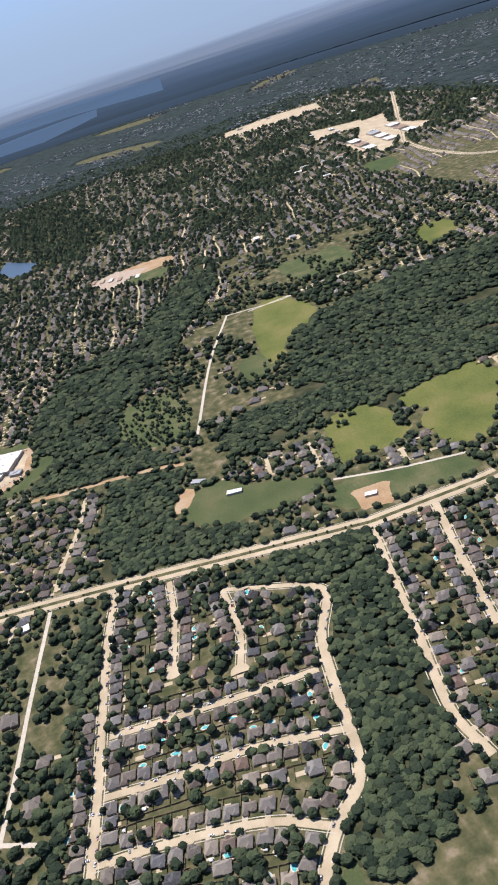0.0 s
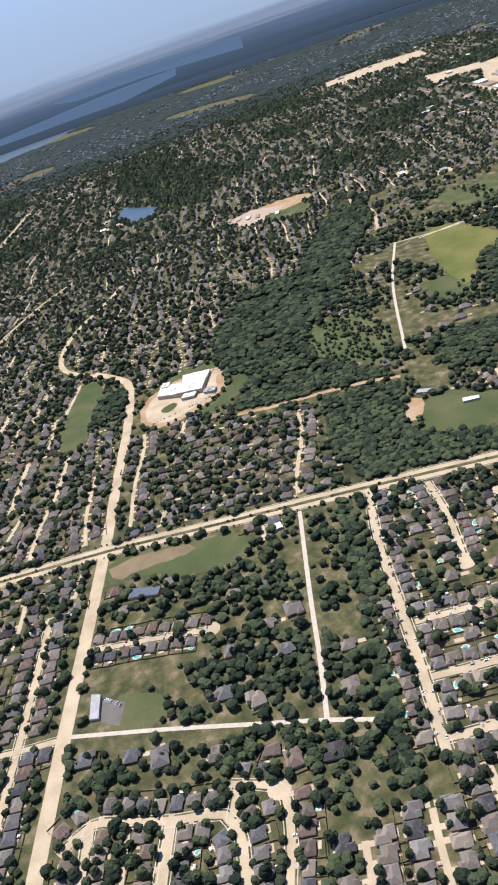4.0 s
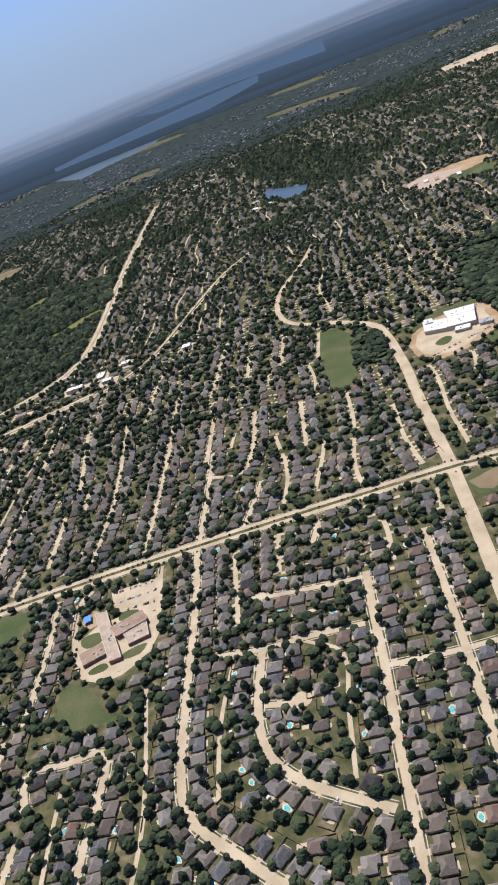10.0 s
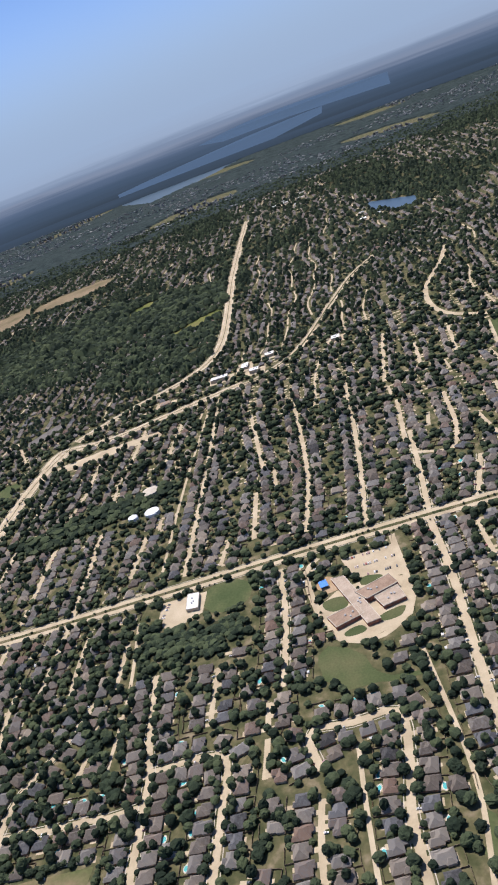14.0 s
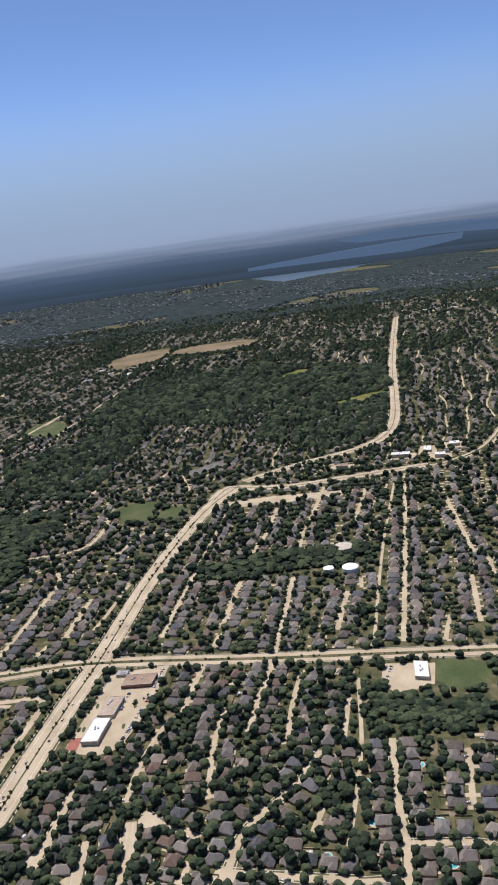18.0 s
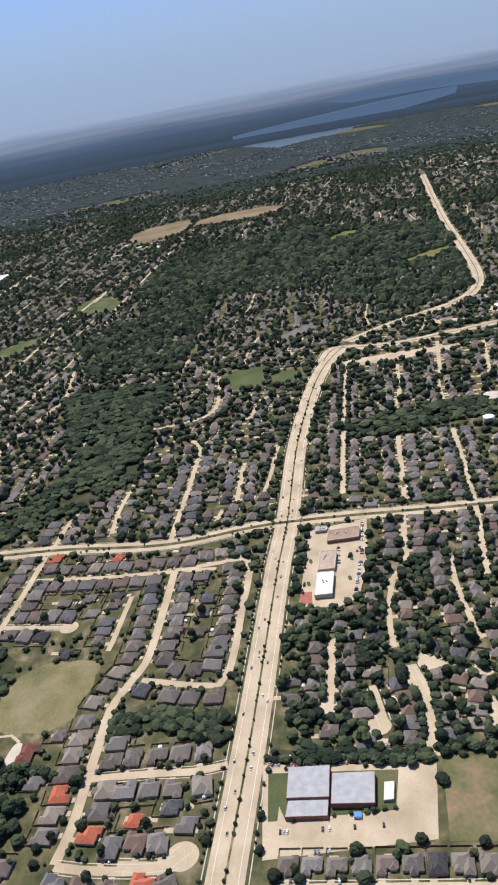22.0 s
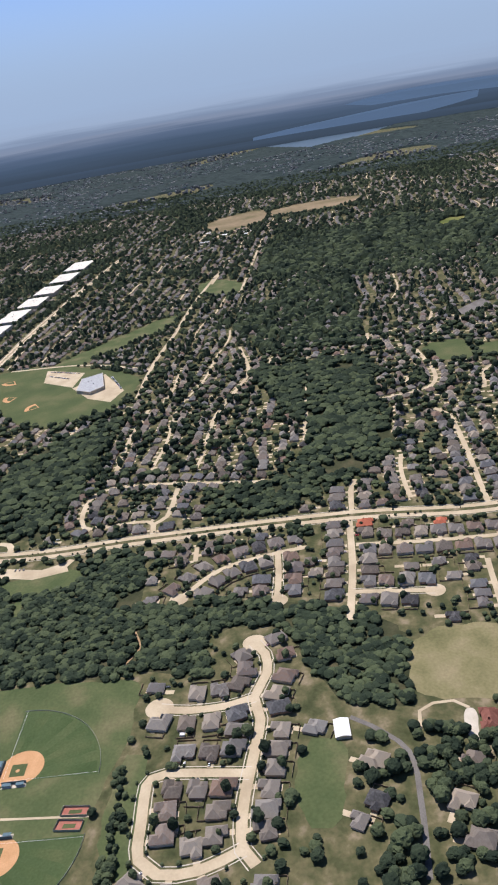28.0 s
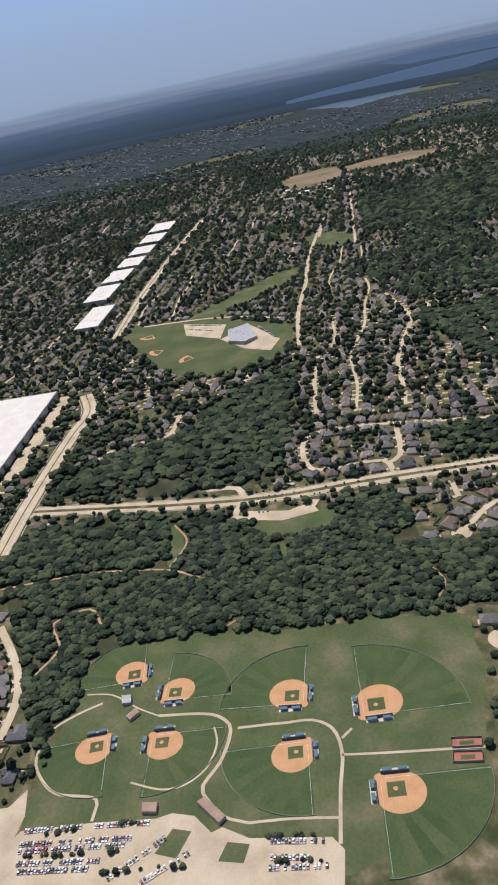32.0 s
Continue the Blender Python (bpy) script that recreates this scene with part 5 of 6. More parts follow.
tagged(new("driveways", drive_heap.build("driveways", [CONCRETE])), "tan concrete driveways and patios of the houses", "driveways", kind="stuff")
tagged(new("side_streets", street_heap.build("side_streets", [CONCRETE])), "tan concrete side streets between rows of houses", "streets", kind="stuff")


def manor():
    """The large house with a red hipped roof on its lawn."""
    root = tagged(new("large_house"), "large brick house with a dark red hipped roof on a lawn", "house")
    root.matrix_basis = pose(328, 269.5, 0, 0, 0, math.degrees(AXIS) + 4)
    blocks = [(0, 0, 12.5, 6.4, 2.4), (3.2, -2.6, 4.0, 5.0, 1.9), (-3.6, 2.2, 4.4, 4.4, 1.8), (5.2, 2.0, 3.2, 3.6, 1.4)]
    walls, roofs = house_meshes(blocks)
    part("wall", mesh_from("wall", *walls, [BRICKWALL]), root)
    part("roof", mesh_from("roof", *join(*roofs), [MANORROOF]), root)
    part("chimney", mesh_from("chimney", *box(-2.0, 0.6, EAVE, -1.3, 1.4, EAVE + 2.9), [BRICKWALL]), root)
    for wx in (-4.5, -1.5, 1.0):
        win = part("window", mesh_from("window", *box(wx - 0.4, -3.26, 0.35, wx + 0.4, -3.18, 1.1), [PAINTW]), root)
        part("pane", mesh_from("pane", *box(wx - 0.33, -3.28, 0.42, wx + 0.33, -3.25, 1.03), [GLASSY]), win)


def barn(x, y, a, w, d):
    """A metal barn under a low gabled roof."""
    root = tagged(new("barn"), "white metal-roofed barn on a grassy lot", "barn")
    root.matrix_basis = pose(x, y, 0, 0, 0, math.degrees(a))
    part("wall", mesh_from("wall", *box(-w / 2, -d / 2, -0.2, w / 2, d / 2, 1.6), [TANWALL]), root)
    for sy in (-1, 1):
        q = [(-w / 2 - 0.2, sy * (d / 2 + 0.2), 1.55), (w / 2 + 0.2, sy * (d / 2 + 0.2), 1.55), (w / 2 + 0.2, 0, 2.3), (-w / 2 - 0.2, 0, 2.3)]
        q += [(px, py, pz + 0.08) for px, py, pz in q]
        part("roof", mesh_from("roof", q, [(4, 5, 6, 7) if sy < 0 else (7, 6, 5, 4), (0, 1, 5, 4), (1, 2, 6, 5), (3, 0, 4, 7)], [WHITE]), root)
    part("gable", mesh_from("gable", [(-w / 2, -d / 2, 1.6), (-w / 2, d / 2, 1.6), (-w / 2, 0, 2.28), (w / 2, -d / 2, 1.6), (w / 2, d / 2, 1.6), (w / 2, 0, 2.28)], [(0, 2, 1), (3, 4, 5)], [TANWALL]), root)
    part("door", mesh_from("door", *box(-1.0, -d / 2 - 0.05, 0, 1.0, -d / 2 + 0.02, 1.3), [PAINTW]), root)


barn(340, 331, AXIS + 0.15, 10.5, 6.5)
MANORROOF = material("dark red shingles", [(0.16, 0.065, 0.05), (0.23, 0.10, 0.075)], 0.8, 4, 0.9, fine=4.0, grain=0.2)
manor()


# ---- trees ----
def leafy(seed, sub, rough, clumps=0):
    """A full, uneven crown about 2 wide, its foot near 0.5: a broken dome, with smaller clumps pushed out of it."""
    r = random.Random(seed)
    bm = bmesh.new()
    bmesh.ops.create_icosphere(bm, subdivisions=sub, radius=1.0, matrix=Matrix.Translation((0, 0, 1.15)) @ Matrix.Diagonal((0.86 * r.uniform(0.9, 1.1), 0.86 * r.uniform(0.9, 1.1), 0.66, 1)))
    for k in range(clumps):
        a, e = r.uniform(0, 6.283), r.uniform(-0.25, 1.35)
        q = r.uniform(0.20, 0.36)
        m = Matrix.Translation((0.78 * math.cos(a) * math.cos(e), 0.78 * math.sin(a) * math.cos(e), 1.15 + 0.58 * math.sin(e))) @ Euler((r.uniform(0, 6), r.uniform(0, 6), 0)).to_matrix().to_4x4() @ Matrix.Diagonal((q, q * r.uniform(0.75, 1.2), q * r.uniform(0.7, 1.0), 1))
        bmesh.ops.create_icosphere(bm, subdivisions=1, radius=1.0, matrix=m)
    c = Vector((0, 0, 1.1))
    for v in bm.verts:
        d = v.co - c
        n = 0.30 * noise.noise(d * 1.9 + Vector((seed, 0, 0))) + 0.16 * noise.noise(d * 4.6 + Vector((0, seed, 0)))
        v.co = c + d * (1.0 + n) + Vector((r.uniform(-1, 1), r.uniform(-1, 1), r.uniform(-1, 1))) * rough
    bmesh.ops.triangulate(bm, faces=bm.faces[:])
    v = np.array([p.co[:] for p in bm.verts])
    t = np.array([[q.index for q in f.verts] for f in bm.faces])
    bm.free()
    return v, t


NEAR_CROWN = [leafy(s, 4, 0.03, 8) for s in range(11, 16)]
CLOSE_CROWN = [leafy(s, 3, 0.045) for s in range(51, 59)]
MID_CROWN = [leafy(s, 2, 0.075) for s in range(21, 31)]
FAR_CROWN = [leafy(s, 1, 0.11) for s in range(31, 37)]
DOT_CROWN = []
for k in range(41, 47):
    dot_r = random.Random(k)
    dv = np.array([(math.cos(a) * dot_r.uniform(0.7, 1.05), math.sin(a) * dot_r.uniform(0.7, 1.05), dot_r.uniform(0.6, 0.9)) for a in np.linspace(0, 6.283, 6, endpoint=False)] + [(0.45 * math.cos(a), 0.45 * math.sin(a), dot_r.uniform(1.4, 1.75)) for a in np.linspace(0.5, 6.783, 3, endpoint=False)])
    dt = [(6, 7, 8)] + [(2 * i, 2 * i + 1, 6 + i) for i in range(3)] + [(2 * i + 1, (2 * i + 2) % 6, 6 + (i + 1) % 3) for i in range(3)] + [(2 * i + 1, 6 + (i + 1) % 3, 6 + i) for i in range(3)]
    DOT_CROWN.append((dv, np.array(dt)))

tr = random.Random(21)
TREES = []      # x, y, radius, height factor
jig = lambda s: tr.uniform(-s, s)


def thick(x, y):
    return noise.noise(Vector((x / 60, y / 60, 7.7)))


# woods
i_idx, j_idx = np.nonzero(TAKEN == WOOD)
wx, wy = X0 + i_idx * CELL, Y0 + j_idx * CELL
for x, y in zip(wx, wy):
    pitch = 3.05 if x < 520 else 4.2 if x < 900 else 6.0
    if tr.random() < 1.0 / (pitch * pitch) and noise.noise(Vector((x / 34, y / 34, 2.2))) < 0.46:
        TREES.append((x + jig(0.8), y + jig(0.8), pitch * tr.uniform(0.75, 1.2), tr.uniform(0.62, 0.85)))
# yards, road sides and far woodland
for _ in range(90000):
    x, y = tr.uniform(60, 1250), tr.uniform(-1250, 900)
    c = at(x, y)
    if c == 0 and y > 165 and x < 505:
        if tr.random() < 0.4:
            TREES.append((x, y, tr.uniform(1.2, 2.2), tr.uniform(0.9, 1.2)))
    elif c in (0, RURAL) and tr.random() < 0.85:
        if (c == 0 and (y < -60 or y > 150 or x > 420 or tr.random() < 0.5)) or (c == RURAL and tr.random() < 0.42 + 1.5 * thick(x, y)):
            TREES.append((x, y, tr.uniform(1.7, 3.6), tr.uniform(0.8, 1.1)))
    elif c == HOUSE and tr.random() < (0.10 if y > 165 and x < 505 else 0.27 if x < 560 else 0.32):
        TREES.append((x, y, tr.uniform(1.5, 2.9), tr.uniform(1.45, 1.9)))
for _ in range(40000):
    x, y = tr.uniform(100, 780), tr.uniform(-1000, 700)
    if at(x, y) == RURAL and thick(x, y) > (-0.1 if y < 200 else 0.15) and tr.random() < 0.36:
        TREES.append((x, y, tr.uniform(2.1, 4.0), tr.uniform(0.9, 1.3)))
for _ in range(2600):
    x, y = tr.uniform(270, 430), tr.uniform(-60, 145)
    c = at(x, y)
    if (c == 0 and tr.random() < 0.6) or (c == HOUSE and tr.random() < 0.14):
        TREES.append((x, y, tr.uniform(1.7, 3.2), tr.uniform(0.9, 1.2) * (1.0 if c == 0 else 1.5)))
# old trees in rows along the short side streets
for run in FILL:
    line = [np.array(p) for p in run]
    for q, n in zip(line, sides(line)):
        for o in (-3.6, 3.6):
            if q[0] < 620 and -70 < q[1] < 150 and tr.random() < 0.72:
                TREES.append((q[0] + n[0] * o + jig(1.2), q[1] + n[1] * o + jig(1.2), tr.uniform(1.7, 2.9), tr.uniform(0.95, 1.25)))
for _ in range(900):
    x, y = tr.uniform(296, 334), tr.uniform(240, 304)
    if (abs(y - 296 + (331 - x) * 2.1) < 4 or (298 < x < 322 and 278 < y < 302 and tr.random() < 0.16)) and at(x, y) in (0, RURAL):
        TREES.append((x, y, tr.uniform(1.8, 3.0), tr.uniform(0.9, 1.2)))
for _ in range(60):
    x = tr.uniform(275, 345)
    y = 428.5 + jig(3.0) + (4 if x < 300 else 0)
    TREES.append((x, y, tr.uniform(1.2, 2.6), tr.uniform(0.9, 1.3)))
for (ax, ay), (bx, by), n in (((319.5, 621), (312.2, 583), 14), ((328.6, 619), (323.4, 575), 12), ((307, 600), (300, 560), 10), ((305, 530), (299.6, 506), 8), ((294, 528), (290, 510), 8), ((441, 92), (456, 74), 5), ((478, 112), (404, 125), 14), ((258, 108), (263, 160), 10), ((290, 158), (280, 106), 8), ((412, -184), (378, -186), 8), ((416, -190), (410, -220), 8), ((386, -160), (340, -158), 8)):
    for _ in range(n):
        s = tr.random()
        TREES.append((ax + (bx - ax) * s + jig(0.5), ay + (by - ay) * s + jig(0.5), tr.uniform(0.7, 1.5), tr.uniform(0.9, 1.2)))
# young round trees along the newer streets
for line, w, on in STREETS:
    if not on or line[0][0] > 600:
        continue
    old = line[0][1] < 150
    for q, n in zip(line, sides(line)):
        for o in (-1, 1):
            if tr.random() < ((0.88 if line[0][1] > -60 else 0.6 if line[0][1] > -240 else 0.34) if old else 0.55):
                x, y = q[0] + n[0] * o * (w / 2 + 1.9) + jig(0.6), q[1] + n[1] * o * (w / 2 + 1.9) + jig(0.6)
                if at(x, y) != ROADWAY:
                    TREES.append((x, y, tr.uniform(1.6, 2.9) if old else tr.uniform(0.8, 1.5), tr.uniform(0.9, 1.2)))
# the wooded large lots south of the lane
for _ in range(1500):
    x, y = tr.uniform(118, 236), tr.uniform(-545, -392)
    if at(x, y) == RURAL and tr.random() < 0.30 + 0.9 * noise.noise(Vector((x / 22, y / 22, 9.1))):
        TREES.append((x, y, tr.uniform(1.8, 3.4), tr.uniform(0.85, 1.15)))
# dense tree rows round the playing field
for (ax, ay), (bx, by) in (((284, 86), (261, -18)), ((259, -22), (216, -5)), ((281, 98), (296, 158))):
    n = int(math.hypot(bx - ax, by - ay) / 1.9)
    for k in range(n):
        q = (k + tr.random()) / n
        TREES.append((ax + (bx - ax) * q + jig(0.9), ay + (by - ay) * q + jig(0.9), tr.uniform(1.4, 2.3), tr.uniform(0.8, 1.1)))
# scattered trees of the clearing beside the lane
for _ in range(420):
    x, y = tr.uniform(480, 630), tr.uniform(-735, -645)
    if at(x, y) == FIELD:
        TREES.append((x, y, tr.uniform(1.3, 3.0), tr.uniform(0.9, 1.2)))
# hedges and single trees on the farmland
for _ in range(9000):
    x, y = tr.uniform(320, 900), tr.uniform(-1130, -640)
    if at(x, y) == FIELD and thick(x, y) > 0.18 and tr.random() < 0.5:
        TREES.append((x, y, tr.uniform(1.6, 3.2), tr.uniform(0.9, 1.2)))
# small trees that line the avenue and the highway
for pts, off in (([(272, -771), (328, -605), (364, -490), (385, -423), (425, -251), (458, -81), (474, 4), (499, 130), (522, 286), (542, 414), (553, 507)], (0.0, 7.6, -7.6)), ([(241, 180), (314, 163), (447, 134), (496, 122), (623, 96), (745, 62)], (0.0, 9.6, -9.6, 10.4))):
    line = curve(pts, 4)
    nrm = sides(line)
    for q, n in zip(line, nrm):
        for o in off:
            if tr.random() < (0.5 if o else 0.35):
                TREES.append((q[0] + n[0] * o + jig(0.4), q[1] + n[1] * o + jig(0.4), tr.uniform(0.55, 1.1), 1.2))
for _ in range(60000):
    x, y = tr.uniform(1250, 2600), tr.uniform(-1740, 1080)
    c = at(x, y)
    if c in (0, WOOD) or (c == HOUSE and tr.random() < 0.15):
        TREES.append((x, y, tr.uniform(1.8, 3.6), tr.uniform(0.8, 1.2)))
order = sorted(range(len(TREES)), key=lambda i: TREES[i][0] - 0.2 * TREES[i][1])
near_trees = [i for i in order if TREES[i][2] > 1.5 and at(TREES[i][0], TREES[i][1]) in (0, RURAL, WOOD)][:300]
is_near = set(near_trees)


def trunk_mesh():
    bm = bmesh.new()
    for k, (a, lean) in enumerate([(0, 0.0), (0.4, 0.45), (2.5, 0.5), (4.4, 0.42)]):
        m = Matrix.Translation((0, 0, 0.32 if k == 0 else 0.78)) @ Matrix.Rotation(a, 4, 'Z') @ Matrix.Rotation(lean, 4, 'Y')
        bmesh.ops.create_cone(bm, cap_ends=True, segments=7, radius1=0.10 if k == 0 else 0.05, radius2=0.06 if k == 0 else 0.02, depth=1.0 if k == 0 else 0.7, matrix=m)
    me = bpy.data.meshes.new("trunk")
    bm.to_mesh(me)
    bm.free()
    me.materials.append(BARK)
    return me


trunk = trunk_mesh()
crowns = [fast_mesh("crown", v, t, [LEAF_OB]) for v, t in NEAR_CROWN]
for k, i in enumerate(near_trees):
    x, y, r, hf = TREES[i]
    root = tagged(new("tree"), "dark green broad-leaved tree in a yard" if at(x, y) != WOOD else "dark green broad-leaved tree at the wood's edge", "tree", group="trees of the suburb")
    root.matrix_basis = Matrix.LocRotScale((x, y, 0), Euler((0, 0, tr.uniform(0, 6.28))), (r * 1.02, r * 1.02, r * 0.95 * hf))
    part("trunk", trunk, root)
    part("crown", crowns[k % 5], root)
heap, far_trees = Heap(), Heap()
for i, (x, y, r, hf) in enumerate(TREES):
    if i in is_near:
        continue
    lib, hp = (CLOSE_CROWN, heap) if x - 0.2 * y < (430 if y > 360 else 270) else (MID_CROWN, heap) if x < 520 else (FAR_CROWN, far_trees) if x < 900 else (DOT_CROWN, far_trees)
    r = r * (1.0 if x < 620 else 1.3 if x < 1250 else 1.8)
    v, t = lib[tr.randrange(len(lib))]
    v = v * np.array((1, 1, 0.95 * hf))
    hp.add(spin(v, tr.uniform(0, 6.28), x, y, r, -0.35 * r), t, np.zeros(len(t), int), tr.random())
near_heap = heap.build("trees", [LEAF])
far_heap_mesh = far_trees.build("far_trees", [LEAF])
tagged(new("trees", near_heap), "dark green crowns of many broad-leaved trees", "trees", kind="stuff")
tagged(new("far_trees", far_heap_mesh), "dark green woods and yard trees far off", "trees", kind="stuff")
print("houses", len(HOUSES), "trees", len(TREES))


# ---- cars ----
def car_template():
    root = tagged(new("car"), "parked car on concrete", "car", group="cars")
    s = 0.52
    L, W = 4.5 * s, 1.8 * s
    body = [(-L / 2, -W / 2), (L / 2 - 0.15, -W / 2), (L / 2, -W / 2 + 0.15), (L / 2, W / 2 - 0.15), (L / 2 - 0.15, W / 2), (-L / 2, W / 2)]
    part("body", mesh_from("body", *slab(body, 0.14, 0.46), [CARPAINT]), root)
    v = [(-L * 0.36, -W * 0.45, 0.46), (L * 0.22, -W * 0.45, 0.46), (L * 0.22, W * 0.45, 0.46), (-L * 0.36, W * 0.45, 0.46), (-L * 0.26, -W * 0.38, 0.74), (L * 0.06, -W * 0.38, 0.74), (L * 0.06, W * 0.38, 0.74), (-L * 0.26, W * 0.38, 0.74)]
    part("cabin", mesh_from("cabin", v, [(0, 1, 5, 4), (1, 2, 6, 5), (2, 3, 7, 6), (3, 0, 4, 7)], [GLASSY]), root)
    part("roof", mesh_from("roof", *box(-L * 0.26, -W * 0.38, 0.735, L * 0.06, W * 0.38, 0.77), [CARPAINT]), root)
    ring = [(0.16 * math.cos(t), 0.16 * math.sin(t)) for t in np.linspace(0, 6.283, 10, endpoint=False)]
    wv = [(x, -0.06, z + 0.16) for x, z in ring] + [(x, 0.06, z + 0.16) for x, z in ring]
    wf = [tuple(range(10))[::-1], tuple(range(10, 20))] + [(i, (i + 1) % 10, 10 + (i + 1) % 10, 10 + i) for i in range(10)]
    wm = mesh_from("wheel", wv, wf, [RUBBER])
    for sx in (-0.31, 0.31):
        for sy in (-0.46, 0.46):
            part("wheel", wm, root).location = (L * sx, W * sy, 0)
    return root


car = car_template()
car_used = False


def put_car(x, y, z, a, label="parked car on concrete"):
    global car_used
    m = pose(x, y, z, 0, 0, math.degrees(a))
    if not car_used:
        car.matrix_basis, car_used = m, True
        return car
    return tagged(copy_thing(car, m), label)


cr = random.Random(3)
ROWS = [((331, 621), (327, 597)), ((326, 593), (321.8, 571)), ((325.2, 622), (316.8, 578)), ((322.2, 622), (314.6, 581)), ((316.8, 622), (310, 589)), ((313.2, 621), (307.8, 594)), ((302, 527), (297.3, 508)), ((295.6, 528), (292.4, 515)), ((291.6, 529), (287.6, 509)), ((302, 587), (314, 565)), ((297.5, 574.6), (304.9, 557.5))]
for p, q in ROWS:
    p, q = np.array(p), np.array(q)
    L = np.linalg.norm(q - p)
    d = (q - p) / L
    k = 0.0
    while k < L:
        if cr.random() < 0.86:
            c = p + d * k
            put_car(c[0], c[1], 0.09, math.atan2(d[1], d[0]) + math.pi / 2 + cr.choice((0, math.pi)))
        k += 1.32
for y in np.arange(100, 150, 1.45):
    if cr.random() < 0.45:
        put_car(289 - (y - 100) * 0.02 + (y - 90) * 0.12, y, 0.058, AXIS, "parked car before the church")
# cars on the highway and the avenue
hl = curve([(241, 180), (314, 163), (447, 134), (496, 122), (623, 96), (745, 62)], 4)
for i in range(3, len(hl) - 3):
    if cr.random() < 0.3:
        n = sides(hl)[i]
        off = cr.choice((-5.4, -2.6, 2.6, 5.4))
        t = hl[i + 1] - hl[i]
        put_car(*(hl[i] + n * off), 0.13, math.atan2(t[1], t[0]) + (math.pi if off > 0 else 0), "car on the pale concrete highway")
# cars along kerbs of the nearest streets
n_kerb = 0
for line, w, on in STREETS:
    for i in range(1, len(line) - 1):
        if line[i][0] < 330 and n_kerb < 60 and cr.random() < 0.4:
            t = line[i + 1] - line[i]
            s = cr.choice((-1, 1))
            put_car(*(line[i] + sides(line)[i] * s * (w / 2 - 0.65)), 0.085, math.atan2(t[1], t[0]), "car parked at the kerb of a street")
            n_kerb += 1

# cars standing in the lots and drives farther off
lot_cars = Heap()
parts_ = [triangles(*slab([(-1.17, -0.47), (1.03, -0.47), (1.17, -0.33), (1.17, 0.33), (1.03, 0.47), (-1.17, 0.47)], 0.1, 0.46)), triangles(*slab([(-0.84, -0.4), (0.5, -0.4), (0.5, 0.4), (-0.84, 0.4)], 0.4, 0.66)), triangles(*slab([(-0.62, -0.37), (0.16, -0.37), (0.16, 0.37), (-0.62, 0.37)], 0.6, 0.76))]
cv = np.concatenate([q[0] for q in parts_])
ct_, cs_, base_ = [], [], 0
for k, (v, t) in enumerate(parts_):
    ct_.append(t + base_)
    cs_ += [1 if k == 1 else 0] * len(t)
    base_ += len(v)
ct_, cs_ = np.concatenate(ct_), np.array(cs_)


def lot_car(x, y, z, a):
    lot_cars.add(spin(cv, a, x, y, 1.0, z), ct_, cs_, cr.random())


LOTS = [((293, 157), (281.5, 104), 0.5, 0.058), ((258, 158), (251, 112), 0.2, 0.058), ((246, 160), (245, 110), 0.12, 0.058), ((474, 112), (434, 122), 0.5, 0.055), ((478, 75), (442, 83), 0.4, 0.055), ((436, 85), (404, 95), 0.4, 0.055), ((455, 95), (428, 100), 0.35, 0.055), ((412, -190), (407, -217), 0.6, 0.06), ((400, -190), (396, -217), 0.5, 0.06), ((388, -196), (384, -214), 0.5, 0.06), ((444, -70), (430, -64), 0.3, 0.056), ((243, -410), (233, -419), 0.5, 0.06), ((535, 505), (531, 488), 0.3, 0.06), ((628, -530), (617, -570), 0.3, 0.055), ((553, -490), (562, -556), 0.3, 0.055), ((975, 530), (950, 496), 0.6, 0.055), ((960, 532), (936, 506), 0.6, 0.055), ((915, 458), (868, 446), 0.6, 0.056)]
for p, q, share, z in LOTS:
    p, q = np.array(p, float), np.array(q, float)
    L = np.linalg.norm(q - p)
    d = (q - p) / L
    for k in np.arange(0, L, 1.4):
        if cr.random() < share:
            lot_car(*(p + d * k), z, math.atan2(d[1], d[0]) + math.pi / 2)
for x, y, a, p, s, dl in HOUSES:
    if x < 600 and cr.random() < 0.22:
        lot_car(x + math.sin(a) * 5.6 + math.cos(a) * 1.2, y - math.cos(a) * 5.6 + math.sin(a) * 1.2, 0.1, a + math.pi / 2)
tagged(new("parked_cars", lot_cars.build("parked_cars", [CARPAINTS, GLASSY])), "parked cars in lots and drives far off", "cars", kind="stuff")

# ---- pools, sheds and fences of the yards ----
pr = random.Random(9)


def pool(x, y, a, s):
    root = tagged(new("swimming_pool"), "turquoise swimming pool in a back yard", "pool", group="pools")
    root.matrix_basis = pose(x, y, 0, 0, 0, math.degrees(a))
    ring = [(s * 1.5 * math.cos(t) * (1 + 0.18 * math.cos(2 * t + s)), s * math.sin(t) * (1 + 0.22 * math.sin(t + s))) for t in np.linspace(0, 6.283, 22, endpoint=False)]
    part("deck", mesh_from("deck", *slab([(px * 1.5, py * 1.45) for px, py in ring], -0.1, 0.1), [PALE]), root)
    part("coping", mesh_from("coping", *slab([(px * 1.07, py * 1.08) for px, py in ring], -0.1, 0.13), [PAINTW]), root)
    part("water", mesh_from("water", *slab(ring, -0.1, 0.145), [POOL]), root, "turquoise water")


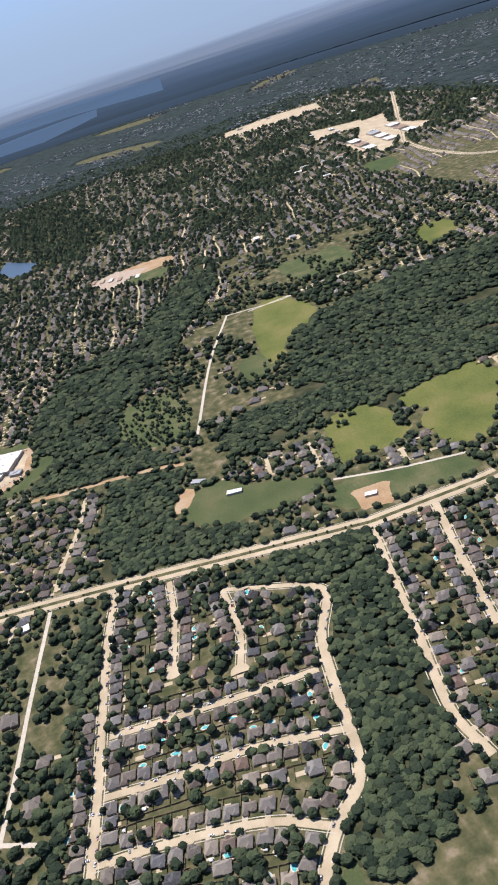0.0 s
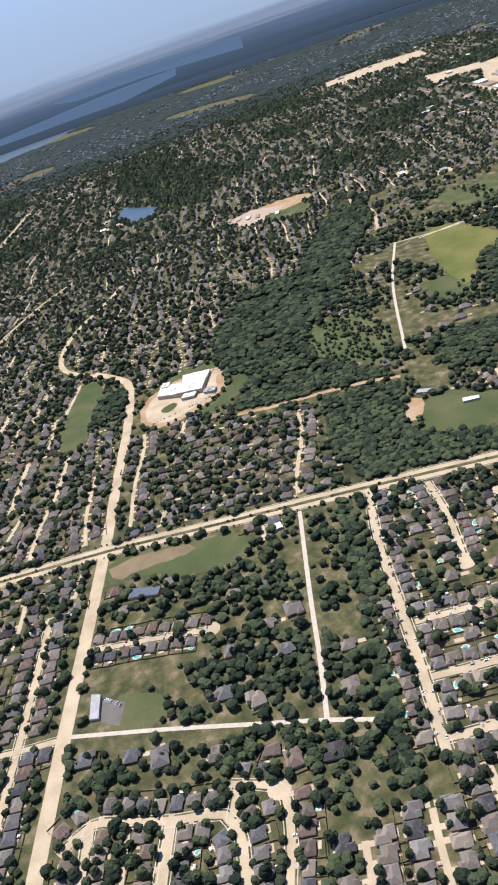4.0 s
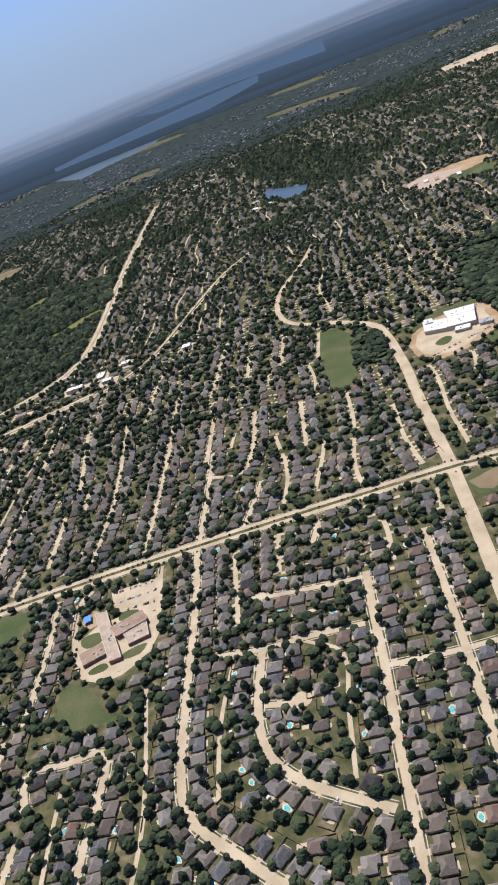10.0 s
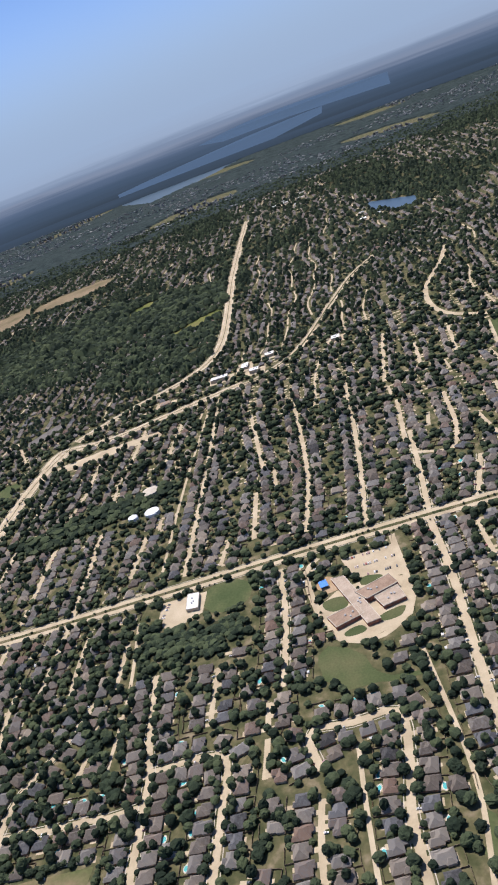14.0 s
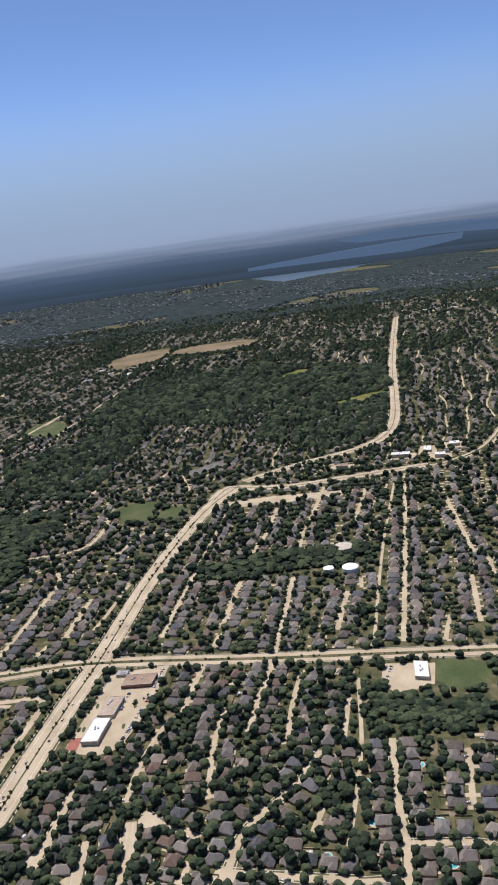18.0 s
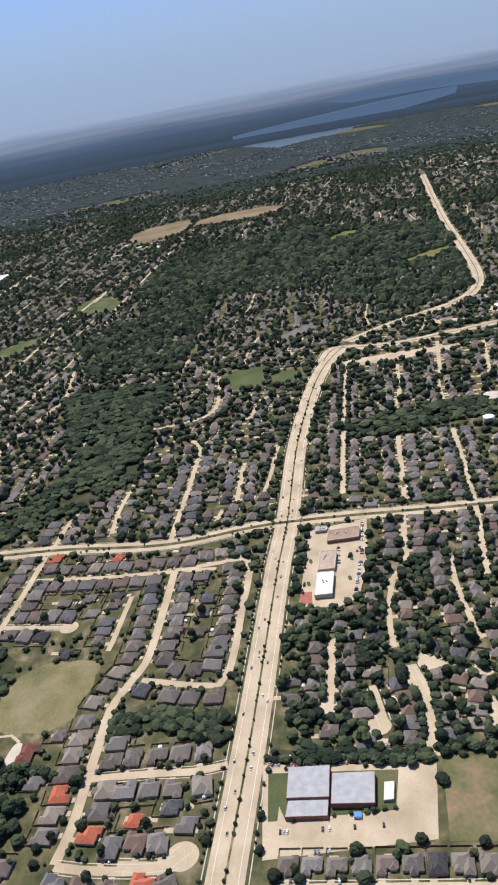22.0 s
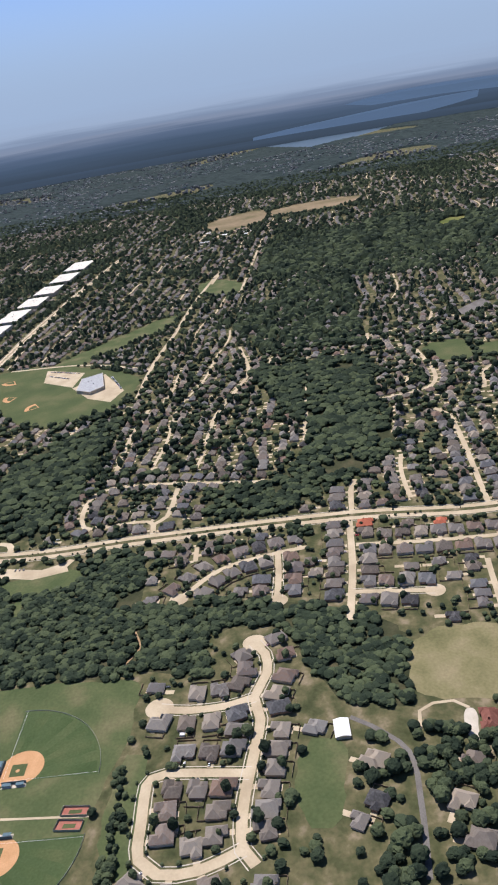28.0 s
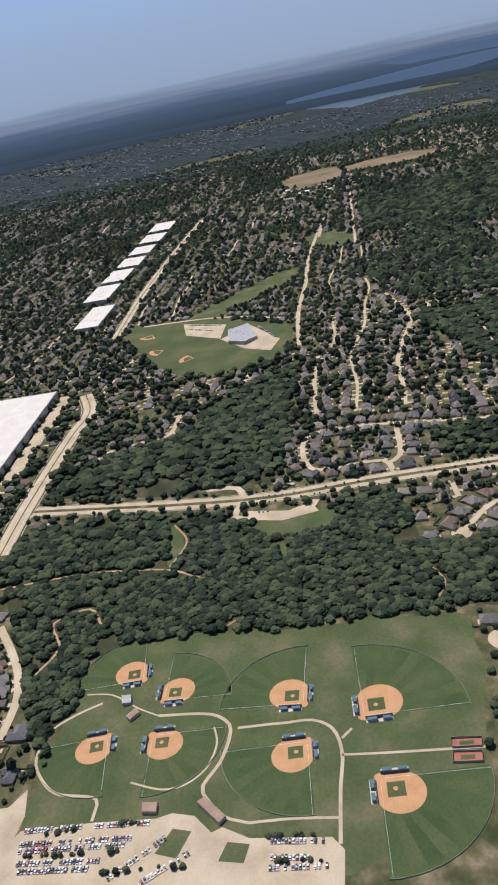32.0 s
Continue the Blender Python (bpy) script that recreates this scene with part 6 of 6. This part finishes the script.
def shed(x, y, a, w, d):
    root = tagged(new("shed"), "small pale garden shed behind a house", "shed", group="garden sheds")
    root.matrix_basis = pose(x, y, 0, 0, 0, math.degrees(a))
    part("wall", mesh_from("wall", *box(-w / 2, -d / 2, -0.1, w / 2, d / 2, 1.0), [PAINTW]), root)
    part("roof", mesh_from("roof", *hip(0, 0, w, d, 1.0, 0.45, 0.12), [WHITE]), root)
    part("door", mesh_from("door", *box(-0.25, -d / 2 - 0.04, 0, 0.25, -d / 2 + 0.02, 0.8), [FENCE]), root)


pools = sheds = 0
fence_heap = Heap()
for x, y, a, p, s, dl in HOUSES:
    bx, by = -math.sin(a), math.cos(a)
    qx, qy = x + bx * 5.6 + math.cos(a) * pr.uniform(-1.5, 1.5), y + by * 5.6 + math.sin(a) * pr.uniform(-1.5, 1.5)
    if x < 480 and pools < 135 and pr.random() < 0.19 and at(qx, qy) in (0, HOUSE, RURAL):
        pool(qx, qy, a + pr.uniform(-0.5, 0.5), pr.uniform(0.8, 1.35))
        pools += 1
    elif x < 450 and sheds < 120 and pr.random() < 0.09 and at(qx, qy) in (0, HOUSE, RURAL):
        shed(qx, qy, a, pr.uniform(1.2, 2.2), pr.uniform(1.0, 1.6))
        sheds += 1
    if x < 520:
        for (x0, y0), (x1, y1) in (((-4.1, 1.5), (-4.1, 8)), ((-4.1, 8), (4.1, 8))):
            v, t = triangles(*ribbon([np.array((x0, y0)), np.array((x1, y1))], -0.05, 0.05, -0.1, 0.85))
            fence_heap.add(spin(v, a, x, y), t, np.zeros(len(t), int), 0.5)
tagged(new("fences", fence_heap.build("fences", [FENCE])), "weathered wooden fences between the yards", "fences", kind="stuff")


# ---- aircraft wing ----
# The wing flies with the camera; it stands where it was at one moment of the flight.
WINGWHITE = material("wing paint", [(0.55, 0.55, 0.54), (0.62, 0.62, 0.61)], 0.35, 5, 0.42, fine=1.2)
# Black of seams and brackets, also used as painted shade in the flap gaps.
WINGDARK = material("wing black and gap shade", [(0.015, 0.015, 0.017), (0.03, 0.03, 0.033)], 1.0, 3, 0.7)
FAIRING = material("fairing paint", [(0.60, 0.60, 0.61), (0.72, 0.72, 0.72)], 0.8, 4, 0.45)
# Darker copy of the fairing paint: the shaded side as colour.
SIDESHADE = material("fairing side with painted shade", [(0.045, 0.045, 0.048), (0.07, 0.07, 0.073)], 0.8, 4, 0.5)
wing = tagged(new("aircraft_wing"), "white airliner wing with flaps lowered and an upturned winglet", "wing")
wing.matrix_basis = pose(6.89, 35.91, 274.26, 0, 0, -10.73)


def skin_panel(name, m, thick, *outline):
    """A panel of the wing: its outline, thickened downwards with a rounded front lip."""
    n = len(outline)
    cx = [sum(p[i] for p in outline) / n for i in range(3)]
    inner = [tuple(p[i] + (cx[i] - p[i]) * 0.004 for i in range(3)) for p in outline]
    v = [(x, y, z + 0.015) for x, y, z in inner] + [(x, y, z - 0.01) for x, y, z in outline] + [(x, y, z - thick) for x, y, z in inner]
    f = [tuple(range(n))[::-1], tuple(range(2 * n, 3 * n))]
    for k in range(n):
        q = (k + 1) % n
        f += [(k, q, n + q, n + k), (n + k, n + q, 2 * n + q, 2 * n + k)]
    # Undersides and gap edges are blackened: shade put into the colour.
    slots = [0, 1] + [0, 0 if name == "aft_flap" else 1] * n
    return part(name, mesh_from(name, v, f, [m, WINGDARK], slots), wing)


def seam(w, *pts):
    v, f = [], []
    for x, y, z in pts:
        v += [(x, y - w, z), (x, y + w, z)]
    f = [(2 * k, 2 * k + 1, 2 * k + 3, 2 * k + 2) for k in range(len(pts) - 1)]
    v += [(x, y, z - 0.03) for x, y, z in v]
    return part("seam", mesh_from("seam", v, f, [WINGDARK]), wing)


def bracket(x, y, z, s):
    v, f = slab([(-1.2 * s, -0.2 * s), (0, -1.0 * s), (1.2 * s, -0.4 * s), (0.5 * s, 0.9 * s), (-0.8 * s, 0.9 * s)], -0.09, 0.012)
    b = part("flap_bracket", mesh_from("flap_bracket", v, f, [WINGDARK]), wing)
    b.location = (x, y, z + 0.03)
    part("bolt", mesh_from("bolt", *box(-0.25 * s, -0.3 * s, -0.02, 0.25 * s, 0.2 * s, 0.03), [FAIRING]), b)


def fairing(a, hi, tip, low, root):
    """A canoe-shaped flap track fairing under the flap."""
    w = 0.20 + 0.012 * a[0]
    ring = [(0, 1.0), (0.5, 0.85), (1.0, 0.1), (0.75, -0.75), (0, -1.0), (-0.75, -0.75), (-1.0, 0.1), (-0.5, 0.85)]
    a, hi, tip, low, root = (np.array(p) for p in (a, hi, tip, low, root))
    w = w * 0.75
    top = [a * 1.3 - tip * 0.3 - (0, 0, 0.22), a, a * 0.68 + tip * 0.32, a * 0.33 + tip * 0.67, tip]
    bot = [root - (0, 0, 0.05), root * 0.6 + low * 0.4, root * 0.4 + low * 0.6, root * 0.2 + low * 0.8, low]
    wid = [0.95, 1.1, 0.95, 0.65, 0.2]
    v, f = [], []
    for t, b, k in zip(top, bot, wid):
        m, hgt = (t + b) / 2, (t[2] - b[2]) / 2
        for rx, rz in ring:
            v.append((m[0] + rx * w * k, t[1] * (0.5 + rz / 2) + b[1] * (0.5 - rz / 2), m[2] + rz * hgt))
    for i in range(4):
        for k in range(8):
            f.append((8 * i + k, 8 * i + (k + 1) % 8, 8 * i + 8 + (k + 1) % 8, 8 * i + 8 + k))
    # Top faces stay white; the sides and underside take the painted shade.
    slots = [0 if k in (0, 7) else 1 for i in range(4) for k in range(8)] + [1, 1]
    f += [tuple(range(8))[::-1], tuple(range(32, 40))]
    return part("flap_track_fairing", mesh_from("flap_track_fairing", v, f, [FAIRING, SIDESHADE], slots, smooth=True), wing)


def curve3(pts, n=6):
    """A smooth line in space through the points, n steps to a span."""
    p = [np.array(q, float) for q in pts]
    p = [2 * p[0] - p[1]] + p + [2 * p[-1] - p[-2]]
    out = []
    for a, b, c, d in zip(p, p[1:], p[2:], p[3:]):
        for k in range(n):
            s = k / n
            out.append(tuple(float(x) for x in 0.5 * (2 * b + (c - a) * s + (2 * a - 5 * b + 4 * c - d) * s * s + (3 * b - a - 3 * c + d) * s ** 3)))
    return out + [tuple(float(x) for x in p[-2])]


def winglet(*edges):
    """Leading and trailing edge points in pairs, from the bend to the tip."""
    v, f = [], []
    front, rear = curve3(edges[::2]), curve3(edges[1::2])
    edges = [q for pair in zip(front, rear) for q in pair]
    for le, te in zip(edges[::2], edges[1::2]):
        mid = [le[i] * 0.7 + te[i] * 0.3 for i in range(3)]
        v += [le, (mid[0] - 0.03, mid[1], mid[2] + 0.01), te, (mid[0] + 0.12, mid[1], mid[2] - 0.03)]
    for k in range(len(edges) // 2 - 1):
        for c in range(4):
            f.append((4 * k + c, 4 * k + (c + 1) % 4, 4 * k + 4 + (c + 1) % 4, 4 * k + 4 + c))
    n = len(v)
    f += [(0, 3, 2, 1), (n - 4, n - 3, n - 2, n - 1)]
    return part("winglet", mesh_from("winglet", v, f, [WINGWHITE], smooth=True), wing)


skin_panel("wing_skin", WINGWHITE, 0.06, (7.81, 3.33, -0.27), (10.40, 1.67, 0.17), (13.81, -0.48, 0.75), (15.23, -1.18, 0.99), (14.16, -1.29, 0.81), (11.24, -1.15, 0.31), (9.65, -0.51, 0.04), (7.71, 0.35, -0.29), (7.98, 0.71, -0.24), (6.73, 1.25, -0.46), (5.96, 1.66, -0.59), (5.13, 2.10, -0.73), (4.87, 2.23, -0.77))
skin_panel("foreflap", WINGWHITE, 0.04, (4.79, 2.20, -0.79), (5.03, 2.06, -0.74), (5.81, 1.62, -0.61), (6.56, 1.21, -0.49), (7.74, 0.69, -0.29), (7.58, 0.40, -0.31), (7.18, 0.17, -0.38), (6.99, 0.27, -0.41), (7.13, 0.41, -0.39), (5.92, 0.86, -0.59), (4.77, 1.30, -0.79), (3.86, 1.67, -0.94), (3.62, 1.76, -0.99))
skin_panel("aft_flap", WINGWHITE, 0.04, (3.52, 1.72, -1.00), (3.75, 1.64, -0.96), (4.62, 1.26, -0.82), (5.70, 0.83, -0.63), (6.93, 0.37, -0.42), (6.33, 0.18, -0.52), (4.27, 0.84, -0.87), (3.38, 1.14, -1.03), (2.98, 1.28, -1.09), (2.69, 1.41, -1.14))
# A dark sheet added below the flap gaps to paint their shade.
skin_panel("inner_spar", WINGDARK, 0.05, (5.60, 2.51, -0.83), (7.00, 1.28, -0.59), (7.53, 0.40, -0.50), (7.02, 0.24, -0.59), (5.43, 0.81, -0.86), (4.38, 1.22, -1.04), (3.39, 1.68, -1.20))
seam(0.02, (6.56, 2.57, -0.47), (7.32, 2.19, -0.34), (9.08, 0.99, -0.04), (13.36, -1.00, 0.69))
seam(0.02, (8.84, 0.52, -0.08), (10.24, -0.14, 0.16), (11.42, -0.63, 0.36), (10.98, -1.10, 0.29))
seam(0.02, (8.69, 0.19, -0.10), (9.62, -0.32, 0.06))
seam(0.02, (6.45, 2.11, -0.48), (6.01, 1.67, -0.56))
seam(0.012, (6.41, 2.52, -0.49), (7.91, 1.61, -0.24))
bracket(4.63, 1.25, -0.81, 0.04)
bracket(5.76, 0.83, -0.62, 0.05)
bracket(6.65, 0.50, -0.47, 0.05)
fairing((3.35, 1.08, -1.03), (3.35, 1.03, -1.01), (3.35, 0.72, -1.23), (3.35, 0.73, -1.29), (3.35, 1.38, -1.20))
fairing((5.19, 0.44, -0.72), (5.19, 0.37, -0.69), (5.19, 0.03, -0.92), (5.19, 0.04, -0.98), (5.19, 0.73, -0.93))
winglet((14.83, -1.05, 0.92), (14.23, -1.44, 0.38), (15.18, -1.36, 1.10), (14.73, -2.01, 0.66), (15.48, -1.74, 1.55), (15.23, -2.53, 1.02), (15.73, -2.04, 2.00), (15.58, -2.84, 1.69), (15.93, -2.37, 2.52), (15.83, -3.10, 2.40), (16.13, -2.65, 2.96), (16.03, -3.35, 2.83))


# ---- far country ----
def far_canopy():
    """The top of the woods far off, as one uneven sheet."""
    xs, ys = np.arange(900, 4090, 13.0), np.arange(-3600, 2600, 15.0)
    r = np.random.RandomState(4)
    gx, gy = np.meshgrid(xs, ys, indexing="ij")
    gx, gy = gx + r.uniform(-4, 4, gx.shape), gy + r.uniform(-5, 5, gy.shape)
    gz = 3.5 + r.uniform(0, 2.6, gx.shape)
    lake = np.array([(4051, -126), (5633, -400), (5633, -1900), (5062, -1660), (5000, -1330), (3980, -702), (3718, -455), (3576, -254)])
    ins = np.zeros(gx.shape, bool)
    for a, b in zip(lake, np.roll(lake, -1, 0)):
        ins ^= ((a[1] > gy) != (b[1] > gy)) & (gx < (b[0] - a[0]) * (gy - a[1]) / (b[1] - a[1] + 1e-9) + a[0])
    bare = np.sin(gx / 170 + 2 * np.sin(gy / 310)) * np.sin(gy / 230 + gx / 900) > 0.72
    built = (gx < 2350) & (gy > -1700) & (gy < 1040)
    gz[ins | bare | built] = -3.0
    n = len(ys)
    v = np.stack([gx.ravel(), gy.ravel(), gz.ravel()], 1)
    i, j = np.meshgrid(np.arange(len(xs) - 1), np.arange(n - 1), indexing="ij")
    k = (i * n + j).ravel()
    t = np.concatenate([np.stack([k, k + n, k + n + 1], 1), np.stack([k, k + n + 1, k + 1], 1)])
    return fast_mesh("far_woods", v, t, [HAZYLEAF], None, r.uniform(0, 1, len(t)))


# The blue in these leaf colours is distance haze put into the base colour.
HAZYLEAF = material("far woods", [(0.017, 0.027, 0.026), (0.028, 0.041, 0.040), (0.045, 0.058, 0.055)], 0.02, 8, 0.95, 0.3, "tint", fine=0.15)
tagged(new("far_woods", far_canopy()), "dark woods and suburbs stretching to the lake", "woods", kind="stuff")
speck = Heap()
fr = random.Random(17)
sv, st = triangles(*box(-1, -1, 0, 1, 1, 1))
for _ in range(22000):
    x, y = fr.uniform(1100, 4050), fr.uniform(-2900, 2200)
    if (x > 2350 or y < -1715) and noise.noise(Vector((x / 260, y / 260, 1.3))) > -0.05 and not (x > 3500 and -1400 < y < -120):
        v = sv * np.array((fr.uniform(2, 4.5), fr.uniform(2, 5), fr.uniform(6.2, 7.4)))
        speck.add(spin(v, AXIS, x, y), st, np.zeros(len(st), int), fr.random())
tagged(new("far_houses", speck.build("far_houses", [material("far pale roofs", [(0.09, 0.09, 0.095), (0.20, 0.20, 0.20), (0.32, 0.31, 0.30)], 0.1, 2, 0.9, 1.0, "tint")])), "pale roofs scattered in woods far off", "houses", kind="stuff")


def distance_wall():
    """A wall beyond the built ground, for the last country and its painted haze."""
    cx, cy, r = 60.0, 0.0, 4560.0
    line = [np.array((cx + r * math.cos(a), cy + r * math.sin(a))) for a in np.linspace(-1.35, 1.35, 90)]
    return ribbon(line, -2, 2, -5, 1150)


# Haze is painted here as emission, from dark land up to pale blue.
dm = bpy.data.materials.new("glowing painted haze")
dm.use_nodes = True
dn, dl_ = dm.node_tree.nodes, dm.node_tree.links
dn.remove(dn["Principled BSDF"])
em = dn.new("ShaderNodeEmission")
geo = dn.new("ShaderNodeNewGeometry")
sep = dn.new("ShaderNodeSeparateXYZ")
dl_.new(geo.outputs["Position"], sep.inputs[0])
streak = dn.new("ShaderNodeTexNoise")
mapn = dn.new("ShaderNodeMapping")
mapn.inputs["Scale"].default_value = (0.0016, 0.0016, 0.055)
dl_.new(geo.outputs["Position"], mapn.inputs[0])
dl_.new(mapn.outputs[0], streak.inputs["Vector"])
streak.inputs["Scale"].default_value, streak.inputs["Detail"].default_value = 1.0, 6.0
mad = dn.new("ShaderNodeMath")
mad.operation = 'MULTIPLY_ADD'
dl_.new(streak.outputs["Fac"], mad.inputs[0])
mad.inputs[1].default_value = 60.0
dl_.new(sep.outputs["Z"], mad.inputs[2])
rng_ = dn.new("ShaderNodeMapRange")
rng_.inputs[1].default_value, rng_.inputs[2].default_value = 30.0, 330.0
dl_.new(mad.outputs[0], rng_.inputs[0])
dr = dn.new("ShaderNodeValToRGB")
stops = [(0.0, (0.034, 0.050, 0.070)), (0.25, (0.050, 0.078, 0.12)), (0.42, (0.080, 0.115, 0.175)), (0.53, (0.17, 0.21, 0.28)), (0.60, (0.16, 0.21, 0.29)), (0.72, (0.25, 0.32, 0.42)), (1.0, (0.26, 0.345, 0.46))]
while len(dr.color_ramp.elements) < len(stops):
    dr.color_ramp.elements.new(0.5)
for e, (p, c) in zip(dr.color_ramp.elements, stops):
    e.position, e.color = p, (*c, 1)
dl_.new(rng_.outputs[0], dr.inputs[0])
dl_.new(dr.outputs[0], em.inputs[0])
# the painted haze thins out upwards into the open sky
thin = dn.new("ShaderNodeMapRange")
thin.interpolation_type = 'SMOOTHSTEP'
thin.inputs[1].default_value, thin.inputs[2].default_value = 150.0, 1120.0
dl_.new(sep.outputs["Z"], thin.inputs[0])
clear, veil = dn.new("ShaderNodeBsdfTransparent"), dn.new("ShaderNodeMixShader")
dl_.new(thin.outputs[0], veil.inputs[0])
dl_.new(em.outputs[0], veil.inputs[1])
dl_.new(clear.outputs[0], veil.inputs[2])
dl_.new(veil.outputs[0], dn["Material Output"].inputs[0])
tagged(new("backdrop", mesh_from("backdrop", *distance_wall(), [dm])), "glowing backdrop with blue haze painted on", "backdrop", kind="structure")

# an added low strip of the same glow hides the backdrop's shadow on the ground
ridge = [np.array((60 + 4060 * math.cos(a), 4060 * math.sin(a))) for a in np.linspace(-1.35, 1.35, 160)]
tagged(new("backdrop", mesh_from("backdrop", *ribbon(ridge, -2, 2, -5, 36), [dm])), "added low strip with the backdrop's painted haze", "backdrop", kind="structure")

# the far part of the lake, under the horizon: its brightness is painted as emission
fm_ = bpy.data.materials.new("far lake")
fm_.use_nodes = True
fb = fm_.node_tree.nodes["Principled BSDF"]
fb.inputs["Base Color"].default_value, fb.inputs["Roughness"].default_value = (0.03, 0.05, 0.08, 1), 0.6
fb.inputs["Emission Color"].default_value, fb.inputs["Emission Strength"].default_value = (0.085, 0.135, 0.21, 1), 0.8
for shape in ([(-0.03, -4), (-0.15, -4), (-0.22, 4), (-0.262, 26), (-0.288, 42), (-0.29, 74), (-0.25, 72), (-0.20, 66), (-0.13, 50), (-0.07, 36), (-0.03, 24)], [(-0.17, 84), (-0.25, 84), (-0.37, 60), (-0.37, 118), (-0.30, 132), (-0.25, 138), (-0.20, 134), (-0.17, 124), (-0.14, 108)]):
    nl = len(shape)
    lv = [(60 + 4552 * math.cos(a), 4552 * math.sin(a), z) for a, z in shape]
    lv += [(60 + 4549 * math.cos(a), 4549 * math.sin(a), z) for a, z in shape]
    tagged(new("far_water", mesh_from("far_water", lv, [tuple(range(nl)), tuple(range(nl, 2 * nl))[::-1]] + [(k, (k + 1) % nl, nl + (k + 1) % nl, nl + k) for k in range(nl)], [fm_])), "far water of the lake, painted as blue glow", "lake", kind="structure")
